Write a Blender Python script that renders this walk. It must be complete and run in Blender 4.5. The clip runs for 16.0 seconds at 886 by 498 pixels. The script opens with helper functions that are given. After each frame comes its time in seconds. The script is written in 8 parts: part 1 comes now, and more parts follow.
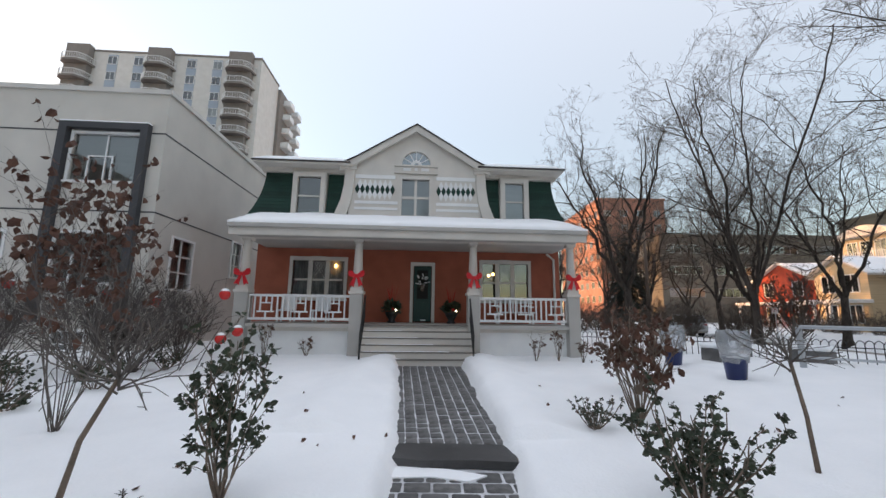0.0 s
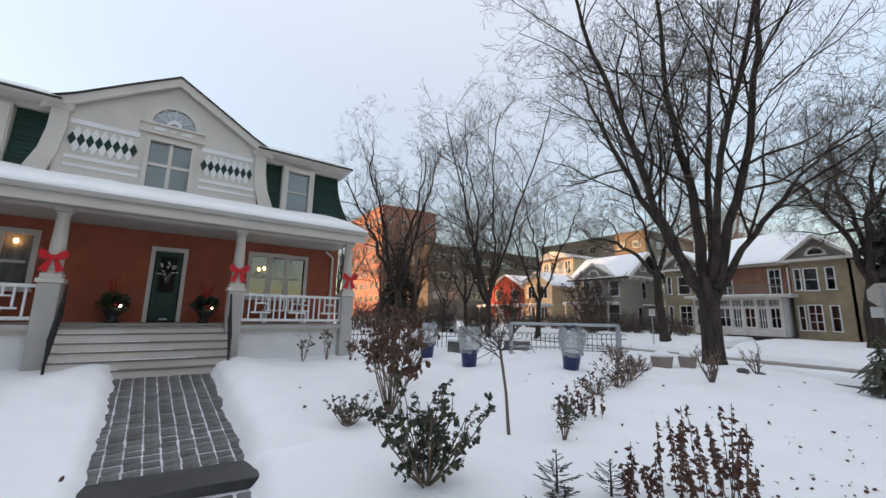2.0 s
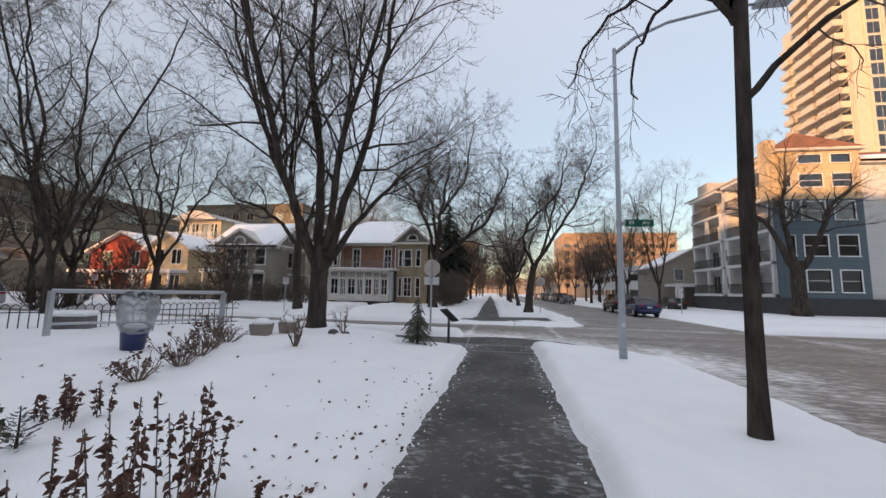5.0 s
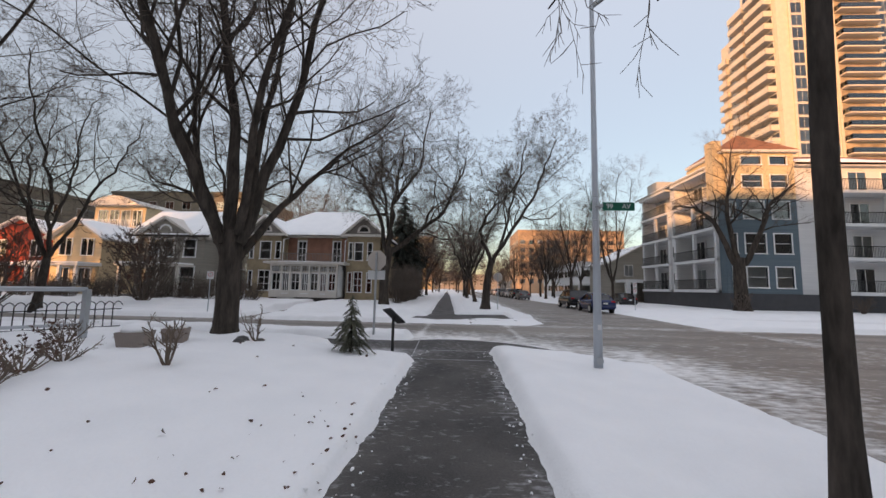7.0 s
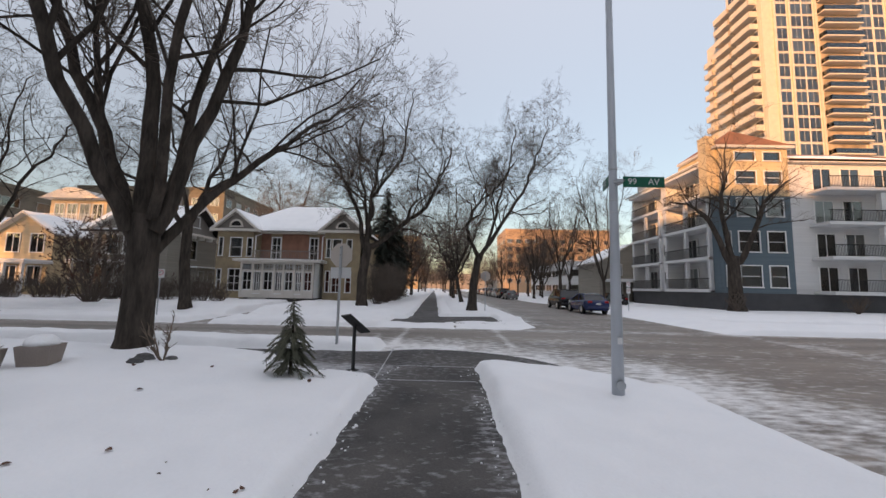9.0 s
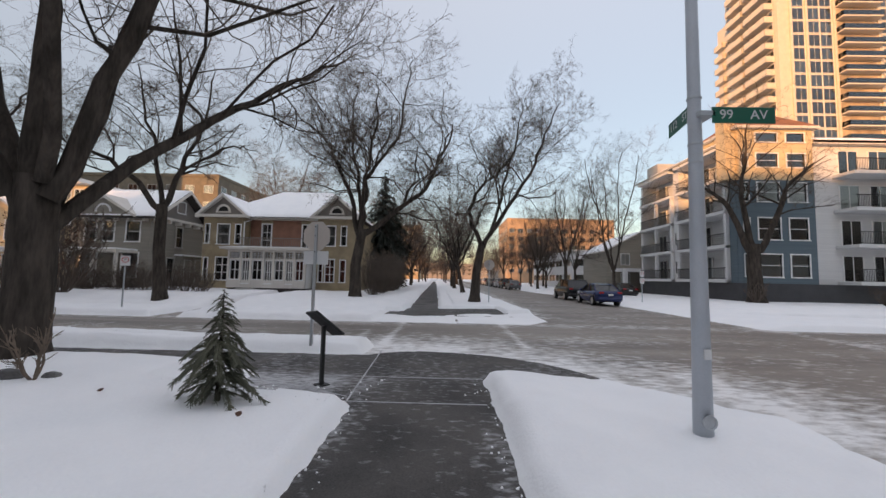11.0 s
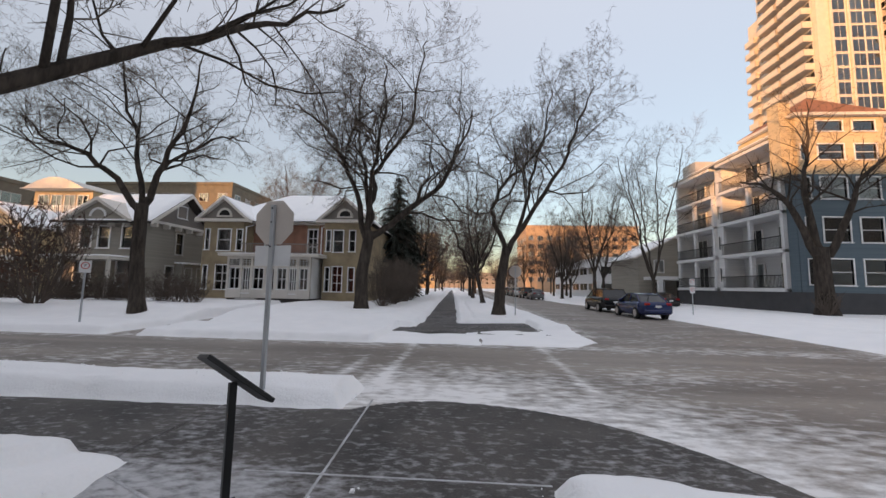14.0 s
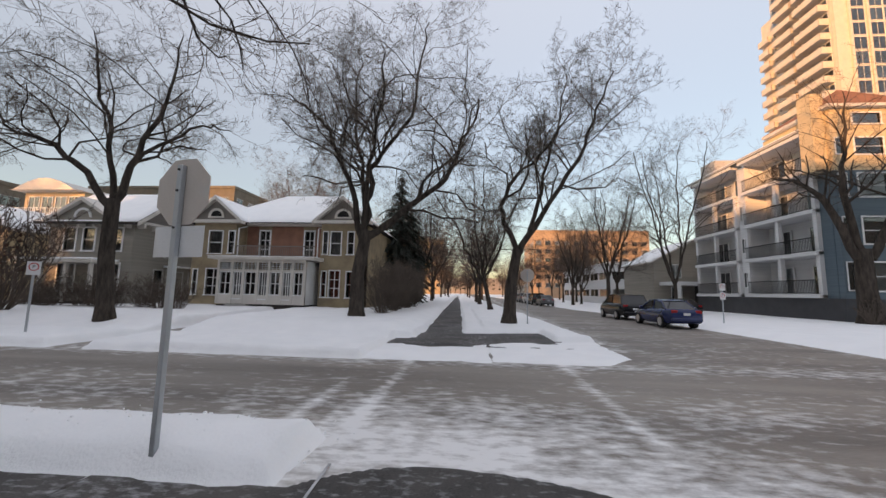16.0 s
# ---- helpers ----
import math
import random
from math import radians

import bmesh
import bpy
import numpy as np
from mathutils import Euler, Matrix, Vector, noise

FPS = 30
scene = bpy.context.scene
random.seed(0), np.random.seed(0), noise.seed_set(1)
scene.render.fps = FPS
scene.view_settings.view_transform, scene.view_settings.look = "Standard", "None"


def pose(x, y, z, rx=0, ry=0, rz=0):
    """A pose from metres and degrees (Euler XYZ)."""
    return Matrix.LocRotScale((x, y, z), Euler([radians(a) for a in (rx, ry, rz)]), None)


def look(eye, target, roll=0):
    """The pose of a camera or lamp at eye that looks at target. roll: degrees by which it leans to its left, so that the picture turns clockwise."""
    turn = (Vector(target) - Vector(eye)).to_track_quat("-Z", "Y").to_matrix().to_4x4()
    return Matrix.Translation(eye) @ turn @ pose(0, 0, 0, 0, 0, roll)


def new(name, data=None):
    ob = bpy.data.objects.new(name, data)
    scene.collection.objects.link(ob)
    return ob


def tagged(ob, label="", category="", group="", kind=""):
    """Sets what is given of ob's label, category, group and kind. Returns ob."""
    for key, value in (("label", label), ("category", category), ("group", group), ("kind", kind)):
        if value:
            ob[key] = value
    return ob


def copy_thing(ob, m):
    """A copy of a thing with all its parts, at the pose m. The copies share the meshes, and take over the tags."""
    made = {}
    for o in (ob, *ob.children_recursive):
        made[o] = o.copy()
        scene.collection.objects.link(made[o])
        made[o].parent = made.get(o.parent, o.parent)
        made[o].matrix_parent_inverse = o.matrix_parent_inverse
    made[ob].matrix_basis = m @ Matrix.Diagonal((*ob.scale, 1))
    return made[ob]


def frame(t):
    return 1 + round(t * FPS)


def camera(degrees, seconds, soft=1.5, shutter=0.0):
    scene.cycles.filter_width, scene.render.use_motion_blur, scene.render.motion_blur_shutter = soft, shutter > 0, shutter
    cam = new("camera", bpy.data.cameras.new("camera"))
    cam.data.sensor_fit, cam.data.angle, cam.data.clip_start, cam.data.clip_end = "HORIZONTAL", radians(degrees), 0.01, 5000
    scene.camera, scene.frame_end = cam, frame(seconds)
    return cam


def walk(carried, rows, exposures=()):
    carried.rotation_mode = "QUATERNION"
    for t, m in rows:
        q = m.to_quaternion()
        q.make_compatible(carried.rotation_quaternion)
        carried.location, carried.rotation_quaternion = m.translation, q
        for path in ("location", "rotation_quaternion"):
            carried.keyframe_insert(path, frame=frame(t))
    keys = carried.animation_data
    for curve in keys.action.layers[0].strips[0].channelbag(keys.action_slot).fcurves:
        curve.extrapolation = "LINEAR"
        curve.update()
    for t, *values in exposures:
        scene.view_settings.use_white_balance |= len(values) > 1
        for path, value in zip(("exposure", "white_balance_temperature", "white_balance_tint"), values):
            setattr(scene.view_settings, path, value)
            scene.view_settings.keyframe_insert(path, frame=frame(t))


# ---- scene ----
cam = camera(99.0, 16.0)
METRES, EYE, TILT, LEAN, TURN = 12.8, 1.75, 0.0, 0.0, 0.0
ROWS = [
    (0.0, 0.0, 0.0, 0.0, -0.12, 9.3, -0.74),
    (0.5, 0.0087, 0.0007, -0.0017, -4.6, 9.39, -0.86),
    (1.0, 0.0138, 0.0026, -0.0011, -13.58, 9.42, -0.96),
    (1.5, 0.0142, 0.0045, 0.0009, -24.21, 9.48, -1.03),
    (2.0, 0.0154, 0.0077, -0.0002, -32.4, 9.65, -1.18),
    (2.5, 0.0259, 0.006, -0.0017, -41.79, 9.73, -1.29),
    (3.0, 0.0418, -0.0027, -0.002, -50.15, 9.49, -1.14),
    (3.5, 0.0583, -0.011, -0.0079, -57.49, 8.91, -1.31),
    (4.0, 0.0821, -0.0092, -0.0075, -67.43, 7.29, -1.21),
    (4.5, 0.1112, -0.0113, -0.0094, -75.7, 6.56, -1.31),
    (5.0, 0.1482, -0.02, -0.0072, -80.82, 6.31, -1.22),
    (7.5, 0.3356, -0.0242, -0.0058, -87.66, 5.78, -1.24),
    (8.0, 0.3742, -0.0284, -0.0051, -88.24, 5.79, -1.22),
    (8.5, 0.4114, -0.0349, -0.004, -88.84, 5.74, -1.21),
    (9.0, 0.4494, -0.0358, -0.004, -89.19, 5.74, -1.19),
    (11.5, 0.6423, -0.0369, -0.0077, -89.06, 3.75, -1.22),
    (12.0, 0.6819, -0.0365, -0.0079, -89.21, 3.35, -1.18),
    (12.5, 0.7169, -0.0304, -0.0062, -89.35, 3.32, -1.12),
    (13.0, 0.7556, -0.028, -0.0063, -89.41, 4.01, -1.2),
    (13.5, 0.7946, -0.0224, -0.008, -87.9, 5.21, -1.16),
    (14.0, 0.8346, -0.0246, -0.0083, -86.48, 5.58, -1.16),
    (14.5, 0.8738, -0.0255, -0.0101, -85.9, 5.72, -1.15),
    (15.0, 0.9122, -0.0262, -0.0129, -85.69, 5.81, -1.2),
    (15.5, 0.9488, -0.0245, -0.0108, -85.72, 5.93, -1.19),
    (16.0, 0.9833, -0.0235, -0.0109, -85.54, 6.45, -1.21),
]
walk(cam, [(t, pose(0, 0, EYE, TILT, LEAN, TURN) @ pose(METRES * x, METRES * y, METRES * z, 90 + pitch, roll, yaw)) for t, x, y, z, yaw, pitch, roll in ROWS],
     exposures=[(0.0, 1.5, 6550, 11), (2.5, 1.45, 6500, 11), (4.0, 1.3, 6500, 12), (6.0, 1.12, 6700, 15), (10.0, 1.12, 6750, 15), (16.0, 1.18, 6800, 15)])

# ---- light ----
SUN_UP, SUN_XY = radians(7.0), (-0.82, 0.572)
world = bpy.data.worlds.new("sky")
scene.world = world
world.use_nodes = True
wn = world.node_tree.nodes
sky = wn.new("ShaderNodeTexSky")
sky.sky_type, sky.sun_disc = "NISHITA", False
sky.sun_elevation = SUN_UP
sky.sun_rotation = math.atan2(SUN_XY[0], SUN_XY[1])
sky.air_density, sky.dust_density, sky.ozone_density = 1.0, 0.6, 1.2
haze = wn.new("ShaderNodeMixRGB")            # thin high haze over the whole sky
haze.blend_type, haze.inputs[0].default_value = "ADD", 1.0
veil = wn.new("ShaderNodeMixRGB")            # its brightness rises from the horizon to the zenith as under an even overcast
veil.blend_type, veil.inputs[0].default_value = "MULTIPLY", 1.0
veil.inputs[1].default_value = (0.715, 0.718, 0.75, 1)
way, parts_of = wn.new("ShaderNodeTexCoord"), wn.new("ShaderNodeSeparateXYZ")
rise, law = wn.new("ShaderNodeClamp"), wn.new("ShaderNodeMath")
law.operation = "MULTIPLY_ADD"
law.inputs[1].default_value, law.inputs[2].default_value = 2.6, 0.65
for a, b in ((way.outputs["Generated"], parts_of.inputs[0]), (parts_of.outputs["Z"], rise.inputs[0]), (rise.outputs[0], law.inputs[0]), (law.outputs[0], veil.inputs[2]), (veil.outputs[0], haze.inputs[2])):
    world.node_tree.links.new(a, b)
clear = wn.new("ShaderNodeMixRGB")           # the blue shows through at about half its strength
clear.blend_type, clear.inputs[0].default_value = "MULTIPLY", 1.0
clear.inputs[2].default_value = (0.58, 0.58, 0.58, 1)
wn["Background"].inputs[1].default_value = 0.132
world.node_tree.links.new(sky.outputs[0], clear.inputs[1])
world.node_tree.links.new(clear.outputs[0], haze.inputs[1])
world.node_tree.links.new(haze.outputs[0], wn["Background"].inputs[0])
sun = new("sun", bpy.data.lights.new("sun", "SUN"))
sun.data.energy, sun.data.angle, sun.data.color = 3.0, radians(0.6), (1.0, 0.5, 0.2)
sun_dir = Vector((SUN_XY[0] * math.cos(SUN_UP), SUN_XY[1] * math.cos(SUN_UP), math.sin(SUN_UP)))
sun.matrix_world = look(sun_dir * 100, (0, 0, 0))


# ---- materials ----
def mat(name, col, col2=None, scale=8.0, rough=0.8, bump=0.2, metal=0.0, detail=6.0, stretch=(1, 1, 1), fine=60.0, spec=0.4, vary=0.0):
    """A surface with two-scale colour variation and relief; vary: colour change from piece to piece."""
    m = bpy.data.materials.new(name)
    m.use_nodes = True
    nt = m.node_tree
    n, li = nt.nodes, nt.links
    b = n["Principled BSDF"]
    col2 = col2 or tuple(c * 0.78 for c in col)
    tc = n.new("ShaderNodeTexCoord")
    mp = n.new("ShaderNodeMapping")
    mp.inputs["Scale"].default_value = stretch
    li.new(tc.outputs["Object"], mp.inputs[0])
    a = n.new("ShaderNodeTexNoise")
    a.inputs["Scale"].default_value, a.inputs["Detail"].default_value = scale * 0.15, detail
    f = n.new("ShaderNodeTexNoise")
    f.inputs["Scale"].default_value, f.inputs["Detail"].default_value = fine, 4
    for q in (a, f):
        li.new(mp.outputs[0], q.inputs["Vector"])
    mul = n.new("ShaderNodeMath")
    mul.operation = "MULTIPLY_ADD"
    mul.inputs[1].default_value = 0.45
    li.new(f.outputs[0], mul.inputs[0])
    sub = n.new("ShaderNodeMath")
    sub.operation = "SUBTRACT"
    sub.inputs[1].default_value = 0.22
    li.new(a.outputs[0], sub.inputs[0])
    li.new(sub.outputs[0], mul.inputs[2])
    r = n.new("ShaderNodeValToRGB")
    r.color_ramp.elements[0].position, r.color_ramp.elements[1].position = 0.3, 0.7
    r.color_ramp.elements[0].color, r.color_ramp.elements[1].color = (*col2, 1), (*col, 1)
    li.new(mul.outputs[0], r.inputs[0])
    out = r.outputs[0]
    if vary:
        oi = n.new("ShaderNodeObjectInfo")
        hs = n.new("ShaderNodeHueSaturation")
        mr = n.new("ShaderNodeMapRange")
        mr.inputs["To Min"].default_value, mr.inputs["To Max"].default_value = 1 - vary, 1 + vary
        li.new(oi.outputs["Random"], mr.inputs[0])
        li.new(mr.outputs[0], hs.inputs["Value"])
        li.new(out, hs.inputs["Color"])
        out = hs.outputs[0]
    li.new(out, b.inputs["Base Color"])
    b.inputs["Roughness"].default_value, b.inputs["Metallic"].default_value = rough, metal
    b.inputs["Specular IOR Level"].default_value = spec
    if bump:
        bp = n.new("ShaderNodeBump")
        bp.inputs["Strength"].default_value, bp.inputs["Distance"].default_value = bump, 0.02
        li.new(mul.outputs[0], bp.inputs["Height"])
        li.new(bp.outputs[0], b.inputs["Normal"])
    return m


def glass_mat(name, tint, gloss=0.9):
    m = bpy.data.materials.new(name)
    m.use_nodes = True
    n, li = m.node_tree.nodes, m.node_tree.links
    n.remove(n["Principled BSDF"])
    tr, gl, mx, fr = n.new("ShaderNodeBsdfTransparent"), n.new("ShaderNodeBsdfGlossy"), n.new("ShaderNodeMixShader"), n.new("ShaderNodeFresnel")
    tr.inputs[0].default_value, gl.inputs[0].default_value = (*tint, 1), (gloss, gloss, gloss, 1)
    gl.inputs["Roughness"].default_value = 0.02
    fr.inputs[0].default_value = 2.4
    li.new(fr.outputs[0], mx.inputs[0])
    li.new(tr.outputs[0], mx.inputs[1])
    li.new(gl.outputs[0], mx.inputs[2])
    li.new(mx.outputs[0], n["Material Output"].inputs[0])
    return m


def lamp_mat(name, col, power):
    m = bpy.data.materials.new(name)
    m.use_nodes = True
    b = m.node_tree.nodes["Principled BSDF"]
    b.inputs["Base Color"].default_value = (*col, 1)
    b.inputs["Emission Color"].default_value, b.inputs["Emission Strength"].default_value = (*col, 1), power
    return m


def ground_mix(name, base, base2, snow, scale, stretch, wet=0.6, grain=(1, 1, 1)):
    """Asphalt or concrete, over which packed snow lies where the mesh's 'cover' attribute says, broken up by streaks."""
    m = mat(name, base, base2, scale=6, rough=wet, bump=0.35, fine=60, stretch=grain)
    n, li = m.node_tree.nodes, m.node_tree.links
    b = n["Principled BSDF"]
    under = b.inputs["Base Color"].links[0].from_socket
    at = n.new("ShaderNodeAttribute")
    at.attribute_name = "cover"
    tc, mp, no, n2 = n.new("ShaderNodeTexCoord"), n.new("ShaderNodeMapping"), n.new("ShaderNodeTexNoise"), n.new("ShaderNodeTexNoise")
    mp.inputs["Scale"].default_value = stretch
    li.new(tc.outputs["Object"], mp.inputs[0])
    li.new(mp.outputs[0], no.inputs["Vector"])
    li.new(tc.outputs["Object"], n2.inputs["Vector"])
    no.inputs["Scale"].default_value, no.inputs["Detail"].default_value, no.inputs["Roughness"].default_value = scale, 8, 0.62
    n2.inputs["Scale"].default_value, n2.inputs["Detail"].default_value = 0.6, 6
    ad = n.new("ShaderNodeMath")
    ad.operation = "MULTIPLY_ADD"
    ad.inputs[1].default_value = 0.6
    li.new(n2.outputs[0], ad.inputs[0])
    st = n.new("ShaderNodeMath")
    st.operation = "MULTIPLY"
    st.inputs[1].default_value = 1.6
    li.new(no.outputs[0], st.inputs[0])
    li.new(st.outputs[0], ad.inputs[2])
    s = n.new("ShaderNodeMath")
    s.operation = "ADD"
    li.new(ad.outputs[0], s.inputs[0])
    li.new(at.outputs["Fac"], s.inputs[1])
    mr = n.new("ShaderNodeMapRange")
    mr.inputs["From Min"].default_value, mr.inputs["From Max"].default_value = 1.2, 1.75
    li.new(s.outputs[0], mr.inputs[0])
    mx = n.new("ShaderNodeMixRGB")
    li.new(mr.outputs[0], mx.inputs[0])
    li.new(under, mx.inputs[1])
    mx.inputs[2].default_value = (*snow, 1)
    li.new(mx.outputs[0], b.inputs["Base Color"])
    return m


SNOW = mat("snow", (0.95, 0.95, 0.955), (0.9, 0.905, 0.915), scale=9, rough=0.75, bump=0.85, fine=30, spec=0.2)
SNOW.node_tree.nodes["Principled BSDF"].inputs["Subsurface Weight"].default_value = 0.0
ROAD = ground_mix("asphalt", (0.3, 0.265, 0.23), (0.15, 0.13, 0.115), (0.85, 0.84, 0.83), 7.0, (1.0, 0.42, 1.0), 0.6, (1.2, 0.13, 1))
WALK = ground_mix("concrete_walk", (0.11, 0.1, 0.092), (0.035, 0.033, 0.032), (0.5, 0.5, 0.51), 12.0, (1.0, 0.5, 1.0), 0.75)
BARK = mat("bark", (0.082, 0.067, 0.057), (0.03, 0.026, 0.022), scale=40, rough=0.95, bump=0.9, stretch=(1, 1, 0.22), fine=30, spec=0.1)
TWIG = mat("twig", (0.15, 0.122, 0.103), (0.09, 0.073, 0.062), rough=0.95, bump=0.0, spec=0.1)
BRICK = mat("red_brick", (0.37, 0.112, 0.066), (0.28, 0.084, 0.05), scale=12, rough=0.9, bump=0.3)
OLDRED = mat("weathered_red_brick", (0.3, 0.15, 0.1), (0.2, 0.1, 0.07), scale=10, rough=0.9, bump=0.3)
TAN_BRICK = mat("tan_brick", (0.36, 0.285, 0.18), (0.24, 0.19, 0.125), scale=10, rough=0.9, bump=0.3)
CREAM = mat("cream_paint", (0.64, 0.6, 0.545), (0.56, 0.525, 0.48), rough=0.6, bump=0.1)
GREYTRIM = mat("grey_trim", (0.46, 0.44, 0.41), (0.38, 0.365, 0.34), rough=0.65, bump=0.1)
WHITE = mat("white_paint", (0.78, 0.78, 0.77), (0.68, 0.68, 0.68), rough=0.5, bump=0.08)
GREEN = mat("green_shingle", (0.014, 0.05, 0.036), (0.008, 0.03, 0.022), rough=0.7, bump=0.3, vary=0.25)
GREENDOOR = mat("green_door", (0.012, 0.045, 0.035), (0.009, 0.032, 0.026), rough=0.35, bump=0.05)
DARKROOF = mat("dark_roof", (0.06, 0.05, 0.045), (0.035, 0.03, 0.028), rough=0.9)
STUCCO = mat("grey_stucco", (0.6, 0.57, 0.52), (0.52, 0.495, 0.455), scale=5, rough=0.9, bump=0.35, fine=120)
CHARCOAL = mat("charcoal", (0.06, 0.06, 0.065), (0.045, 0.045, 0.05), rough=0.6)
BLACK = mat("black_metal", (0.012, 0.012, 0.013), (0.008, 0.008, 0.008), rough=0.45, bump=0.05, spec=0.5)
STEEL = mat("galvanised_steel", (0.5, 0.52, 0.54), (0.4, 0.42, 0.44), rough=0.45, metal=0.6, bump=0.05)
POLE = mat("painted_pole", (0.5, 0.53, 0.57), (0.42, 0.45, 0.49), rough=0.5, bump=0.1, metal=0.2)
RED = mat("red_ribbon", (0.6, 0.012, 0.02), (0.48, 0.008, 0.015), rough=0.4, bump=0.1)
# near-black sheet close behind panes: the unlit interior put into its colour
ROOMDARK = mat("painted_room_dark", (0.02, 0.018, 0.016), (0.012, 0.011, 0.01), rough=0.9, bump=0)
BLIND = mat("window_blind", (0.6, 0.6, 0.6), (0.52, 0.52, 0.53), rough=0.9, bump=0.1, stretch=(1, 1, 8))
CURTAIN = mat("lace_curtain", (0.5, 0.5, 0.5), (0.22, 0.22, 0.23), scale=20, rough=0.9, stretch=(6, 6, 0.6))
GLASS = glass_mat("window_glass", (0.75, 0.8, 0.8))
CHALET = mat("beige_siding", (0.3, 0.275, 0.235), (0.235, 0.215, 0.185), rough=0.8, stretch=(0.2, 0.2, 6))
BLUEGREY = mat("blue_siding", (0.115, 0.155, 0.18), (0.09, 0.125, 0.15), rough=0.7, stretch=(0.2, 0.2, 8))
APTWHITE = mat("white_siding", (0.66, 0.66, 0.66), (0.58, 0.58, 0.585), rough=0.7, stretch=(0.2, 0.2, 8))
TOWERSKIN = mat("tower_panel", (0.6, 0.52, 0.42), (0.53, 0.46, 0.37), rough=0.7, bump=0.1)
HIRISE = mat("white_precast", (0.62, 0.6, 0.57), (0.55, 0.53, 0.5), rough=0.85)
TAUPE = mat("taupe_concrete", (0.23, 0.205, 0.185), (0.19, 0.17, 0.155), rough=0.85)
PALEBLUE = mat("pale_blue_panel", (0.35, 0.4, 0.47), (0.3, 0.35, 0.42), rough=0.7)
REDBLOCK = mat("reddish_precast", (0.42, 0.2, 0.14), (0.33, 0.155, 0.11), rough=0.85)
# warm tan behind the tower glass; reflected evening light painted into the colour
TOWERREFLECT = mat("tower_warm_reflection", (0.5, 0.4, 0.3), (0.22, 0.18, 0.14), scale=2.5, rough=0.8)
TANBLOCK = mat("tan_precast", (0.42, 0.3, 0.2), (0.33, 0.235, 0.16), rough=0.85)
OLIVE = mat("olive_concrete", (0.17, 0.15, 0.115), (0.13, 0.115, 0.09), rough=0.85)
ORANGEROOF = mat("terracotta_shingle", (0.3, 0.13, 0.07), (0.22, 0.095, 0.05), rough=0.9, bump=0.5, fine=30)
PALEYELLOW = mat("pale_yellow_siding", (0.62, 0.5, 0.32), (0.52, 0.42, 0.27), rough=0.8, stretch=(0.2, 0.2, 8))
REDHOUSE = mat("red_siding", (0.38, 0.06, 0.03), (0.28, 0.045, 0.025), rough=0.8)


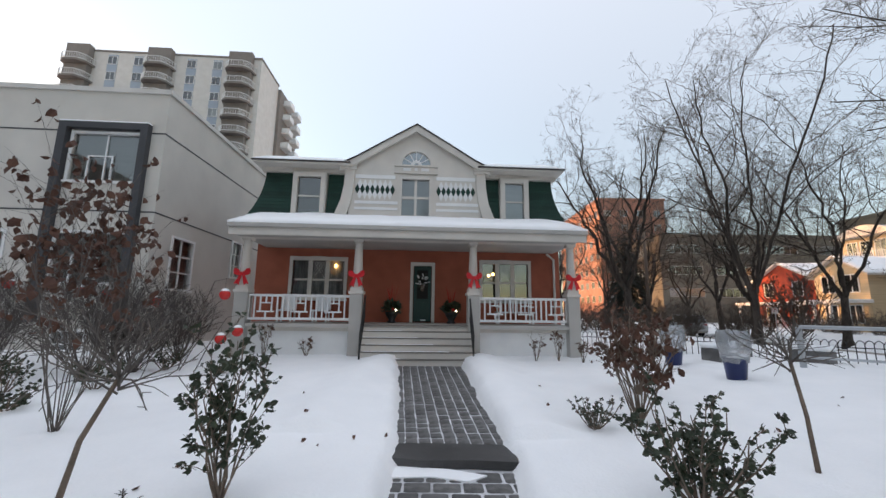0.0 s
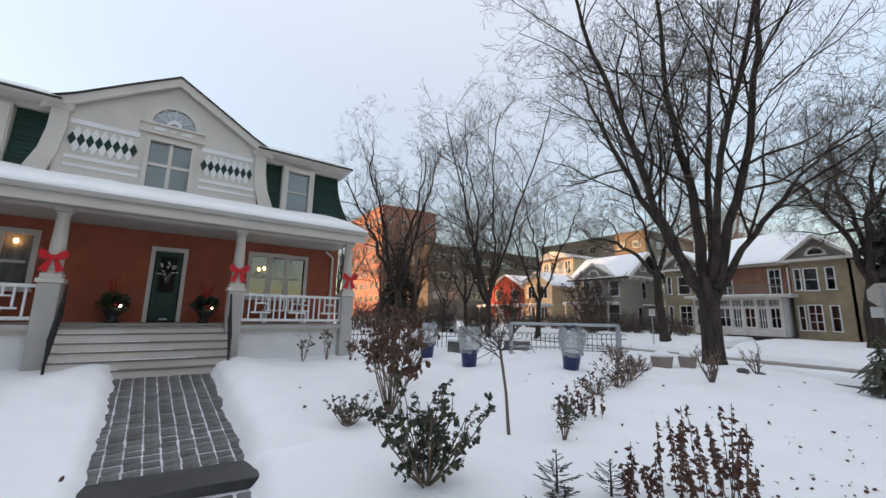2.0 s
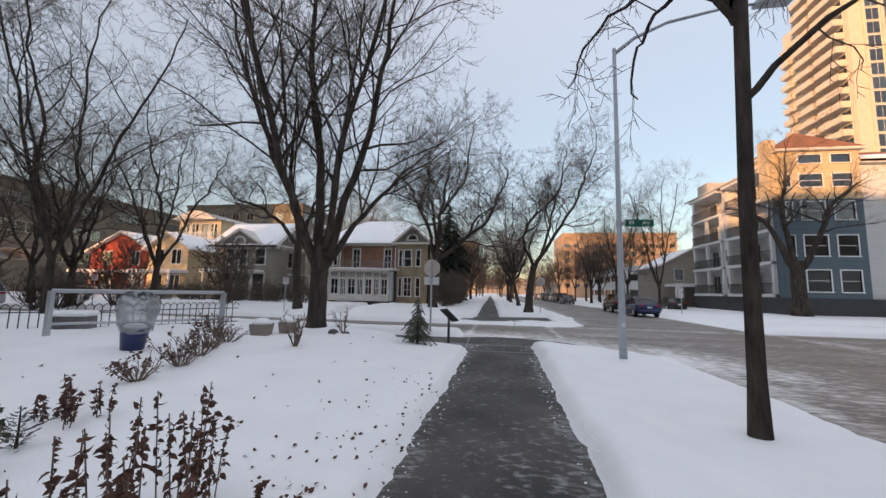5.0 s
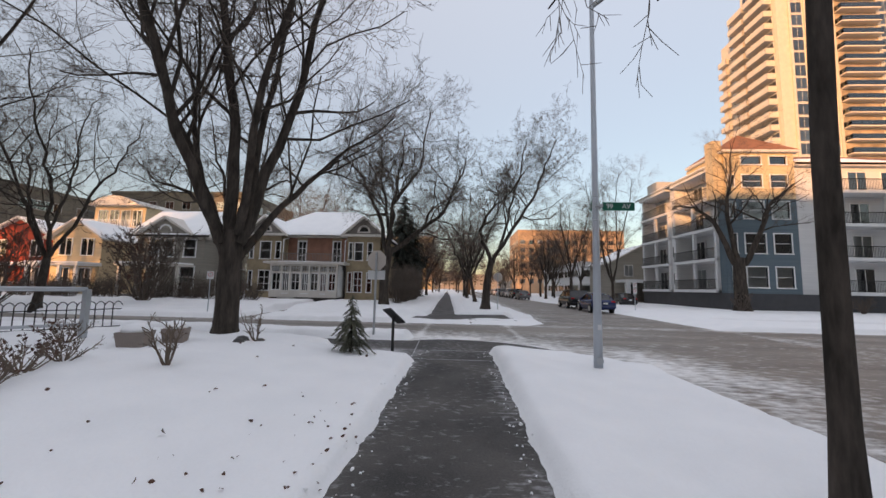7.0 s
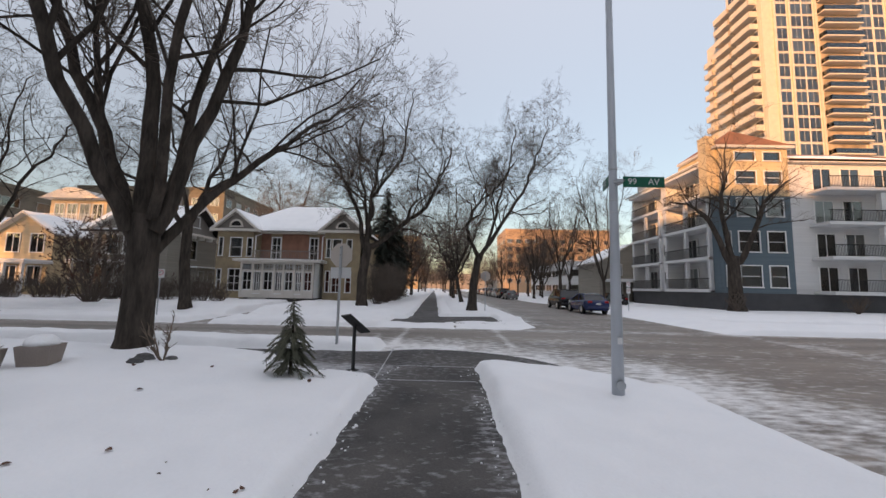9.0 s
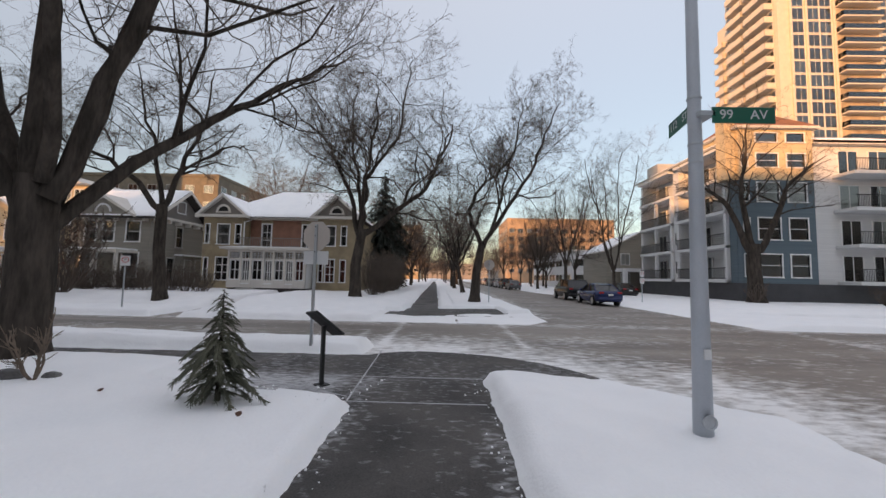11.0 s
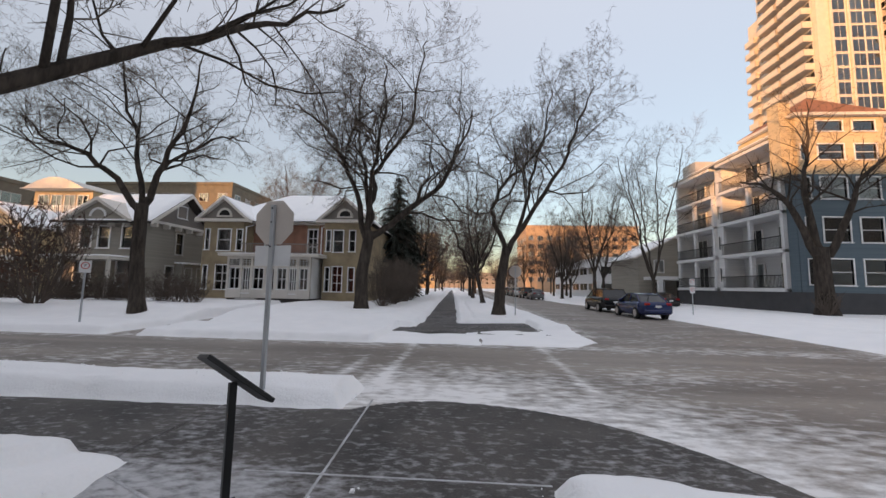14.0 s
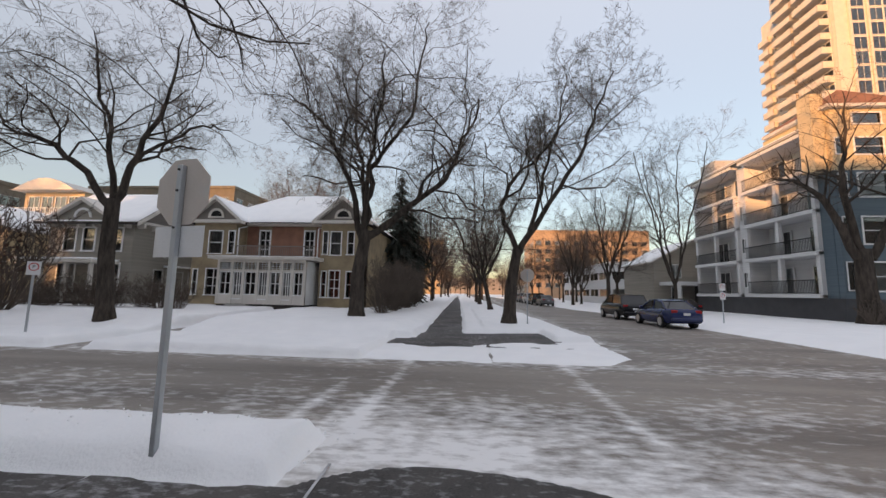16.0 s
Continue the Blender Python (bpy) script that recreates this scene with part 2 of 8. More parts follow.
# ---- mesh building ----
class Build:
    """Gathers faces, in metres, under a running pose m."""

    def __init__(self, m=None):
        self.v, self.f, self.m = [], [], m or Matrix()

    def add(self, pts, faces):
        k = len(self.v)
        self.v += [tuple(self.m @ Vector(p)) for p in pts]
        self.f += [tuple(k + i for i in face) for face in faces]
        return self

    def box(self, x0, x1, y0, y1, z0, z1, c=0.0):
        if c:
            bm = bmesh.new()
            bmesh.ops.create_cube(bm, size=1)
            for q in bm.verts:
                q.co = ((x0 + x1) / 2 + q.co.x * (x1 - x0), (y0 + y1) / 2 + q.co.y * (y1 - y0), (z0 + z1) / 2 + q.co.z * (z1 - z0))
            bmesh.ops.bevel(bm, geom=bm.edges[:], offset=c, segments=1, affect="EDGES", profile=0.5)
            bm.verts.index_update()
            self.add([q.co.copy() for q in bm.verts], [[q.index for q in f.verts] for f in bm.faces])
            bm.free()
            return self
        return self.add([(x, y, z) for z in (z0, z1) for x, y in ((x0, y0), (x1, y0), (x1, y1), (x0, y1))],
                        [(3, 2, 1, 0), (4, 5, 6, 7), (0, 1, 5, 4), (1, 2, 6, 5), (2, 3, 7, 6), (3, 0, 4, 7)])

    def ring(self, u0, u1, z0, z1, e, y0, y1):
        """A four-sided frame round an opening."""
        o, i = [(u0 - e, z0 - e), (u1 + e, z0 - e), (u1 + e, z1 + e), (u0 - e, z1 + e)], [(u0, z0), (u1, z0), (u1, z1), (u0, z1)]
        pts = [(x, y0, z) for x, z in o + i] + [(x, y1, z) for x, z in o + i]
        f = []
        for k in range(4):
            n = (k + 1) % 4
            f += [(k, n, 4 + n, 4 + k), (8 + n, 8 + k, 12 + k, 12 + n), (k + 8, n + 8, n, k), (4 + k, 4 + n, 12 + n, 12 + k)]
        return self.add(pts, f)

    def prism(self, poly, y0, y1):
        """A polygon of (x, z) drawn out along y."""
        n = len(poly)
        pts = [(x, y0, z) for x, z in poly] + [(x, y1, z) for x, z in poly]
        return self.add(pts, [tuple(range(n)), tuple(range(2 * n - 1, n - 1, -1))] + [(i + n, (i + 1) % n + n, (i + 1) % n, i) for i in range(n)])

    def slab(self, poly, z0, z1):
        """A polygon of (x, y) drawn up."""
        n = len(poly)
        pts = [(x, y, z0) for x, y in poly] + [(x, y, z1) for x, y in poly]
        return self.add(pts, [tuple(range(n - 1, -1, -1)), tuple(range(n, 2 * n))] + [(i, (i + 1) % n, (i + 1) % n + n, i + n) for i in range(n)])

    def tube(self, path, radii, sides=8, cap=True):
        path = [Vector(p) for p in path]
        if not isinstance(radii, (list, tuple)):
            radii = [radii] * len(path)
        pts, faces = [], []
        for i, p in enumerate(path):
            d = (path[min(i + 1, len(path) - 1)] - path[max(i - 1, 0)]).normalized()
            u = d.cross(Vector((0.31, 0.95, 0.05)) if abs(d.y) < 0.9 else Vector((1, 0, 0))).normalized()
            w = d.cross(u)
            pts += [p + (u * math.cos(a) + w * math.sin(a)) * radii[i] for a in (2 * math.pi * k / sides for k in range(sides))]
        for i in range(len(path) - 1):
            faces += [(i * sides + k, i * sides + (k + 1) % sides, (i + 1) * sides + (k + 1) % sides, (i + 1) * sides + k) for k in range(sides)]
        if cap:
            faces += [tuple(range(sides - 1, -1, -1)), tuple(range((len(path) - 1) * sides, len(path) * sides))]
        return self.add(pts, faces)

    def lathe(self, profile, sides=16, at=(0, 0)):
        """Rings of (radius, z)."""
        pts = [(at[0] + r * math.cos(2 * math.pi * k / sides), at[1] + r * math.sin(2 * math.pi * k / sides), z) for r, z in profile for k in range(sides)]
        faces = [(i * sides + k, i * sides + (k + 1) % sides, (i + 1) * sides + (k + 1) % sides, (i + 1) * sides + k) for i in range(len(profile) - 1) for k in range(sides)]
        faces += [tuple(range(sides - 1, -1, -1)), tuple(range((len(profile) - 1) * sides, len(profile) * sides))]
        return self.add(pts, faces)

    def wall(self, u0, u1, z0, z1, thick, holes=()):
        """A wall in the xz plane, outer face at y=0 (outside is -y), with holes (u0, u1, z0, z1) right through."""
        us = sorted({u0, u1, *(h[0] for h in holes), *(h[1] for h in holes)})
        zs = sorted({z0, z1, *(h[2] for h in holes), *(h[3] for h in holes)})
        nu, nz = len(us), len(zs)
        full = lambda i, j: 0 <= i < nu - 1 and 0 <= j < nz - 1 and not any(h[0] < (us[i] + us[i + 1]) / 2 < h[1] and h[2] < (zs[j] + zs[j + 1]) / 2 < h[3] for h in holes)
        q = lambda i, j, b=0: (i * nz + j) * 2 + b
        f = []
        for i in range(nu - 1):
            for j in range(nz - 1):
                if not full(i, j):
                    continue
                f += [(q(i, j), q(i + 1, j), q(i + 1, j + 1), q(i, j + 1)), (q(i, j, 1), q(i, j + 1, 1), q(i + 1, j + 1, 1), q(i + 1, j, 1))]
                for di, dj, a, c in ((-1, 0, (i, j), (i, j + 1)), (1, 0, (i + 1, j + 1), (i + 1, j)), (0, -1, (i + 1, j), (i, j)), (0, 1, (i, j + 1), (i + 1, j + 1))):
                    if not full(i + di, j + dj):
                        f.append((q(*a), q(*c), q(*c, 1), q(*a, 1)))
        pts = [(u, y, z) for u in us for z in zs for y in (0, thick)]
        used = sorted({k for face in f for k in face})
        at = {k: n for n, k in enumerate(used)}
        return self.add([pts[k] for k in used], [tuple(at[k] for k in face) for face in f])

    def mesh(self, name, smooth=False):
        me = bpy.data.meshes.new(name)
        me.from_pydata(self.v, [], self.f)
        if smooth:
            me.shade_smooth()
        return me


def part(name, b, material, parent=None, label="", smooth=False):
    me = b.mesh(name, smooth) if isinstance(b, Build) else b
    if not me.materials:
        me.materials.append(material)
    ob = new(name, me)
    ob.parent = parent
    if label:
        ob["label"] = label
    return ob


def thing(name, label, category, at=(0, 0, 0), rz=0, group="", kind=""):
    ob = new(name)
    ob.matrix_basis = pose(*at, 0, 0, rz)
    return tagged(ob, label, category, group, kind)


def window(parent, m, u0, u1, z0, z1, cols=1, rows=1, trim=WHITE, backing=ROOMDARK, edge=0.09, proud=0.05, name="window", depth=0.5, sash=0.05):
    """A framed window in the wall plane of m (outside is -y): frame, panes and the blind, curtain or near-black sheet
    behind them.
    """
    w = part(name, Build(m).ring(u0, u1, z0, z1, edge, -proud, 0.1), trim, parent)
    part("sill", Build(m).box(u0 - edge - 0.04, u1 + edge + 0.04, -proud - 0.06, -proud + 0.01, z0 - edge - 0.01, z0 - edge + 0.06, 0.008), trim, w)
    s = sash
    for i in range(1, cols):
        u = u0 + (u1 - u0) * i / cols
        part("mullion", Build(m).box(u - s / 2, u + s / 2, 0.03, 0.09, z0, z1), trim, w)
    for j in range(1, rows):
        z = z0 + (z1 - z0) * j / rows
        part("glazing_bar", Build(m).box(u0, u1, 0.025, 0.085, z - s / 2, z + s / 2), trim, w)
    part("pane", Build(m).add([(u0, 0.07, z0), (u1, 0.07, z0), (u1, 0.07, z1), (u0, 0.07, z1)], [(0, 1, 2, 3)]), GLASS, w)
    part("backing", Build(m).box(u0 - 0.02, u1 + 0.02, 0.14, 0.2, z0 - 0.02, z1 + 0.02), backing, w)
    return w


def facing(x, y, z, deg):
    """The plane of a wall through (x, y, z); deg turns its outside from -y (0) to +x (90), +y (180), -x (270)."""
    return pose(x, y, z, 0, 0, deg)


# ---- ground ----
def smooth01(a):
    a = np.clip(a, 0, 1)
    return a * a * (3 - 2 * a)


def lumps(x, y):
    """A few crossing waves: gentle unevenness of lying snow."""
    h = 0
    for k, (a, f, p) in enumerate(((0.35, 0.8, 0.2), (0.3, 1.7, 1.3), (0.2, 3.1, 2.1), (0.12, 6.3, 4.0))):
        c, s = math.cos(1.1 * k + 0.4), math.sin(1.1 * k + 0.4)
        h = h + a * np.sin(f * (c * x + s * y) + p + 1.3 * np.sin(0.7 * f * (c * y - s * x) + k))
    return h


def inside(x, y, x0, x1, y0, y1):
    return np.minimum(np.minimum(x - x0, x1 - x), np.minimum(y - y0, y1 - y))


def askew(x):
    """How far the street has drifted to +y at x, beyond the avenue."""
    return 0.034 * np.maximum(x - 27.0, 0)


def cleared(x, y):
    """How far a place lies inside what is ploughed or shovelled, in metres (negative: outside)."""
    x0, y0 = x, y
    y = y0 - askew(x0)
    wob = 0.06 * lumps(x * 1.7, y * 1.7) + 0.042 * lumps(x * 6.1 + 2, y * 6.1)
    d = inside(x, y, -400, 14.9, -1.02, 0.68)                                       # the walk along the street
    d = np.maximum(d, inside(x, y, -400, 600, -12.6, -4.5 - 0.05 * np.sin(x)))      # the street
    d = np.maximum(d, inside(x, y, 16.95, 21.6, -400, 400))                         # the avenue
    d = np.maximum(d, inside(x, y, 14.25, 15.65, 0.5, 200))                         # walk along the avenue
    d = np.maximum(d, inside(x, y, 12.75, 17.3, -1.0, 1.25))                        # corner pad
    d = np.maximum(d, inside(x, y, 12.72, 15.0, 0.5, 2.6) - 0.02)                    # pad under the information board
    d = np.maximum(d, np.minimum(np.maximum(0.64 * x - 0.77 * y - 11.32, x - 14.05), -y - 0.9))  # rounded corner towards the street
    d = np.where((x > 17.5) & (y < -0.8), np.maximum(np.maximum(inside(x, y, -400, 600, -12.6, -4.5), inside(x, y, 16.95, 21.7, -400, 400)), np.minimum(np.minimum(-0.62 * (x - 22.5) - 0.78 * (y + 4.2), x - 17), y + 8)), d)
    d = np.maximum(d, inside(x, y, 25.0, 300, 0.12, 1.5))                          # far walk
    bend = 0.5 * np.clip(0.6 - y, 0, 3.6)
    d = np.maximum(d, inside(x, y, 24.2 + bend, 27.4 + 0.6 * bend, -3.0, 1.6))      # its dark apron at the crossing
    d = np.maximum(d, inside(x, y, 21.0, 36, 9.6 + (x - 21) * 0.1, 10.5 + (x - 21) * 0.1))
    d = np.maximum(d, inside(x, y, 26, 27.4, -200, -15.5))                          # walk before the apartments
    t = np.clip((y - 5) / 6.6, 0, 1)
    d = np.maximum(d, np.minimum(np.minimum(x - (-0.38 - 0.82 * t), (0.7 - 0.2 * t) - x), np.minimum(y - 0.5, 12.4 - y)))
    return d + wob


def ground_height(x, y):
    d = cleared(x, y)
    up = smooth01((-d + 0.02) / 0.27)
    yard = 0.2 + 0.045 * lumps(x * 0.9, y * 0.9) + 0.02 * lumps(x * 3.1 + 5, y * 3.1)
    yard = yard + 0.1 * smooth01((y - 2) / 9) * (x < 16) * (y > 0)
    yard = yard + 0.22 * smooth01((x - 25.6) / 1.6) * smooth01((y - 2.0) / 1.0) - 0.13 * np.exp(-((x - 25.0) / 0.45) ** 2) * (y > 1.6)
    bank = 0.16 * np.exp(-((np.minimum(np.abs(x + 1.75), np.abs(x - 1.25)) / 0.5) ** 2)) * ((y > 5) & (y < 12.3) & (x < 3))
    ridge = 0.1 * np.exp(-((y + 1.55) / 0.45) ** 2) * (x < 14)
    ridge = ridge + 0.12 * np.exp(-((x - 16.3) / 0.35) ** 2) * (y > 1.4)
    yard = yard + 0.26 * smooth01((x - 4) / 6) * smooth01((y - 1) / 4) * (x < 16) * smooth01((14.2 - x) / 1.2)
    yard = np.where((y < -0.9) & (x < 16), yard - 0.06, yard)
    low = np.where((x > 12.5) & (x < 14.3) & (y > 1.7) & (y < 3.2), -0.12, 0)
    low = low - 0.175 * ((x > 21.5) & (x < 26.0) & (y > -5) & (y < 2.4))
    return -0.06 + up * (yard + bank + ridge + low + 0.06)


def sheet(name, xs, ys, height, material, parent=None, attr=None):
    gx, gy = np.meshgrid(xs, ys, indexing="ij")
    gz = height(gx, gy)
    nx, ny = gx.shape
    co = np.stack([gx, gy, gz], -1).reshape(-1, 3)
    i = np.arange(nx * ny).reshape(nx, ny)
    quads = np.stack([i[:-1, :-1], i[1:, :-1], i[1:, 1:], i[:-1, 1:]], -1).reshape(-1, 4)
    me = bpy.data.meshes.new(name)
    me.vertices.add(len(co))
    me.vertices.foreach_set("co", co.ravel())
    me.loops.add(quads.size)
    me.loops.foreach_set("vertex_index", quads.ravel())
    me.polygons.add(len(quads))
    me.polygons.foreach_set("loop_start", np.arange(0, quads.size, 4))
    me.update(calc_edges=True)
    me.shade_smooth()
    if attr is not None:
        a = me.attributes.new("cover", "FLOAT", "POINT")
        a.data.foreach_set("value", attr(gx, gy).ravel())
    return part(name, me, material, parent)


def axis(lo, hi, step, far, grow=1.25):
    a, out = list(np.arange(lo, hi, step)), []
    s, v = step, hi
    while v < far:
        out.append(v)
        s *= grow
        v += s
    s, v, low = step, lo, []
    while v > -far:
        s *= grow
        v -= s
        low.append(v)
    return np.array(low[::-1] + a + out)


ground = sheet("ground", axis(-7, 30, 0.09, 2500), axis(-7, 13, 0.09, 2500), ground_height, SNOW)
tagged(ground, "white lying snow over lawns and gardens", "snow", kind="structure")


def road_cover(x, y):
    c = 0.03 + 0 * x
    corner = np.clip(1 - np.abs(np.hypot(x - 9.5, y - 1.5) - 7.6) / 2.1, 0, 1) * (y < 1.5) * smooth01((x - 8.0) / 4)
    beyond = (np.hypot((x - 13.0) / 3.25, (y - 0.05) / 3.4) - 1) * 3.3
    rim = (1 - smooth01(beyond / (1.3 + 0.4 * np.clip(-y, 0, 4)))) * smooth01((x - 12.5) / 1.0) * (y < 1.6)
    c = c + np.maximum(0.36 * smooth01(corner), 0.5 * rim)
    c = c + 0.22 * np.exp(-((x - 16.9) / 0.6) ** 2) * (y > -1)
    c = c + 0.24 * np.exp(-((x - 21.7) / 0.6) ** 2)
    c = c + 0.24 * np.exp(-((y + 4.9) / 0.5) ** 2) * (x < 15) + 0.2 * np.exp(-((y + 12.3) / 0.6) ** 2)
    c = c + 0.2 * np.exp(-((y + 4.6) / 0.6) ** 2) * (x > 24)
    c = c + 0.13 * np.exp(-((x - 18.3) / 0.5) ** 2) * (y > -6) - 0.12 * np.exp(-((x - 20.6) / 0.8) ** 2)
    for a, e in ((1.15, 21.9), (-2.38, 23.4), (1.98, 19.9)):
        c = c + 0.3 * np.exp(-((y - a) / 0.12) ** 2) * ((x > 17.2) & (x < e))
    return c


road = sheet("road", axis(8, 30, 0.14, 700), axis(-14, 6, 0.1, 500), lambda x, y: -0.02 + 0 * x, ROAD, attr=road_cover)
tagged(road, "grey-brown asphalt road with tyre-worn frost and packed snow", "road", kind="structure")


def walk_cover(x, y):
    e = np.minimum(np.abs(y + 1.0), np.abs(y - 0.65))
    c = 0.0 + 0.16 * np.exp(-(e / 0.1) ** 2) * (x < 12.7)
    c = c + 0.44 * smooth01((y - 0.9) / 0.5) * (x > 12.6) * smooth01((14.5 - x) / 0.8) + 0.06 * (x > 12.7)
    c = c + 0.16 * np.exp(-((y - 0.8) / 0.2) ** 2) * (x > 11.5) * (x < 14)
    return c


def pavement(name, x0, x1, y0, y1, z, step=0.25):
    p = sheet(name, np.linspace(x0, x1, max(2, int((x1 - x0) / step))), np.linspace(y0, y1, max(2, int((y1 - y0) / step))), lambda x, y: z + 0 * x, WALK, attr=walk_cover)
    return tagged(p, "dark damp concrete walk with traces of snow", "pavement", kind="structure")


pavement("pavement_street", -60, 12.7, -1.3, 1.0, 0.006)
pavement("pavement_apron", 12.2, 12.7, 1.0, 2.9, 0.006)


def pad_height(x, y):
    """Level inside the quarter-round pad, sunk outside it."""
    d = np.maximum(inside(x, y, 12.7, 15.75, -1.2, 2.92), (1 - np.hypot((x - 13.0) / 3.25, (y - 0.05) / np.where(y < 0, 3.4, 2.2))) * 3.2)
    return 0.006 - 0.09 * smooth01(-d / 0.08)


pad = sheet("pavement_corner", np.arange(12.7, 16.4, 0.05), np.arange(-3.5, 2.93, 0.05), pad_height, WALK, attr=walk_cover)
tagged(pad, "dark concrete corner pad with thin frosted joints", "pavement", kind="structure")
pavement("pavement_avenue", 14.2, 15.72, 2.91, 60, 0.006)
far_walk = sheet("pavement_far", np.linspace(28.5, 130, 60), np.linspace(-0.15, 5.7, 40), lambda x, y: 0.006 - 0.09 * (np.abs(y - askew(x) - 1.03) > 1.15), WALK, attr=walk_cover)
tagged(far_walk, "dark damp concrete walk with traces of snow", "pavement", kind="structure")
pavement("pavement_far_corner", 24.1, 28.5, -3.3, 2.3, 0.006)
JOINT = mat("joint_frost", (0.6, 0.6, 0.62), (0.3, 0.3, 0.3), scale=20, rough=0.9)
for p, q in (((12.75, 0.85), (16.2, 1.0)), ((12.8, -1.0), (12.8, 0.85)), ((14.05, -1.05), (14.05, 1.6)), ((14.1, 3.2), (13.0, 0.9))):
    d = Vector((q[0] - p[0], q[1] - p[1])).normalized()
    o = Vector((-d.y, d.x)) * 0.012
    j = part("joint", Build().slab([(p[0] - o.x, p[1] - o.y), (q[0] - o.x, q[1] - o.y), (q[0] + o.x, q[1] + o.y), (p[0] + o.x, p[1] + o.y)], 0.0, 0.010), JOINT, pad)


# ---- buildings ----
def grid_windows(parent, m, us, zs, w, h, trim=WHITE, backing=ROOMDARK, cols=2, rows=1, edge=0.07):
    """Alike windows set on a far wall: each one an object of its own, on shared meshes."""
    f = Build()
    e = edge
    f.box(-w / 2 - e, -w / 2, -0.07, 0.05, -e, h + e), f.box(w / 2, w / 2 + e, -0.07, 0.05, -e, h + e)
    f.box(-w / 2, w / 2, -0.07, 0.05, h, h + e), f.box(-w / 2, w / 2, -0.09, 0.05, -e, 0)
    for i in range(1, cols):
        f.box(-w / 2 + w * i / cols - 0.03, -w / 2 + w * i / cols + 0.03, -0.05, 0.04, 0, h)
    for j in range(1, rows):
        f.box(-w / 2, w / 2, -0.045, 0.04, h * j / rows - 0.03, h * j / rows + 0.03)
    fm = f.mesh("window")
    fm.materials.append(trim)
    pm = Build().add([(-w / 2, -0.03, 0), (w / 2, -0.03, 0), (w / 2, -0.03, h), (-w / 2, -0.03, h)], [(0, 1, 2, 3)]).mesh("pane")
    pm.materials.append(GLASS)
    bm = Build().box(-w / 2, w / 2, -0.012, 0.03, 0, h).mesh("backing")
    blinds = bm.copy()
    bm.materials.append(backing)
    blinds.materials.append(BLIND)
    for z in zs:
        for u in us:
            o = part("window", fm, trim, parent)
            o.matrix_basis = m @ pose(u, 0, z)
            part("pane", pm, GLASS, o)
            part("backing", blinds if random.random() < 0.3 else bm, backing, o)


def rail_fence(b, u0, u1, z, h, gap=0.11, y=0.0, thick=0.03):
    """Upright bars with a rail at head and foot."""
    b.box(u0, u1, y - 0.03, y + 0.03, z + h - 0.06, z + h), b.box(u0, u1, y - 0.025, y + 0.025, z + 0.06, z + 0.1)
    n = int((u1 - u0) / gap)
    for i in range(1, n):
        u = u0 + (u1 - u0) * i / n
        b.box(u - thick / 2, u + thick / 2, y - 0.012, y + 0.012, z + 0.1, z + h - 0.06)


def half_disc(cx, cz, r, n=14, start=0.0, end=math.pi):
    return [(cx + r * math.cos(start + (end - start) * k / n), cz + r * math.sin(start + (end - start) * k / n)) for k in range(n + 1)]


def ring_arc(b, cx, cz, r0, r1, y0, y1, n=14):
    out = half_disc(cx, cz, r1, n) + half_disc(cx, cz, r0, n)[::-1]
    b.prism(out[::-1], y0, y1)


def snow_cap(parent, quad, thick=0.12, n=16, name="snow", over=0.0):
    """Lying snow on a sloping four-cornered roof face, a little uneven, with a rounded lip."""
    a, b, c, d = (Vector(q) for q in quad)
    g = Build()
    pts, faces = [], []
    for i in range(n + 1):
        for j in range(n + 1):
            s, t = i / n, j / n
            p = a.lerp(b, s).lerp(d.lerp(c, s), t)
            e = min(s, 1 - s, t, 1 - t)
            w = thick * (0.35 + 0.65 * min(1, e * n / 1.5)) * (1 + 0.25 * noise.noise(p * 0.9)) + 0.03 * noise.noise(p * 3)
            pts.append(p + Vector((0, 0, w)))
    k = len(pts)
    for i in range(n + 1):
        for j in range(n + 1):
            s, t = i / n, j / n
            pts.append(a.lerp(b, s).lerp(d.lerp(c, s), t))
    q = lambda i, j: i * (n + 1) + j
    faces += [(q(i, j), q(i + 1, j), q(i + 1, j + 1), q(i, j + 1)) for i in range(n) for j in range(n)]
    for i in range(n):
        faces += [(q(i, 0), k + q(i, 0), k + q(i + 1, 0), q(i + 1, 0)), (q(i, n), q(i + 1, n), k + q(i + 1, n), k + q(i, n)),
                  (q(0, i), q(0, i + 1), k + q(0, i + 1), k + q(0, i)), (q(n, i), k + q(n, i), k + q(n, i + 1), q(n, i + 1))]
    g.add(pts, faces)
    return part(name, g, SNOW, parent, "white snow lying on the roof", smooth=True)


def bow(parent, x, y, z):
    b = Build()
    for s in (-1, 1):
        b.prism([(x + s * 0.03, z + 0.04), (x + s * 0.13, z + 0.15), (x + s * 0.22, z + 0.19), (x + s * 0.26, z + 0.1), (x + s * 0.24, z + 0.0), (x + s * 0.14, z - 0.05), (x + s * 0.03, z - 0.04)][:: s], y - 0.06, y)
        b.prism([(x + s * 0.0, z), (x + s * 0.07, z + 0.0), (x + s * 0.23, z - 0.33), (x + s * 0.15, z - 0.3), (x + s * 0.08, z - 0.36)][:: -s], y - 0.03, y)
    b.box(x - 0.06, x + 0.06, y - 0.08, y, z - 0.06, z + 0.06, 0.015)
    t = part("red_bow", b, RED)
    return tagged(t, "red ribbon bow tied round a white porch column", "bow", "bows on the porch")


HOUSE = pose(-1.2, 12.6, 0, 0, 0, 3.5) @ pose(1.2, -12.6, 0)      # the street runs slightly askew to x


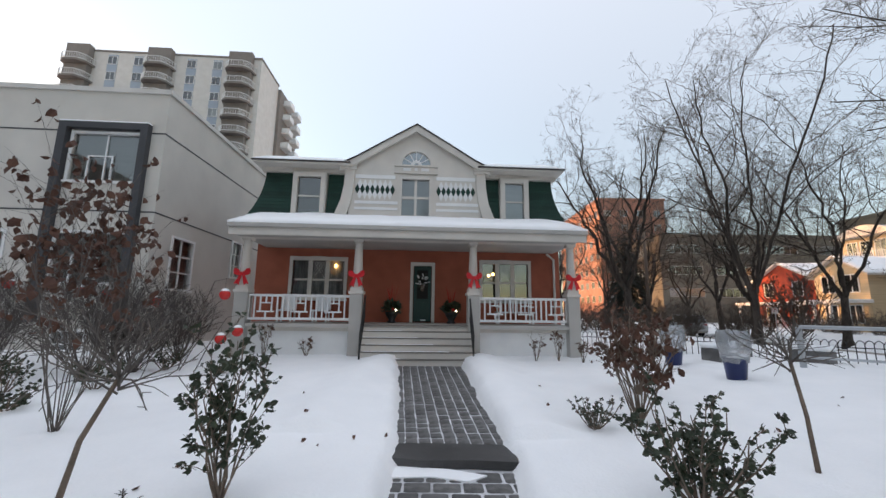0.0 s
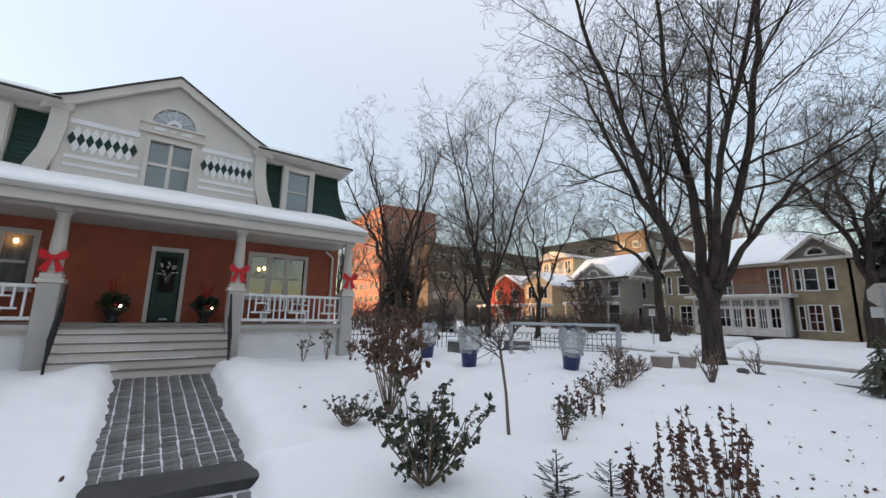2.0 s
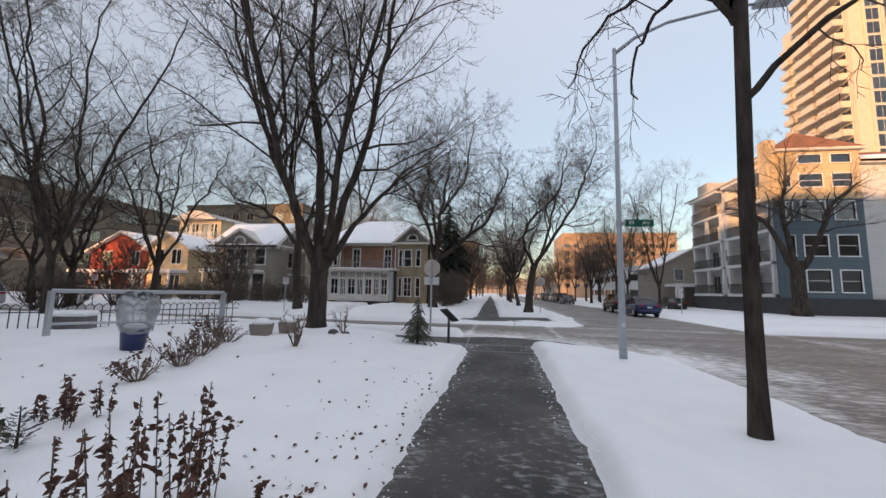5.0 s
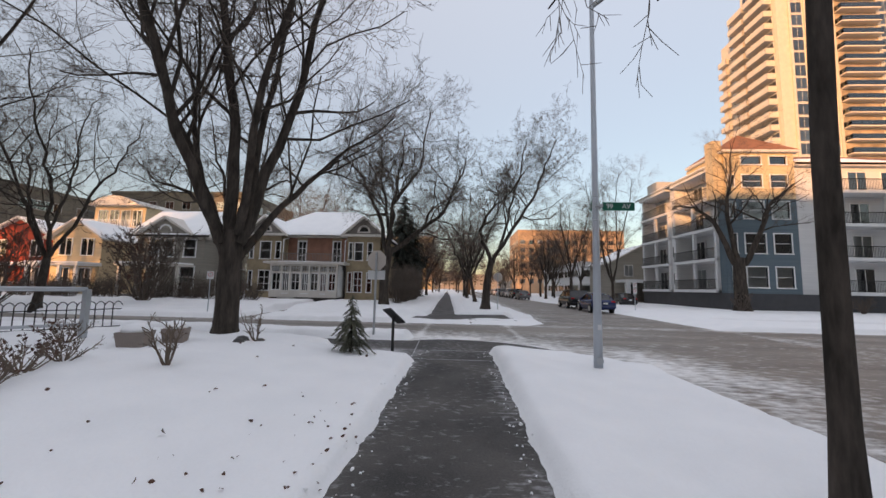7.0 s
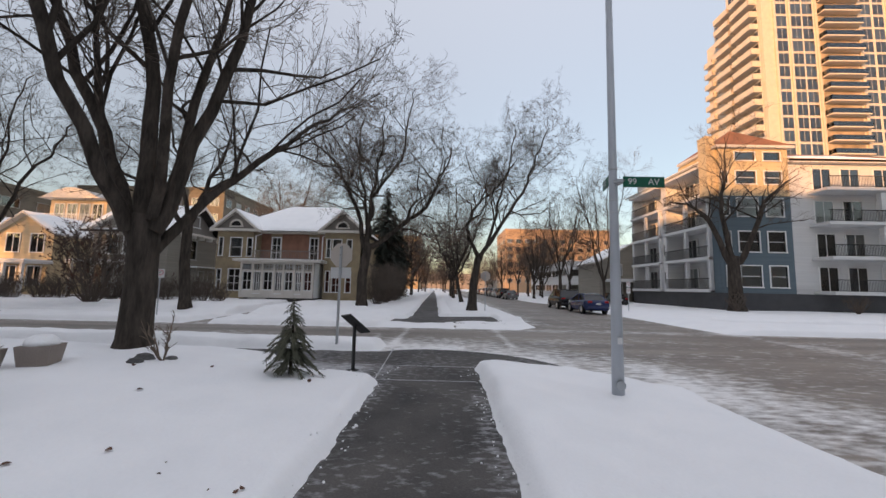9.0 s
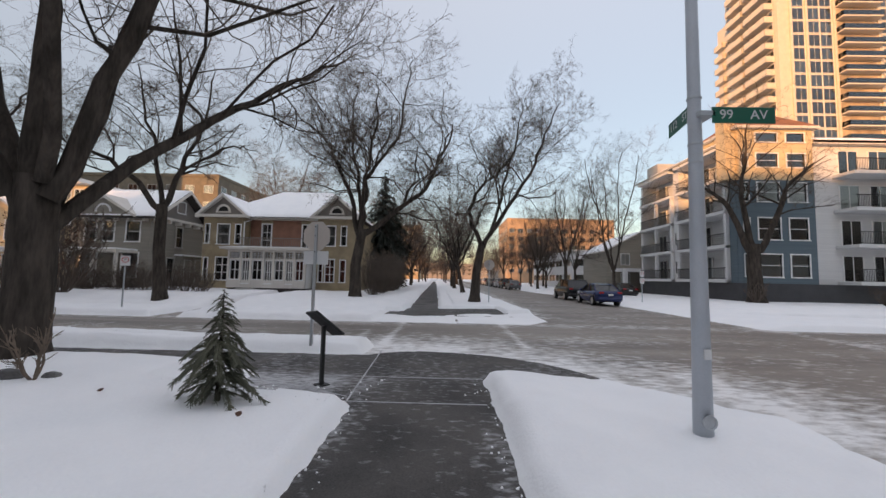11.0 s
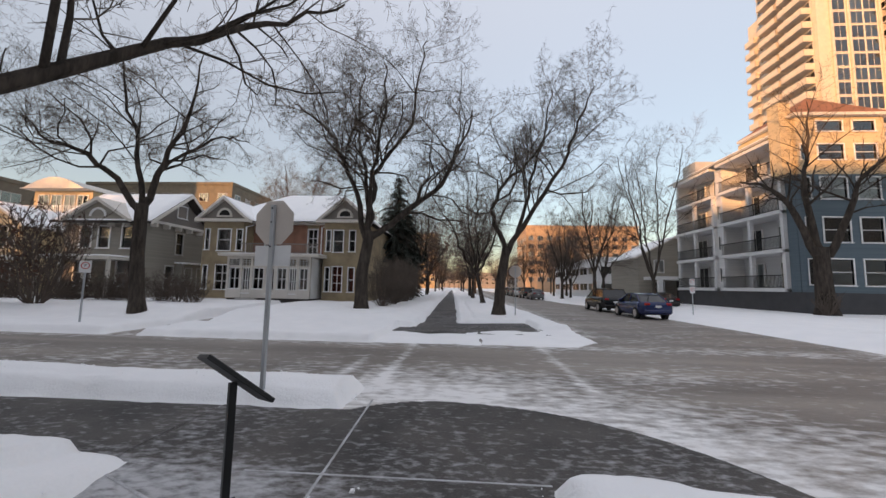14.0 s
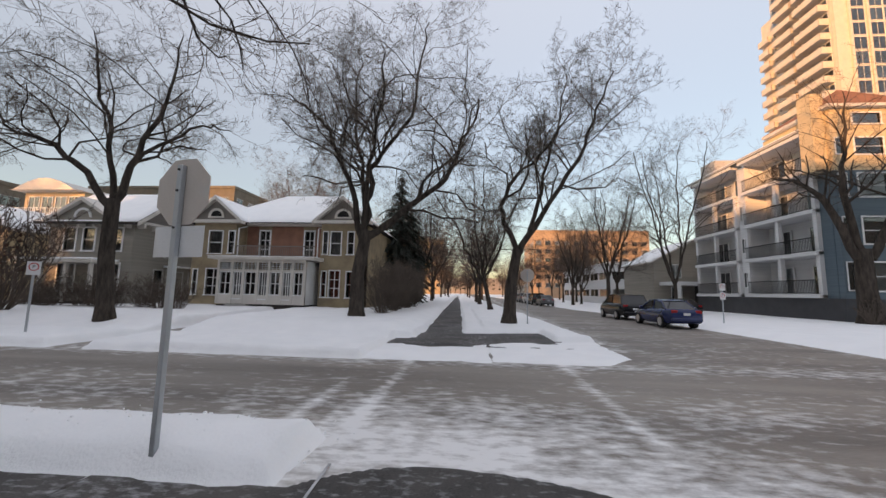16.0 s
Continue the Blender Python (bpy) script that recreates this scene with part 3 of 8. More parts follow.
def museum_house():
    h = thing("house", "red brick house with white porch, green mansard and snowy roofs", "house", kind="")
    h.matrix_basis = HOUSE
    cx = -1.0
    F = facing(0, 14.6, 0, 0)
    wl, wr = (-5.58, -3.65), (1.68, 3.48)
    holes = [(*wl, 2.2, 3.7), (*wr, 2.2, 3.7), (-1.08, -0.2, 1.3, 3.6)]
    part("wall", Build(F).wall(-6.95, 4.75, 0.0, 5.3, 0.3, holes), BRICK, h, "painted red brick wall")
    part("side_wall", Build().box(-6.95, -6.65, 14.9, 24, 0, 5.3).box(4.45, 4.75, 14.9, 24, 0, 5.3).box(-6.65, 4.45, 23.7, 24, 0, 7.15), BRICK, h)
    part("porch_ceiling", Build().box(-6.6, 4.5, 12.2, 14.58, 4.06, 4.12), GREYTRIM, h)
    # windows under the porch: three lights each, arched head
    for (u0, u1), back in ((wl, CURTAIN), (wr, ROOMDARK)):
        w = window(h, F, u0, u1, 2.2, 3.62, 3, 1, CREAM, back, edge=0.12, sash=0.16)
        b = Build(F)
        n = 10
        head = [(u0 + (u1 - u0) * k / n, 3.62 + 0.14 * math.sin(math.pi * k / n)) for k in range(n + 1)]
        b.prism([(u0 - 0.1, 3.6), (u1 + 0.1, 3.6)] + head[::-1], -0.06, 0.08)
        for i in range(3):
            a = u0 + (u1 - u0) * i / 3
            part("meeting_rail", Build(F).box(a + 0.08, a + (u1 - u0) / 3 - 0.08, 0.02, 0.08, 2.83, 2.9), CREAM, w)
        part("arched_head", b, CREAM, w)
        lead = Build(F)
        u2, u3 = u0 + (u1 - u0) / 3 + 0.1, u1 - (u1 - u0) / 3 - 0.1
        for k in range(5):
            s = k / 4
            lead.tube([(u2, 0.06, 2.92 + 0.6 * s), (u2 + (u3 - u2) * (1 - s), 0.06, 3.56)], 0.008, 4), lead.tube([(u3, 0.06, 2.92 + 0.6 * s), (u3 - (u3 - u2) * (1 - s), 0.06, 3.56)], 0.008, 4)
        part("leading", lead, WHITE, w)
    # front door with glazing and wreath
    d = part("door", Build(F).box(-0.99, -0.31, 0.05, 0.1, 1.34, 3.46, 0.01), GREENDOOR, h, "dark green panelled door")
    b = Build(F).box(-1.12, -1.01, -0.05, 0.12, 1.3, 3.6).box(-0.29, -0.18, -0.05, 0.12, 1.3, 3.6).box(-1.01, -0.29, -0.05, 0.12, 3.47, 3.6)
    part("door_frame", b, CREAM, d)
    # near-black panel in the door, the unlit hall painted as its colour
    part("glazing", Build(F).box(-0.86, -0.44, 0.035, 0.06, 2.2, 3.3), ROOMDARK, d)
    b = Build(F)
    for z0, z1 in ((1.45, 1.72), (1.8, 2.08)):
        for u in (-0.86, -0.61):
            b.box(u, u + 0.2, 0.03, 0.06, z0, z1, 0.012)
    part("panel", b, GREENDOOR, d)
    part("letter_slot", Build(F).box(-0.71, -0.51, 0.02, 0.06, 1.36, 1.42), STEEL, d)
    # porch deck, base, piers, columns
    part("porch_floor", Build().box(-6.6, 4.55, 12.45, 14.6, 1.18, 1.3), GREYTRIM, h)
    for a, b in ((-6.25, -2.75), (0.98, 4.25)):
        part("porch_base", Build().box(a, b, 12.7, 12.9, 0.0, 1.06), WHITE, h, "white painted porch base panel")
        part("porch_beam", Build().box(a - 0.15, b + 0.1, 12.62, 12.95, 1.06, 1.2), CREAM, h)
    for a in (-6.45, 4.25):
        part("porch_base", Build().box(a, a + 0.2, 12.9, 14.6, 0, 1.2), WHITE, h)
    for x in (-6.42, -2.81, 1.03, 4.4):
        p = part("pier", Build().box(x - 0.2, x + 0.2, 12.4, 12.8, 0.0, 2.26, 0.012), GREYTRIM, h, "grey painted pier under the porch column")
        part("pier_cap", Build().box(x - 0.24, x + 0.24, 12.36, 12.84, 2.26, 2.36, 0.012), CREAM, p)
        c = Build().box(x - 0.19, x + 0.19, 12.41, 12.79, 2.36, 2.48, 0.01)
        c.lathe([(0.175, 2.48), (0.17, 2.53), (0.155, 2.55), (0.152, 2.95), (0.12, 3.88), (0.135, 3.91), (0.145, 3.94), (0.12, 3.97)], 20, (x, 12.6))
        c.box(x - 0.16, x + 0.16, 12.44, 12.76, 3.97, 4.05, 0.01)
        part("column", c, CREAM, h, "pale tapered round porch column", smooth=False)
    # porch railings: bars with a stepped middle figure
    for u0, u1 in ((-6.22, -3.01), (1.25, 4.2)):
        b = Build(facing(0, 12.6, 0, 0))
        b.box(u0, u1, -0.04, 0.04, 2.14, 2.22).box(u0, u1, -0.035, 0.035, 1.4, 1.48)
        n = int((u1 - u0) / 0.17)
        for i in range(n + 1):
            u = u0 + (u1 - u0) * i / n
            k = i % 6
            if k in (0, 1, 5):
                b.box(u - 0.022, u + 0.022, -0.02, 0.02, 1.48, 2.14)
            elif k == 3:
                b.box(u - 0.022, u + 0.022, -0.02, 0.02, 1.48, 1.66), b.box(u - 0.022, u + 0.022, -0.02, 0.02, 1.94, 2.14)
            else:
                b.box(u - 0.022, u + 0.022, -0.02, 0.02, 1.66, 2.14)
            if k == 2:
                b.box(u - 0.1, u + 0.44, -0.018, 0.018, 1.64, 1.69), b.box(u - 0.02, u + 0.36, -0.018, 0.018, 1.92, 1.96)
        part("railing", b, WHITE, h, "white painted wooden porch railing")
    # steps
    for i in range(6):
        b = Build().box(-2.55, 0.95, 11.75 + 0.14 * i, 12.5, 0.1 + 0.2 * i, 0.1 + 0.2 * i + 0.165)
        s = part("step", b, CREAM, h)
        part("tread", Build().box(-2.6, 1.0, 11.72 + 0.14 * i, 12.5, 0.265 + 0.2 * i, 0.3 + 0.2 * i, 0.006), TAUPE, s)
        if i < 5:
            part("snow", Build().box(-2.5 + 0.05 * (i % 3), -0.9 + 0.5 * ((i * 7) % 4) - 0.4, 11.78 + 0.14 * i, 11.86 + 0.14 * i, 0.3 + 0.2 * i, 0.312 + 0.2 * i, 0.004), SNOW, s)
    for x in (-2.5, 0.9):
        hr = part("handrail", Build().tube([(x, 11.5, 1.0), (x, 11.55, 1.05), (x, 12.45, 2.2)], 0.025, 6), BLACK, h, "black iron stair handrail")
        part("bottom_rail", Build().tube([(x, 11.55, 0.43), (x, 12.45, 1.58)], 0.025, 6), BLACK, hr)
        for k in range(8):
            y = 11.57 + 0.125 * k
            z = 1.05 + (y - 11.55) * 1.278
            part("baluster" if k else "post", Build().tube([(x, y, z - 0.62 if k else 0.15), (x, y, z)], 0.014 if k else 0.028, 5), BLACK, hr)
    # porch roof: beam, soffit, gutter, sloping deck with snow
    b = Build().box(-6.6, 4.55, 12.42, 12.78, 4.05, 4.2)
    b.box(-6.66, 4.62, 11.85, 14.6, 4.2, 4.27)
    part("porch_soffit", b, CREAM, h)
    part("fascia", Build().box(-6.7, 4.66, 11.8, 11.86, 4.02, 4.38), CREAM, h)
    part("gutter", Build().box(-6.73, 4.69, 11.7, 11.8, 4.25, 4.38, 0.02), GREYTRIM, h)
    part("porch_roof", Build().add([(-6.7, 11.8, 4.38), (4.66, 11.8, 4.38), (5.1, 14.6, 5.3), (-7.3, 14.6, 5.3), (-6.7, 11.8, 4.28), (4.66, 11.8, 4.28), (5.1, 14.6, 5.1), (-7.3, 14.6, 5.1)],
                                   [(0, 1, 2, 3), (7, 6, 5, 4), (0, 4, 5, 1), (1, 5, 6, 2), (3, 2, 6, 7), (0, 3, 7, 4)]), DARKROOF, h)
    snow_cap(h, [(-6.73, 11.72, 4.385), (4.69, 11.72, 4.385), (5.1, 14.55, 5.31), (-7.3, 14.55, 5.31)], 0.15, 30)
    # mansard: flared green shingled flanks with windows
    def flare(z):
        t = max(0.0, (7.2 - z) / 2.05)
        return 0.55 * t ** 2.2
    Z = [5.15 + 0.137 * k for k in range(16)]
    for s in (-1, 1):
        xo = -6.85 if s < 0 else 4.5
        for z0, z1 in zip(Z, Z[1:]):
            f0, f1 = flare(z0), flare(z1)
            e0, e1 = xo + s * f0, xo + s * f1
            inn = cx + s * 2.75
            b = Build()
            hole = (-5.56, -4.64) if s < 0 else (2.53, 3.33)
            runs = [(e0, e1, hole[0] - 0.2, hole[0] - 0.2), (hole[1] + 0.2, hole[1] + 0.2, inn, inn)] if s < 0 else [(inn, inn, hole[0] - 0.2, hole[0] - 0.2), (hole[1] + 0.2, hole[1] + 0.2, e0, e1)]
            for a0, a1, c0, c1 in runs:
                y0, y1 = 14.55 - 0.5 * f0, 14.55 - 0.5 * f1
                b.add([(a0, y0 - 0.025, z0), (c0, y0 - 0.025, z0), (c1, y1, z1 + 0.01), (a1, y1, z1 + 0.01), (a0, y0 + 0.3, z0), (c0, y0 + 0.3, z0), (c1, y1 + 0.3, z1), (a1, y1 + 0.3, z1)],
                      [(0, 1, 2, 3), (4, 0, 3, 7), (1, 5, 6, 2), (0, 4, 5, 1), (5, 4, 7, 6)])
            b.add([(e0, 14.6, z0), (e1, 14.6, z1), (e1, 23.9, z1), (e0, 23.9, z0)], [(0, 1, 2, 3)])
            part("shingle_course", b, GREEN, h)
        u0, u1 = (-5.54, -4.66) if s < 0 else (2.55, 3.31)
        W = facing(0, 14.3, 0, 0)
        window(h, W, u0, u1, 5.3, 6.83, 1, 2, CREAM, ROOMDARK if s < 0 else BLIND, edge=0.17, proud=0.08)
        part("cheek", Build(W).box(u0 - 0.2, u0 - 0.1, -0.02, 0.5, 5.2, 7.02).box(u1 + 0.1, u1 + 0.2, -0.02, 0.5, 5.2, 7.02).box(u0 - 0.2, u1 + 0.2, 0.0, 0.4, 6.95, 7.05), CREAM, h)
    for x0, x1 in ((-6.95, -3.8), (1.8, 4.65)):
        part("frieze", Build().box(x0, x1, 14.36, 14.6, 7.03, 7.19), CREAM, h)
        part("cornice", Build().box(-7.1 if x0 < 0 else 1.35, -3.45 if x0 < 0 else 4.78, 13.8, 14.6, 7.19, 7.25), CREAM, h)
        part("roof_edge", Build().box(-7.14 if x0 < 0 else 1.4, -3.5 if x0 < 0 else 4.82, 13.75, 14.6, 7.25, 7.3), DARKROOF, h)
    # eaves and main roof
    part("cornice", Build().box(-7.1, 4.78, 14.6, 24.3, 7.19, 7.25), CREAM, h)
    part("roof_edge", Build().box(-7.14, 4.82, 14.6, 24.4, 7.25, 7.3), DARKROOF, h)
    part("roof", Build().prism([(-7.1, 7.3), (4.78, 7.3), (4.3, 7.48), (-6.6, 7.48)], 14.55, 24.2), DARKROOF, h)
    for x0, x1 in ((-7.1, -3.6), (1.6, 4.78)):
        snow_cap(h, [(x0, 13.8, 7.3), (x1, 13.8, 7.3), (x1 - 0.5, 17.5, 8.75), (x0 + 0.5, 17.5, 8.75)], 0.13, 14)
    # gable front
    hw, gz = 2.75, 7.25
    G = facing(0, 14.2, 0, 0)
    holes = [(cx - 0.6, cx + 0.6, 5.3, 6.9)]
    part("gable_wall", Build(G).wall(cx - hw + 0.2, cx + hw - 0.2, 5.2, gz, 0.3, holes).prism([(cx - hw, gz), (cx + hw, gz), (cx, 8.82)], 0, 0.3), CREAM, h, "cream painted gable front")
    gw = window(h, G, cx - 0.53, cx + 0.53, 5.35, 6.82, 2, 2, CREAM, BLIND, edge=0.12, proud=0.07, sash=0.1)
    for s in (-1, 1):
        # curved pilasters at the sides, flaring to the foot
        pts = [(s * (hw - 0.38), 7.2), (s * (hw - 0.02), 7.2), (s * (hw + 0.0), 6.5), (s * (hw + 0.1), 5.9), (s * (hw + 0.36), 5.2), (s * (hw - 0.1), 5.2), (s * (hw - 0.3), 5.9), (s * (hw - 0.38), 6.6)]
        part("pilaster", Build(G).prism([(cx + x, z) for x, z in (pts if s < 0 else pts)], -0.1, 0.25), CREAM, h)
        part("capital", Build(G).box(cx + s * (hw - 0.2) - 0.27, cx + s * (hw - 0.2) + 0.27, -0.16, 0.2, 7.1, 7.3, 0.02), CREAM, h)
        # bands of white scalloped shingles and green-white diamonds
        u0, u1 = sorted((cx + s * 0.8, cx + s * 2.34))
        for z, hh in ((6.8, 0.15), (5.78, 0.12), (5.55, 0.1)):
            part("shingle_band", Build(G).box(u0, u1 + 0.12 * (z < 6), -0.03, 0.0, z, z + hh, 0.006), WHITE, h)
        b = Build(G)
        g2 = Build(G)
        n = 8
        st = (u1 - u0) / n
        for r in range(3):
            for k in range(n + (r % 2 == 0)):
                uc, zc = u0 + st * (k + (0.0 if r % 2 == 0 else 0.5)), 6.56 - 0.2 * r
                if uc < u0 + 0.02 or uc > u1 - 0.02:
                    continue
                tgt = g2 if r == 1 else b
                tgt.prism([(uc - st * 0.48, zc), (uc, zc - 0.2), (uc + st * 0.48, zc), (uc, zc + 0.2)], -0.035 - 0.003 * r, 0)
        part("diamond_shingles", b, WHITE, h)
        part("diamond_shingles", g2, GREEN, h)
    b = Build(G)
    b.box(cx - 0.84, cx + 0.84, -0.12, 0, 7.03, 7.09).box(cx - 0.84, cx + 0.84, -0.12, 0, 7.32, 7.38)
    b.box(cx - 0.8, cx + 0.8, -0.05, 0, 7.09, 7.32)
    part("sill_panel", b, CREAM, h)
    b = Build(G).box(cx - 0.5, cx - 0.2, -0.07, -0.05, 7.15, 7.27).box(cx + 0.2, cx + 0.5, -0.07, -0.05, 7.15, 7.27).box(cx - 0.06, cx + 0.06, -0.07, -0.05, 7.16, 7.27)
    part("panel", b, WHITE, h)
    fw = part("fan_window", Build(G).prism(half_disc(cx, 7.38, 0.56)[::-1], -0.016, -0.004), PALEBLUE, h, "half-round fanlight in the gable")
    fan = Build(G)
    ring_arc(fan, cx, 7.38, 0.56, 0.76, -0.12, 0.0)
    part("surround", fan, CREAM, fw, "moulded half-round surround")
    for k in range(1, 6):
        a = math.pi * k / 6
        part("glazing_bar", Build(G).tube([(cx + 0.2 * math.cos(a), -0.05, 7.38 + 0.2 * math.sin(a)), (cx + 0.57 * math.cos(a), -0.05, 7.38 + 0.57 * math.sin(a))], 0.018, 4), WHITE, fw)
    hub = Build(G)
    ring_arc(hub, cx, 7.38, 0.1, 0.21, -0.07, -0.01)
    part("hub", hub, WHITE, fw)
    part("pane", Build(G).prism(half_disc(cx, 7.38, 0.56)[::-1], -0.035, -0.02), GLASS, fw)
    # gable roof slopes: rising from flat ends
    for s in (-1, 1):
        out = [(cx, 9.0), (cx + s * 1.2, 8.27), (cx + s * 2.3, 7.58), (cx + s * 2.92, 7.27)]
        low = [(x, z - 0.27) for x, z in out][::-1]
        b = Build(G).prism(out + low if s > 0 else (out + low)[::-1], -0.22, -0.12)
        part("bargeboard", b, CREAM, h)
        b = Build(G).prism([(x, z + 0.05) for x, z in out] + [(x, z + 0.005) for x, z in out][::-1], -0.27, 8)
        part("gable_roof", b, DARKROOF, h)
        b = Build(G).prism([(x, z - 0.06) for x, z in out] + [(x, z - 0.14) for x, z in out][::-1], -0.12, 0.05)
        part("soffit", b, CREAM, h)
    for x, y, z in ((-6.42, 12.38, 2.84), (-2.81, 12.38, 2.84), (1.03, 12.38, 2.84), (4.4, 12.38, 2.84)):
        bow(h, x, y, z).matrix_basis = HOUSE
    part("downspout", Build().tube([(4.2, 14.4, 4.0), (4.5, 14.5, 3.8), (4.5, 14.5, 0.3)], 0.045, 8), CREAM, h)
    return h


museum_house()


def grey_block():
    h = thing("apartment_building", "grey stucco modern building with charcoal-framed tall window", "building")
    h.matrix_basis = pose(-10.2, 13, 0, 0, 0, 3.5) @ pose(10.2, -13, 0)
    F = facing(0, 13.0, 0, 0)
    big = (-13.3, -11.05)
    holes = [(*big, 6.1, 7.95), (*big, 2.5, 4.3), (-16.8, -15.0, 2.5, 4.3), (-12.9, -11.9, 0.1, 0.9)]
    part("wall", Build(F).wall(-30, -10.2, 0, 9.55, 0.3, holes), STUCCO, h)
    N = facing(-10.2, 13.0, 0, 90)
    nh = [(1.15, 2.45, 2.45, 4.35), (5.7, 6.6, 3.3, 5.0), (13, 14.2, 2.4, 4.3)]
    part("side_wall", Build(N).wall(0.3, 26, 0, 9.55, 0.3, nh), STUCCO, h)
    part("roof", Build().box(-30, -10.4, 13.2, 39, 9.3, 9.5), GREYTRIM, h)
    part("parapet", Build().box(-30.05, -10.12, 12.92, 13.3, 9.55, 9.72).box(-10.5, -10.12, 13.3, 39, 9.55, 9.72), HIRISE, h)
    for z in (7.98, 5.03):
        part("reveal_joint", Build().box(-30, -10.17, 12.985, 13.0, z, z + 0.05).box(-10.2, -10.185, 13, 39, z, z + 0.05), CHARCOAL, h)
    f = Build(F)
    f.box(-13.72, -13.45, -0.22, 0, 1.2, 8.28).box(-10.93, -10.68, -0.22, 0, 1.2, 8.28).box(-13.45, -10.93, -0.22, 0, 8.05, 8.28)
    part("window_surround", f, CHARCOAL, h, "charcoal projecting surround")
    part("snow", Build(F).box(-13.72, -10.68, -0.21, -0.02, 8.28, 8.33), SNOW, h)
    window(h, F, *big, 6.15, 7.9, 2, 1, WHITE, BLIND)
    window(h, F, *big, 2.55, 4.25, 2, 1, WHITE, BLIND)
    window(h, F, -16.8, -15.0, 2.55, 4.25, 2, 2, WHITE, BLIND)
    window(h, F, -12.9, -11.9, 0.1, 0.9, 2, 2, WHITE, ROOMDARK)
    for z0 in (6.15, 2.55):
        sash = part("sash", Build(F).ring(-12.72, -11.95, z0 + 0.02, z0 + 0.9, 0.05, 0.02, 0.09), WHITE, h, "white opening sash")
        part("pane", Build(F).box(-12.7, -11.97, 0.1, 0.12, z0 + 0.04, z0 + 0.88), CHARCOAL, sash)
    for u0, u1, z0, z1 in nh:
        window(h, N, u0, u1, z0, z1, 2, 3, WHITE, CURTAIN)
    part("lamp", Build(N).box(7, 7.2, -0.1, 0, 6.2, 6.4, 0.02), WHITE, h)


grey_block()


def white_highrise():
    h = thing("apartment_tower", "white concrete apartment tower with rounded taupe balconies", "high-rise")
    h.matrix_basis = pose(-40, 56, 0, 0, 0, 3.5) @ pose(40, -56, 0)
    Y, X0, X1, top = 56.0, -59.2, -30.2, 42.2
    part("wall", Build().box(X0, X1, Y, Y + 7.5, 0, top), HIRISE, h)
    part("roof_edge", Build().box(X0 - 0.1, X1 + 0.1, Y - 0.1, Y + 7.6, top, top + 0.3), TAUPE, h)
    F = facing(0, Y, 0, 0)
    zs = [top - 2.6 - 2.75 * i for i in range(11)]
    cols = [(-60.3, -55.9), (-48.0, -43.5), (-35.5, -30.9)]
    for a, b in cols:
        part("balcony_bay", Build(F).box(a + 0.5, b - 0.5, -1.0, 0, 0, top + 0.6), TAUPE, h)
        for z in zs:
            s = Build(F)
            pl = [(a, 0), (a + 0.4, -1.5), (a + 1.2, -2.1), (b - 1.2, -2.1), (b - 0.4, -1.5), (b, 0)]
            s.slab(pl, z - 0.3, z - 0.05)
            o = part("balcony", s, TAUPE, h)
            r = Build(F)
            for p, q in zip(pl, pl[1:]):
                r.tube([(*p, z + 0.95), (*q, z + 0.95)], 0.05, 4), r.tube([(*p, z + 0.1), (*q, z + 0.1)], 0.04, 4)
                for j in range(6):
                    t = j / 6
                    x, y = p[0] + (q[0] - p[0]) * t, p[1] + (q[1] - p[1]) * t
                    r.tube([(x, y, z), (x, y, z + 0.95)], 0.03, 4, False)
            part("railing", r, WHITE, o)
    for u in (-53.4, -49.4, -41.2, -37.1):
        part("panel", Build(F).box(u - 0.75, u + 0.75, -0.05, 0, 3, top - 0.5), PALEBLUE, h)
    grid_windows(h, pose(0, Y - 0.06, 0), [-53.4, -49.4, -41.2, -37.1], [z + 0.5 for z in zs], 1.3, 1.3)
    part("rear_wing", Build().box(X1 - 20, X1 + 0.5, Y + 7.5, Y + 17, 0, top - 0.6), TAUPE, h)
    N = facing(X1 + 0.5, Y + 7.5, 0, 90)
    for z in zs:
        for a in (1.5, 5.6):
            o = part("balcony", Build(N).slab([(a, 0), (a + 0.4, -1.3), (a + 2.6, -1.3), (a + 3.0, 0)], z - 0.3, z - 0.05), HIRISE, h)
            r = Build(N)
            r.box(a + 0.4, a + 2.6, -1.3, -1.24, z - 0.05, z + 0.85).box(a + 0.3, a + 0.36, -1.2, 0, z - 0.05, z + 0.85)
            part("railing", r, WHITE, o)
    return h


white_highrise()


def gable_end(b, u0, u1, z0, zp, y0, y1):
    b.prism([(u0, z0), (u1, z0), ((u0 + u1) / 2, zp)], y0, y1)


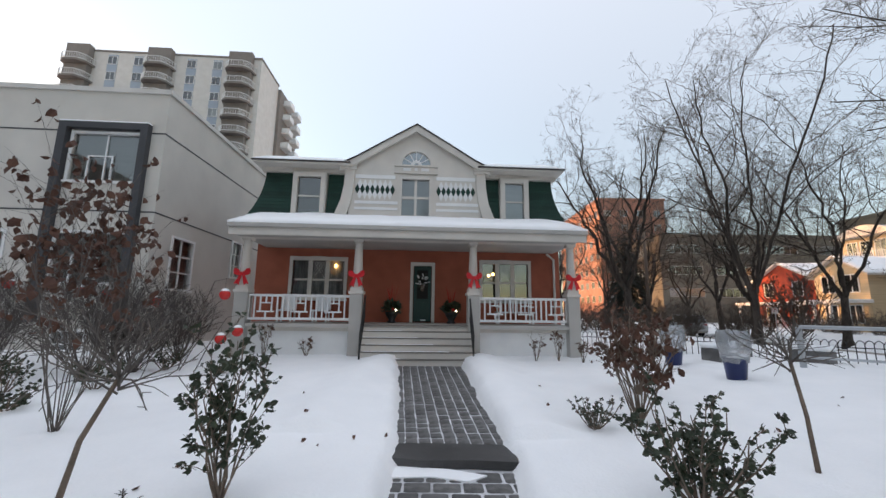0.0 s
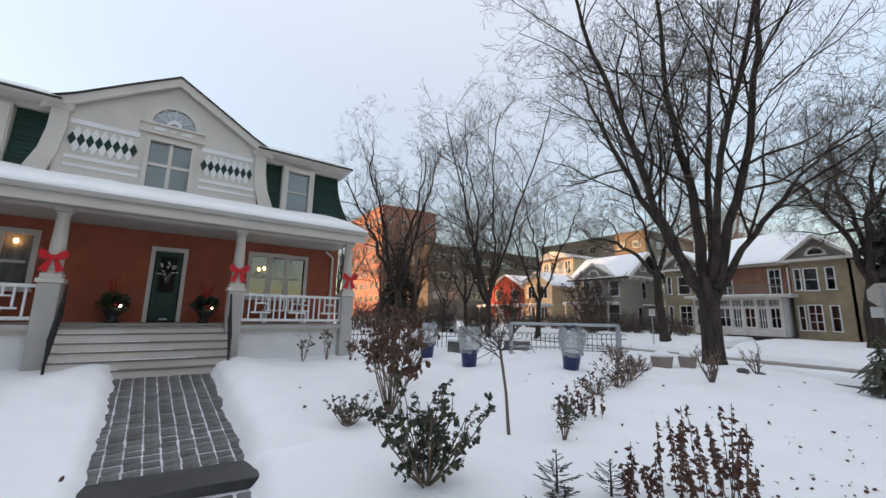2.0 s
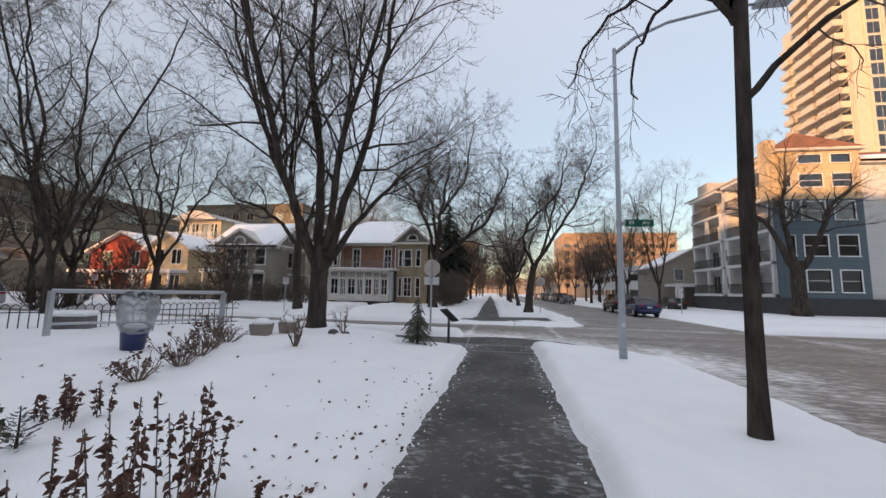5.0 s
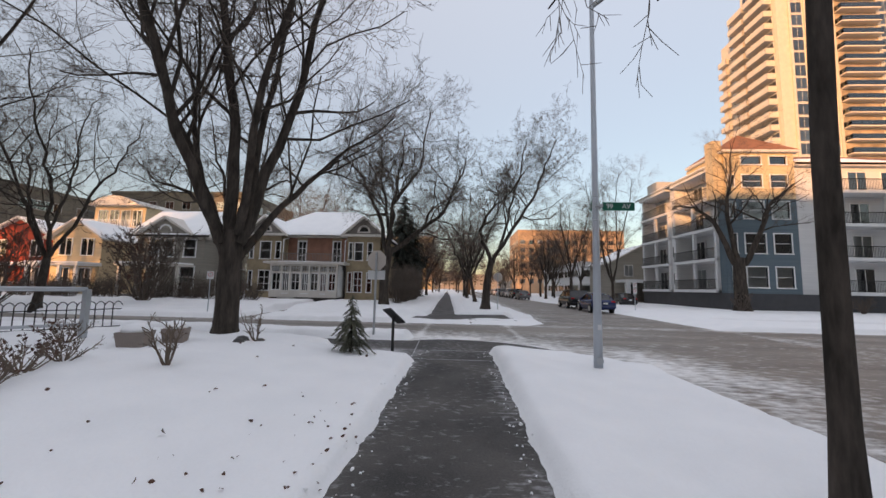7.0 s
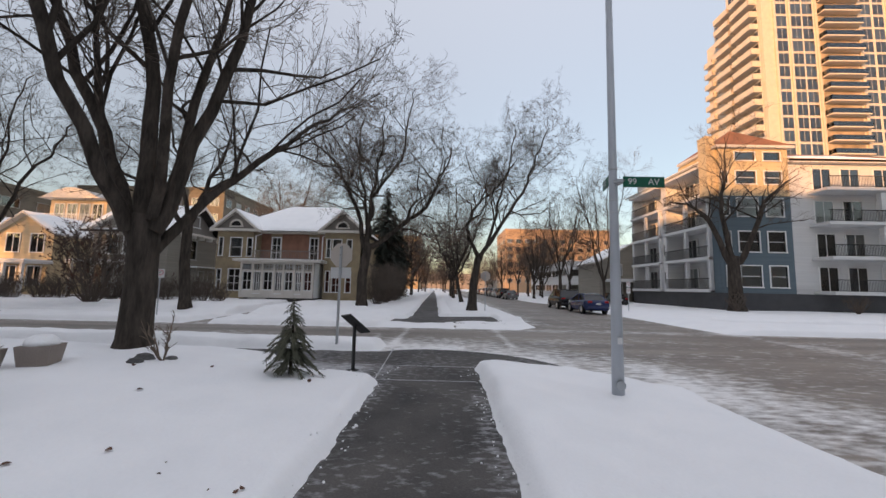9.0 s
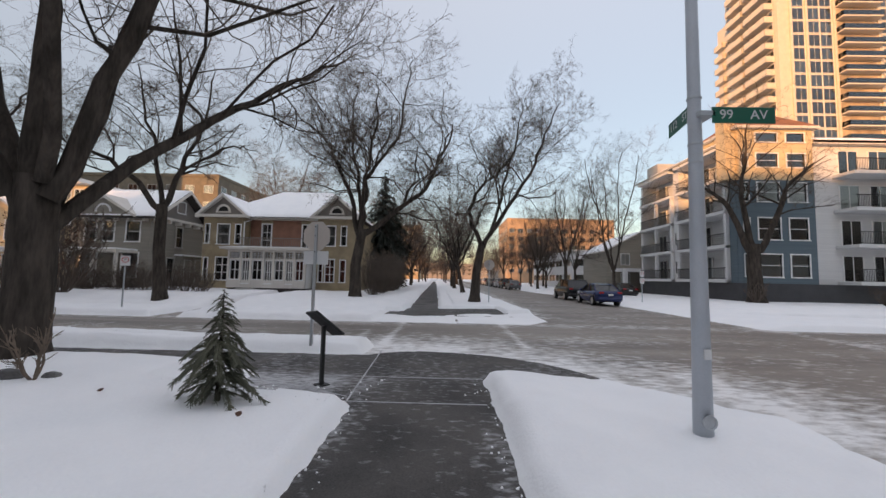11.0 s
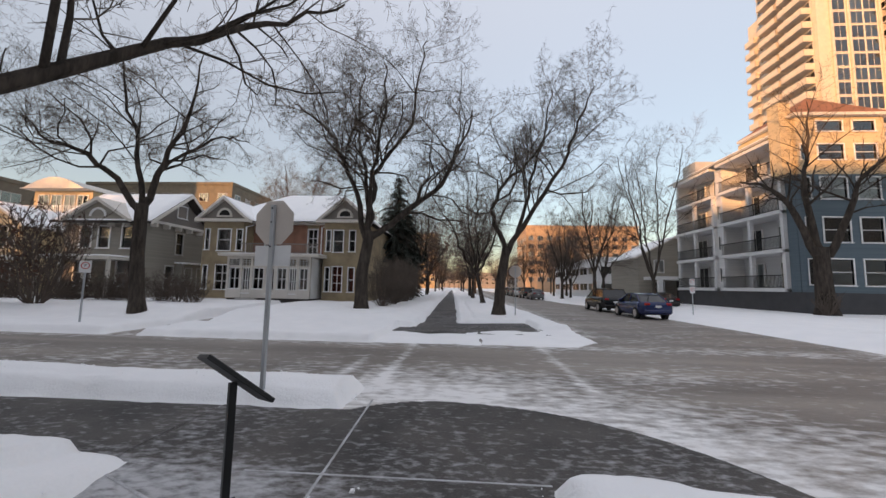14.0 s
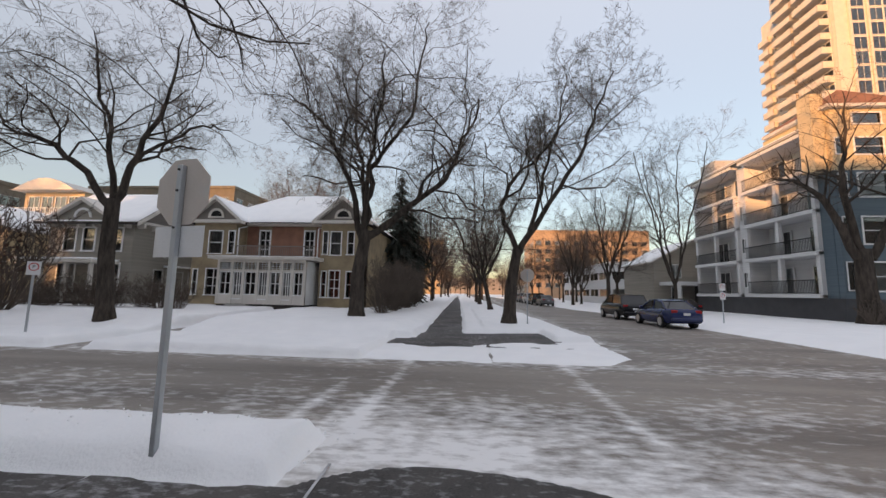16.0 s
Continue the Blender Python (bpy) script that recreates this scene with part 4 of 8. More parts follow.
def tan_house():
    """The two-household brick house across the avenue; its front looks to -x."""
    h = thing("house", "tan brick two-storey house with white glazed veranda and snowy roof", "house")
    F = pose(37.5, 13.0, 0, 0, 0, 270)
    hw = 6.3
    ev = 6.15
    bay = [(-hw, -3.2), (2.9, 5.9)]
    # centre, set back; bays to the front
    ch = [(-2.1, -1.4, 3.75, 5.7), (1.25, 1.9, 3.75, 5.7)]
    part("wall", Build(F @ pose(0, 1.2, 0)).wall(-3.2, 3.0, 0, ev, 0.3, ch), TAN_BRICK, h, "tan and red weathered brick wall")
    part("red_brickwork", Build(F @ pose(0, 1.2, 0)).box(-3.1, -2.25, -0.02, 0, 3.7, ev - 0.1).box(-1.25, 1.1, -0.02, 0, 3.7, ev - 0.1).box(2.05, 2.9, -0.02, 0, 3.7, ev - 0.1), OLDRED, h)
    for u0, u1, z0, z1 in ch:
        w = window(h, F @ pose(0, 1.2, 0), u0, u1, z0, z1, 2, 3, WHITE, ROOMDARK, edge=0.1)
    for a, b in bay:
        m0 = a + (1.18 if a < 0 else 0.75)
        m1 = m0 + (0.95 if a < 0 else 0.68)
        wins = [(a + 0.22, a + 0.5, 4.0, 5.5), (m0, m1, 3.95, 5.5), (m1 + 0.5, m1 + 0.88, 4.0, 5.5), (a + 0.22, a + 0.5, 1.1, 2.8), (m0, m1, 1.1, 2.85), (m1 + 0.5, m1 + 0.88, 1.1, 2.8)]
        part("bay_wall", Build(F).wall(a, b, 0, ev, 0.3, wins), TAN_BRICK, h)
        part("bay_return", Build(F).box(a, a + 0.3, 0.3, 1.2, 0, ev).box(b - 0.3, b, 0.3, 1.2, 0, ev), TAN_BRICK, h)
        for i, (u0, u1, z0, z1) in enumerate(wins):
            window(h, F, u0, u1, z0, z1, 2 if i == 4 else 1, 3 if i == 4 else 2, WHITE, CURTAIN if i in (0, 1) else ROOMDARK, edge=0.07)
        m = (a + b) / 2
        g = Build(F)
        g.prism([(a - 0.35, ev + 0.12), (b + 0.35, ev + 0.12), (m, 7.75)], 0.0, 0.2)
        part("pediment", g, TAUPE, h)
        t = Build(F)
        for s in (-1, 1):
            e = (b - a) / 2 + 0.55
            t.prism([(m, 7.98), (m + s * e, 6.2), (m + s * e, 6.0), (m, 7.75)][:: s], -0.35, 0.1)
        part("bargeboard", t, CREAM, h)
        t = Build(F)
        ring_arc(t, m, 6.55, 0.42, 0.58, -0.08, 0.0, 10)
        t.box(m - 0.6, m + 0.6, -0.08, 0, 6.45, 6.55)
        w = part("lunette", t, CREAM, h)
        part("pane", Build(F).prism(half_disc(m, 6.55, 0.42, 10)[::-1], -0.03, -0.005), ROOMDARK, w)
        part("cornice", Build(F).box(a - 0.4, b + 0.4, -0.4, 0.0, ev - 0.08, ev + 0.12), CREAM, h)
        for s in (-1, 1):
            e = (b - a) / 2 + 0.55
            p0, p1 = (m, 7.98), (m + s * e, 6.22)
            q = [F @ Vector((p1[0], -0.35, p1[1])), F @ Vector((p0[0], -0.35, p0[1])), F @ Vector((p0[0], 3.5, p0[1])), F @ Vector((p1[0], 3.5, p1[1]))]
            snow_cap(h, q, 0.1, 6)
    part("cornice", Build(F).box(-3.0, 3.0, 0.8, 1.2, ev - 0.08, ev + 0.12), CREAM, h)
    part("side_wall", Build(F).box(-hw, -hw + 0.3, 0.3, 11, 0, ev).box(5.6, 5.9, 0.3, 11, 0, ev).box(-hw, 5.9, 11, 11.3, 0, ev), TAN_BRICK, h)
    # hipped main roof under snow
    e, r = hw + 0.4, 2.3
    base = [(-e, 0.5), (6.25, 0.5), (6.25, 11.5), (-e, 11.5)]
    P = [F @ Vector((x, y, ev + 0.1)) for x, y in base] + [F @ Vector((-r, 5.2, 9.3)), F @ Vector((r, 5.2, 9.3))]
    part("roof", Build().add(P, [(0, 1, 5, 4), (1, 2, 5), (2, 3, 4, 5), (3, 0, 4), (3, 2, 1, 0)]), DARKROOF, h)
    snow_cap(h, [P[0], P[1], P[5], P[4]], 0.12, 12)
    snow_cap(h, [P[1], P[2], P[5], P[5] + Vector((0, 0.05, 0))], 0.1, 8)
    snow_cap(h, [P[3], P[0], P[4], P[4] + Vector((0, 0.05, 0))], 0.1, 8)
    # glazed veranda with balcony above
    V = F @ pose(0, -1.2, 0)
    for z0, z1 in ((0.55, 1.15), (2.65, 2.8), (3.25, 3.45)):
        part("veranda_rail", Build(V).box(-3.45, 2.55, -0.06, 0.1, z0, z1), CREAM, h)
    us = [-3.4, -2.45, -1.68, -0.72, 0.05, 0.92, 1.64, 2.45]
    for u in us:
        part("veranda_post", Build(V).box(u - 0.06, u + 0.1, -0.08, 0.12, 0.55, 3.45), CREAM, h)
    lat = Build(V)
    for k in range(24):
        u = -3.35 + 5.8 * k / 24
        lat.box(u, u + 0.03, 0.0, 0.03, 2.8, 3.25)
    for k in range(3):
        lat.box(-3.4, 2.5, 0.0, 0.03, 2.88 + 0.12 * k, 2.91 + 0.12 * k)
    part("lattice", lat, WHITE, h)
    for a, c in zip(us, us[1:]):
        doorish = 0.6 < c - a < 0.79 and a != 0.05
        window(h, V, a + 0.16, c - 0.12, 1.2 if not doorish else 0.9, 2.6, 3 if doorish else 2, 2, WHITE, ROOMDARK, edge=0.05, proud=0.02)
    for u in (-3.45, 2.4):
        part("veranda_side", Build(V).box(u, u + 0.15, 0.1, 2.4, 0.55, 3.4), WHITE, h)
    part("veranda_base", Build(V).box(-3.4, 2.5, 0.0, 2.4, 0.0, 0.5), DARKROOF, h)
    part("veranda_roof", Build(V).box(-3.95, 3.2, -0.45, 2.4, 3.45, 3.62, 0.02), CREAM, h)
    q = [V @ Vector(p) for p in ((-4.0, -0.45, 3.62), (3.2, -0.45, 3.62), (3.2, 2.3, 3.64), (-4.0, 2.3, 3.64))]
    snow_cap(h, q, 0.08, 8)
    r = Build(V)
    rail_fence(r, -3.1, 2.8, 3.7, 0.75, 0.14, 0.6, 0.03)
    part("balcony_rail", r, TAUPE, h)
    for u in (-2.95, 2.75):
        part("downspout", Build(F).tube([(u, 0.9, 6.0), (u, -0.1, 5.7), (u, -0.1, 3.7)], 0.05, 6), WHITE, h)
    for i in range(3):
        part("step", Build(V).box(-2.6, -1.2, -0.9 + 0.3 * i, 0, 0.0, 0.18 * (i + 1)), GREYTRIM, h)
    return h


tan_house()


def grey_house():
    """The hip-roofed house west of the tan one, its gable to the east."""
    h = thing("house", "beige house with snowy gabled roof and cream eaves brackets", "house")
    x0, x1, y0, y1, ev = 36.0, 42.3, 22.4, 28.6, 5.95
    S = facing(x0, y1, 0, 270)
    E = facing(x0, y0, 0, 0)
    sw = [(1.2, 2.0, 3.9, 5.4), (2.6, 3.4, 3.9, 5.4), (4.4, 5.4, 3.9, 5.4), (1.0, 2.2, 1.2, 3.0), (4.2, 5.4, 1.2, 3.0)]
    ew = [(2.75, 3.4, 3.7, 5.3), (1.9, 2.6, 0.9, 2.7), (3.2, 3.9, 0.9, 2.7), (4.6, 5.3, 0.9, 2.7)]
    part("wall", Build(S).wall(0, y1 - y0, 0, ev, 0.3, sw), CHALET, h)
    part("side_wall", Build(E).wall(0.3, x1 - x0, 0, ev, 0.3, ew), CHALET, h)
    part("rear_wall", Build().box(x1 - 0.3, x1, y0 + 0.3, y1, 0, ev).box(x0 + 0.3, x1 - 0.3, y1 - 0.3, y1, 0, ev), CHALET, h)
    for q in sw:
        window(h, S, *q, 1, 2, WHITE, CURTAIN, edge=0.1)
    for q in ew:
        window(h, E, *q, 1, 2, GREYTRIM, ROOMDARK, edge=0.1)
    bw = part("bay", Build(E).box(2.9, 5.6, -0.55, 0, 0, 2.95), CHALET, h)
    for u in (3.2, 4.55):
        window(bw, E @ pose(0, -0.55, 0), u, u + 0.7, 0.9, 2.6, 1, 2, GREYTRIM, ROOMDARK, edge=0.08)
    part("bay_roof", Build(E).box(2.7, 5.8, -0.75, 0, 2.95, 3.08, 0.02), SNOW, h)
    # ridge along y: one slope to the avenue, gable end to the east
    xm, rz = (x0 + x1) / 2, 8.5
    P = [(x0 - 0.6, y0 - 0.75, ev - 0.2), (x1 + 0.6, y0 - 0.75, ev - 0.2), (x1 + 0.6, y1 + 0.6, ev - 0.2), (x0 - 0.6, y1 + 0.6, ev - 0.2), (xm, y0 - 0.75, rz), (xm, y1 + 0.6, rz)]
    dn = Vector((0, 0, -0.18))
    for q in ((0, 4, 5, 3), (4, 1, 2, 5)):
        q = [Vector(P[k]) for k in q]
        part("roof", Build().add(q + [p + dn for p in q], [(0, 1, 2, 3), (7, 6, 5, 4), (0, 4, 5, 1), (1, 5, 6, 2), (2, 6, 7, 3), (3, 7, 4, 0)]), DARKROOF, h)
        snow_cap(h, [p + Vector((0, 0, 0.01)) for p in q], 0.12, 8)
    w = x1 - x0
    part("gable", Build(E).prism([(0.05, ev), (w - 0.05, ev), (w / 2, rz - 0.3)], 0.0, 0.25), TAUPE, h, "dark shingled gable")
    b = Build(E)
    for s in (-1, 1):
        b.prism([(w / 2, rz - 0.02), (w / 2 + s * (w / 2 + 0.6), ev - 0.22), (w / 2 + s * (w / 2 + 0.6), ev - 0.48), (w / 2, rz - 0.28)][:: s], -0.83, -0.76)
    part("bargeboard", b, CREAM, h, "cream bargeboard")
    part("cornice", Build(E).box(-0.3, w + 0.3, -0.35, 0, ev - 0.2, ev, 0.02), CREAM, h)
    window(h, E, w / 2 - 0.45, w / 2 + 0.45, 6.6, 7.5, 2, 1, WHITE, ROOMDARK)
    for k in range(6):
        part("bracket", Build(E).box(0.2 + 1.15 * k, 0.36 + 1.15 * k, -0.5, 0, ev - 0.5, ev - 0.22), CREAM, h)
        part("bracket", Build(S).box(0.2 + 1.13 * k, 0.36 + 1.13 * k, -0.45, 0, ev - 0.55, ev - 0.3), CREAM, h)
    # porch along the avenue front
    part("porch_roof", Build(S).box(-0.2, 5.4, -1.9, 0, 2.95, 3.15, 0.02), CREAM, h)
    part("snow", Build(S).box(-0.2, 5.4, -1.9, 0, 3.15, 3.27, 0.04), SNOW, h)
    part("porch_floor", Build(S).box(-0.1, 5.3, -1.8, 0, 0, 0.5), DARKROOF, h)
    for k in range(4):
        part("porch_post", Build(S).box(0.0 + 1.7 * k, 0.18 + 1.7 * k, -1.75, -1.57, 0.5, 2.95), CREAM, h)
    d = Build(S)
    d.prism([(0.7, ev - 0.1), (5.1, ev - 0.1), (2.9, 7.2)], -0.5, 0)
    part("dormer", d, CHALET, h)
    d = Build(S)
    for s in (-1, 1):
        d.prism([(2.9, 7.42), (2.9 + s * 2.6, ev - 0.1), (2.9 + s * 2.6, ev - 0.3), (2.9, 7.17)][:: s], -0.8, 1.5)
    part("bargeboard", d, CREAM, h)
    w = Build(S)
    ring_arc(w, 2.9, 6.05, 0.5, 0.65, -0.56, -0.5, 10)
    part("lunette", w, WHITE, h)
    return h


grey_house()


def yellow_house():
    """The tall pale house with a bowed upper balcony, catching the low sun."""
    h = thing("house", "pale yellow three-storey house with curved roof and white balcony", "house")
    x0, x1, y0, y1, top = 43.0, 58.0, 34.3, 40.1, 9.8
    part("wall", Build().box(x0, x1, y0, y1, 0, top), PALEYELLOW, h)
    S = facing(x0, y1, 0, 270)
    n = 12
    arc = [(5.8 * k / n, top + 1.0 * math.sin(math.pi * k / n)) for k in range(n + 1)]
    part("roof", Build(S).prism([(-0.4, top - 0.05)] + arc + [(6.2, top - 0.05)], -1.0, 15), CREAM, h)
    grid_windows(h, S, [1.0, 2.3, 3.6, 4.9], [7.6], 0.95, 1.7)
    grid_windows(h, S, [1.2, 2.9, 4.6], [4.7, 1.6], 1.1, 1.5)
    grid_windows(h, facing(x0, y0, 0, 0), [3, 7, 11], [7.6, 4.7], 1.3, 1.4)
    part("balcony", Build(S).box(-0.2, 6.0, -1.3, 0, 6.9, 7.1), WHITE, h)
    r = Build(S)
    rail_fence(r, -0.1, 5.9, 7.1, 1.0, 0.2, -1.25, 0.06)
    part("balcony_rail", r, WHITE, h)
    return h


yellow_house()


def small_gable_house(x, y, w, d, ev, rise, wall, label, porch=True):
    h = thing("house", label, "house")
    S = facing(x, y + w, 0, 270)
    part("wall", Build(S).box(0, w, 0, d, 0, ev), wall, h)
    gb = Build(S)
    gable_end(gb, -0.1, w + 0.1, ev, ev + rise, 0, 0.3)
    part("gable", gb, wall, h)
    for s in (-1, 1):
        q = [(w / 2 + s * (w / 2 + 0.5), -0.5, ev - 0.3), (w / 2, -0.5, ev + rise + 0.05), (w / 2, d, ev + rise + 0.05), (w / 2 + s * (w / 2 + 0.5), d, ev - 0.3)]
        q = [S @ Vector(p) for p in q]
        dn = Vector((0, 0, -0.15))
        part("roof", Build().add(q + [p + dn for p in q], [(0, 1, 2, 3), (7, 6, 5, 4), (0, 4, 5, 1), (1, 5, 6, 2), (2, 6, 7, 3), (3, 7, 4, 0)]), CREAM, h)
        snow_cap(h, [p + Vector((0, 0, 0.01)) for p in q], 0.12, 6)
    grid_windows(h, S, [w * 0.28, w * 0.72], [1.2, 3.9] if ev > 5 else [1.2], 1.1, 1.5)
    if porch:
        part("porch_roof", Build(S).box(-0.2, w + 0.2, -2.2, 0, 2.9, 3.1), WHITE, h)
        part("snow", Build(S).box(-0.2, w + 0.2, -2.2, 0, 3.1, 3.2, 0.03), SNOW, h)
        for k in range(4):
            part("post", Build(S).box(0.1 + (w - 0.3) * k / 3, 0.3 + (w - 0.3) * k / 3, -2.1, -1.9, 0.4, 2.9), WHITE, h)
        r = Build(S)
        rail_fence(r, 0.2, w - 0.2, 0.5, 0.9, 0.16, -2.0, 0.04)
        part("porch_rail", r, WHITE, h)
    return h


small_gable_house(36.5, 32.4, 4.7, 9, 5.7, 1.5, PALEYELLOW, "small pale yellow gabled house with white porch")
small_gable_house(39.0, 39.2, 8.5, 10, 5.6, 2.1, REDHOUSE, "bright red clapboard house with snowy gable roof")
small_gable_house(60.0, -31.0, 9.0, 9, 6.0, 2.4, CHALET, "grey two-storey house with snowy roof down the street", porch=False)


def slab_block(name, label, x0, x1, y0, y1, top, skin, sides, w=1.6, h=1.4, floor=3.0, gap=3.2, trim=GREYTRIM, low=4.0, kind=""):
    """A plain block of flats or offices; sides names the walls that carry windows."""
    o = thing(name, label, "building", kind=kind)
    part("wall", Build().box(x0, x1, y0, y1, 0, top), skin, o)
    part("parapet", Build().box(x0 - 0.15, x1 + 0.15, y0 - 0.15, y1 + 0.15, top, top + 0.5), skin, o)
    zs = list(np.arange(low, top - h - 0.5, floor))
    planes = {"S": (facing(x0, y1, 0, 270), y1 - y0), "E": (facing(x0, y0, 0, 0), x1 - x0), "W": (facing(x1, y1, 0, 180), x1 - x0)}
    for s in sides:
        m, length = planes[s]
        n = max(1, int(length / gap))
        grid_windows(o, m, [(i + 0.5) * length / n for i in range(n)], zs, w, h, trim)
    return o


slab_block("hotel_tower", "reddish concrete hotel tower in low evening sun", 33.0, 47.0, 78.0, 104.0, 25.5, REDBLOCK, "SE", 1.4, 1.3, 3.0, 2.9)
off = slab_block("office_block", "olive concrete office block with ribbon windows", 36.0, 75.0, 62.0, 77.0, 14.5, OLIVE, "", floor=3.6)
grid_windows(off, facing(36.0, 62.0, 0, 0), [4, 12, 20, 28, 35], [4.6, 8.2, 11.8], 5.6, 1.3, GREYTRIM, ROOMDARK, 5)
grid_windows(off, facing(36.0, 77.0, 0, 270), [3, 9], [4.6, 8.2, 11.8], 3.6, 1.3, GREYTRIM, ROOMDARK, 4)
slab_block("office_block", "dark brown block with sunlit edge", 75.0, 95.0, 42.0, 70.0, 19.0, OLIVE, "SE")
slab_block("apartment_building", "tan brick mid-rise lit orange by low sun", 150.0, 175.0, -62.0, -22.0, 24.0, TANBLOCK, "SW", 1.8, 1.5, 3.0, 3.2)
slab_block("apartment_building", "tan mid-rise far down the street", 190.0, 210.0, 14.0, 50.0, 26.0, TAN_BRICK, "SE", 1.8, 1.5, 3.0, 3.4)
slab_block("parking_garage", "pale two-level parking garage with dark openings", 75.0, 105.0, -48.0, -22.0, 6.5, APTWHITE, "SW", 4.2, 1.2, 2.8, 4.8, WHITE, 1.4)
slab_block("office_block", "low dark block closing the far end of the street", 330.0, 345.0, -70.0, 90.0, 13.0, TAUPE, "S", 2.0, 1.5, 3.2, 5.0)
# two unseen blocks, added only to hold the low sun off the foreground
slab_block("apartment_building", "unseen plain brown block added to shade the street", -62.0, -50.0, -140.0, 80.0, 24.0, TAUPE, "")
slab_block("apartment_building", "unseen lower brown block added to shade the far houses", -62.0, -50.0, 80.5, 150.0, 14.0, TAUPE, "")
slab_block("apartment_building", "brown stucco walk-up across the street", -40.0, 8.0, -45.0, -27.0, 9.0, CHALET, "W")


def corner_apartments():
    h = thing("apartment_building", "white and blue-grey apartment house with corner turret and balconies", "building")
    x0, yc = 40.0, -25.1
    top = 13.3
    Wf = facing(56.5, yc, 0, 180)      # west front; u runs from the far end to the corner
    L = 56.5 - x0
    part("wall", Build().box(x0 + 0.9, 56.5, -46.9, yc - 1.7, 0, top + 0.4), APTWHITE, h)
    part("plinth", Build().box(x0 - 0.05, 56.55, -46.9, yc + 0.1, 0, 1.72), CHARCOAL, h)
    floors = [2.0, 5.05, 8.1, 11.15]
    for a, b in ((0.4, 7.0), (8.0, 15.2)):
        for i, z in enumerate(floors):
            o = part("balcony", Build(Wf).box(a, b, -0.5, 1.7, z - 0.28, z, 0.03), APTWHITE, h)
            r = Build(Wf)
            rail_fence(r, a + 0.1, b - 0.1, z, 1.05, 0.13, -0.42, 0.025)
            part("railing", r, BLACK, o)
            grid_windows(h, Wf @ pose(0, 1.58, 0), [a + (b - a) * 0.25, a + (b - a) * 0.72], [z + 0.05], 1.5, 2.1, WHITE)
        for u in (a + 0.15, (a + b) / 2, b - 0.15):
            part("post", Build(Wf).box(u - 0.15, u + 0.15, -0.3, 0.0, 1.75, 11.0), APTWHITE, h)
        part("balcony_roof", Build(Wf).box(a, b, -0.6, 1.72, top + 0.4, top + 0.68), APTWHITE, h)
    for a, b in ((-0.0, 0.4), (7.0, 8.0), (15.2, L - 0.45)):
        part("pier_wall", Build(Wf).box(a, b, 0, 1.7, 1.7, top + 0.4), APTWHITE if a < 15 else BLUEGREY, h)
    grid_windows(h, Wf, [7.5], [2.6, 5.7, 8.7], 0.6, 1.3)
    # grey mansard over the west front
    q = [Wf @ Vector(p) for p in ((-0.5, -0.7, top + 0.9), (15.4, -0.7, top + 0.9), (15.4, 5.5, top + 3.4), (1.5, 5.5, top + 3.4))]
    dn = Vector((0, 0, -0.2))
    part("roof", Build().add(q + [p + dn for p in q], [(0, 1, 2, 3), (7, 6, 5, 4), (0, 4, 5, 1), (1, 5, 6, 2), (2, 6, 7, 3), (3, 7, 4, 0)]), GREYTRIM, h)
    snow_cap(h, [p + Vector((0, 0, 0.01)) for p in (q[0].lerp(q[1], 0.25), q[1], q[2], q[3].lerp(q[2], 0.3))], 0.1, 8)
    part("dormer", Build(Wf).box(1.0, 3.4, 0.3, 3, top + 1.0, top + 2.6), GREYTRIM, h)
    # blue corner with turret, to the south
    S = facing(x0, yc, 0, 270)
    wins = [(0.25, 0.75), (1.5, 3.3), (4.1, 5.6)]
    holes = [(u0, u1, z0, z1) for u0, u1 in wins for z0, z1 in ((2.3, 4.15), (5.45, 7.25), (8.7, 10.3), (11.7, 12.85))]
    part("corner_wall", Build(S).wall(0, 6.3, 1.7, 10.55, 0.4, [q for q in holes if q[2] < 9]), BLUEGREY, h, "blue-grey sided corner")
    part("corner_upper", Build(S).wall(0, 6.3, 10.55, 15.0, 0.4, [q for q in holes if q[2] > 9] + [(1.5, 3.3, 13.9, 14.65), (4.1, 5.6, 13.9, 14.65)]), PALEYELLOW, h, "cream turret storey")
    part("corner_upper", Build().box(x0 + 0.45, x0 + 6, yc - 0.4, yc + 0.02, top + 0.45, 15.0), PALEYELLOW, h)
    for q in [x for x in holes if x[0] > 1.0] + [(1.5, 3.3, 13.9, 14.65), (4.1, 5.6, 13.9, 14.65)]:
        window(h, S, *q, 1, 2 if q[3] - q[2] > 1 else 1, WHITE, BLIND if random.random() < 0.4 else ROOMDARK, edge=0.1)
    for q in [x for x in holes if x[0] < 1.0]:
        window(h, S, *q, 1, 1, WHITE, ROOMDARK, edge=0.06)
    part("turret_cornice", Build(S).box(-0.4, 6.7, -0.4, 5.6, 15.0, 15.22), CREAM, h)
    P = [S @ Vector(p) for p in ((-0.4, -0.4, 15.22), (6.7, -0.4, 15.22), (6.7, 5.6, 15.22), (-0.4, 5.6, 15.22), (3.15, 2.6, 17.8))]
    part("turret_roof", Build().add(P, [(0, 1, 4), (1, 2, 4), (2, 3, 4), (3, 0, 4), (3, 2, 1, 0)]), ORANGEROOF, h)
    part("chimney", Build(S).box(-0.9, -0.03, 0.3, 1.4, 10.6, 16.3), PALEYELLOW, h)
    # white southern front with balconies
    part("corner_upper", Build(S).box(5.9, 6.3, 0.4, 5.4, 10.55, 15.0), PALEYELLOW, h)
    S2 = facing(x0 + 0.5, yc - 6.3, 0, 270)
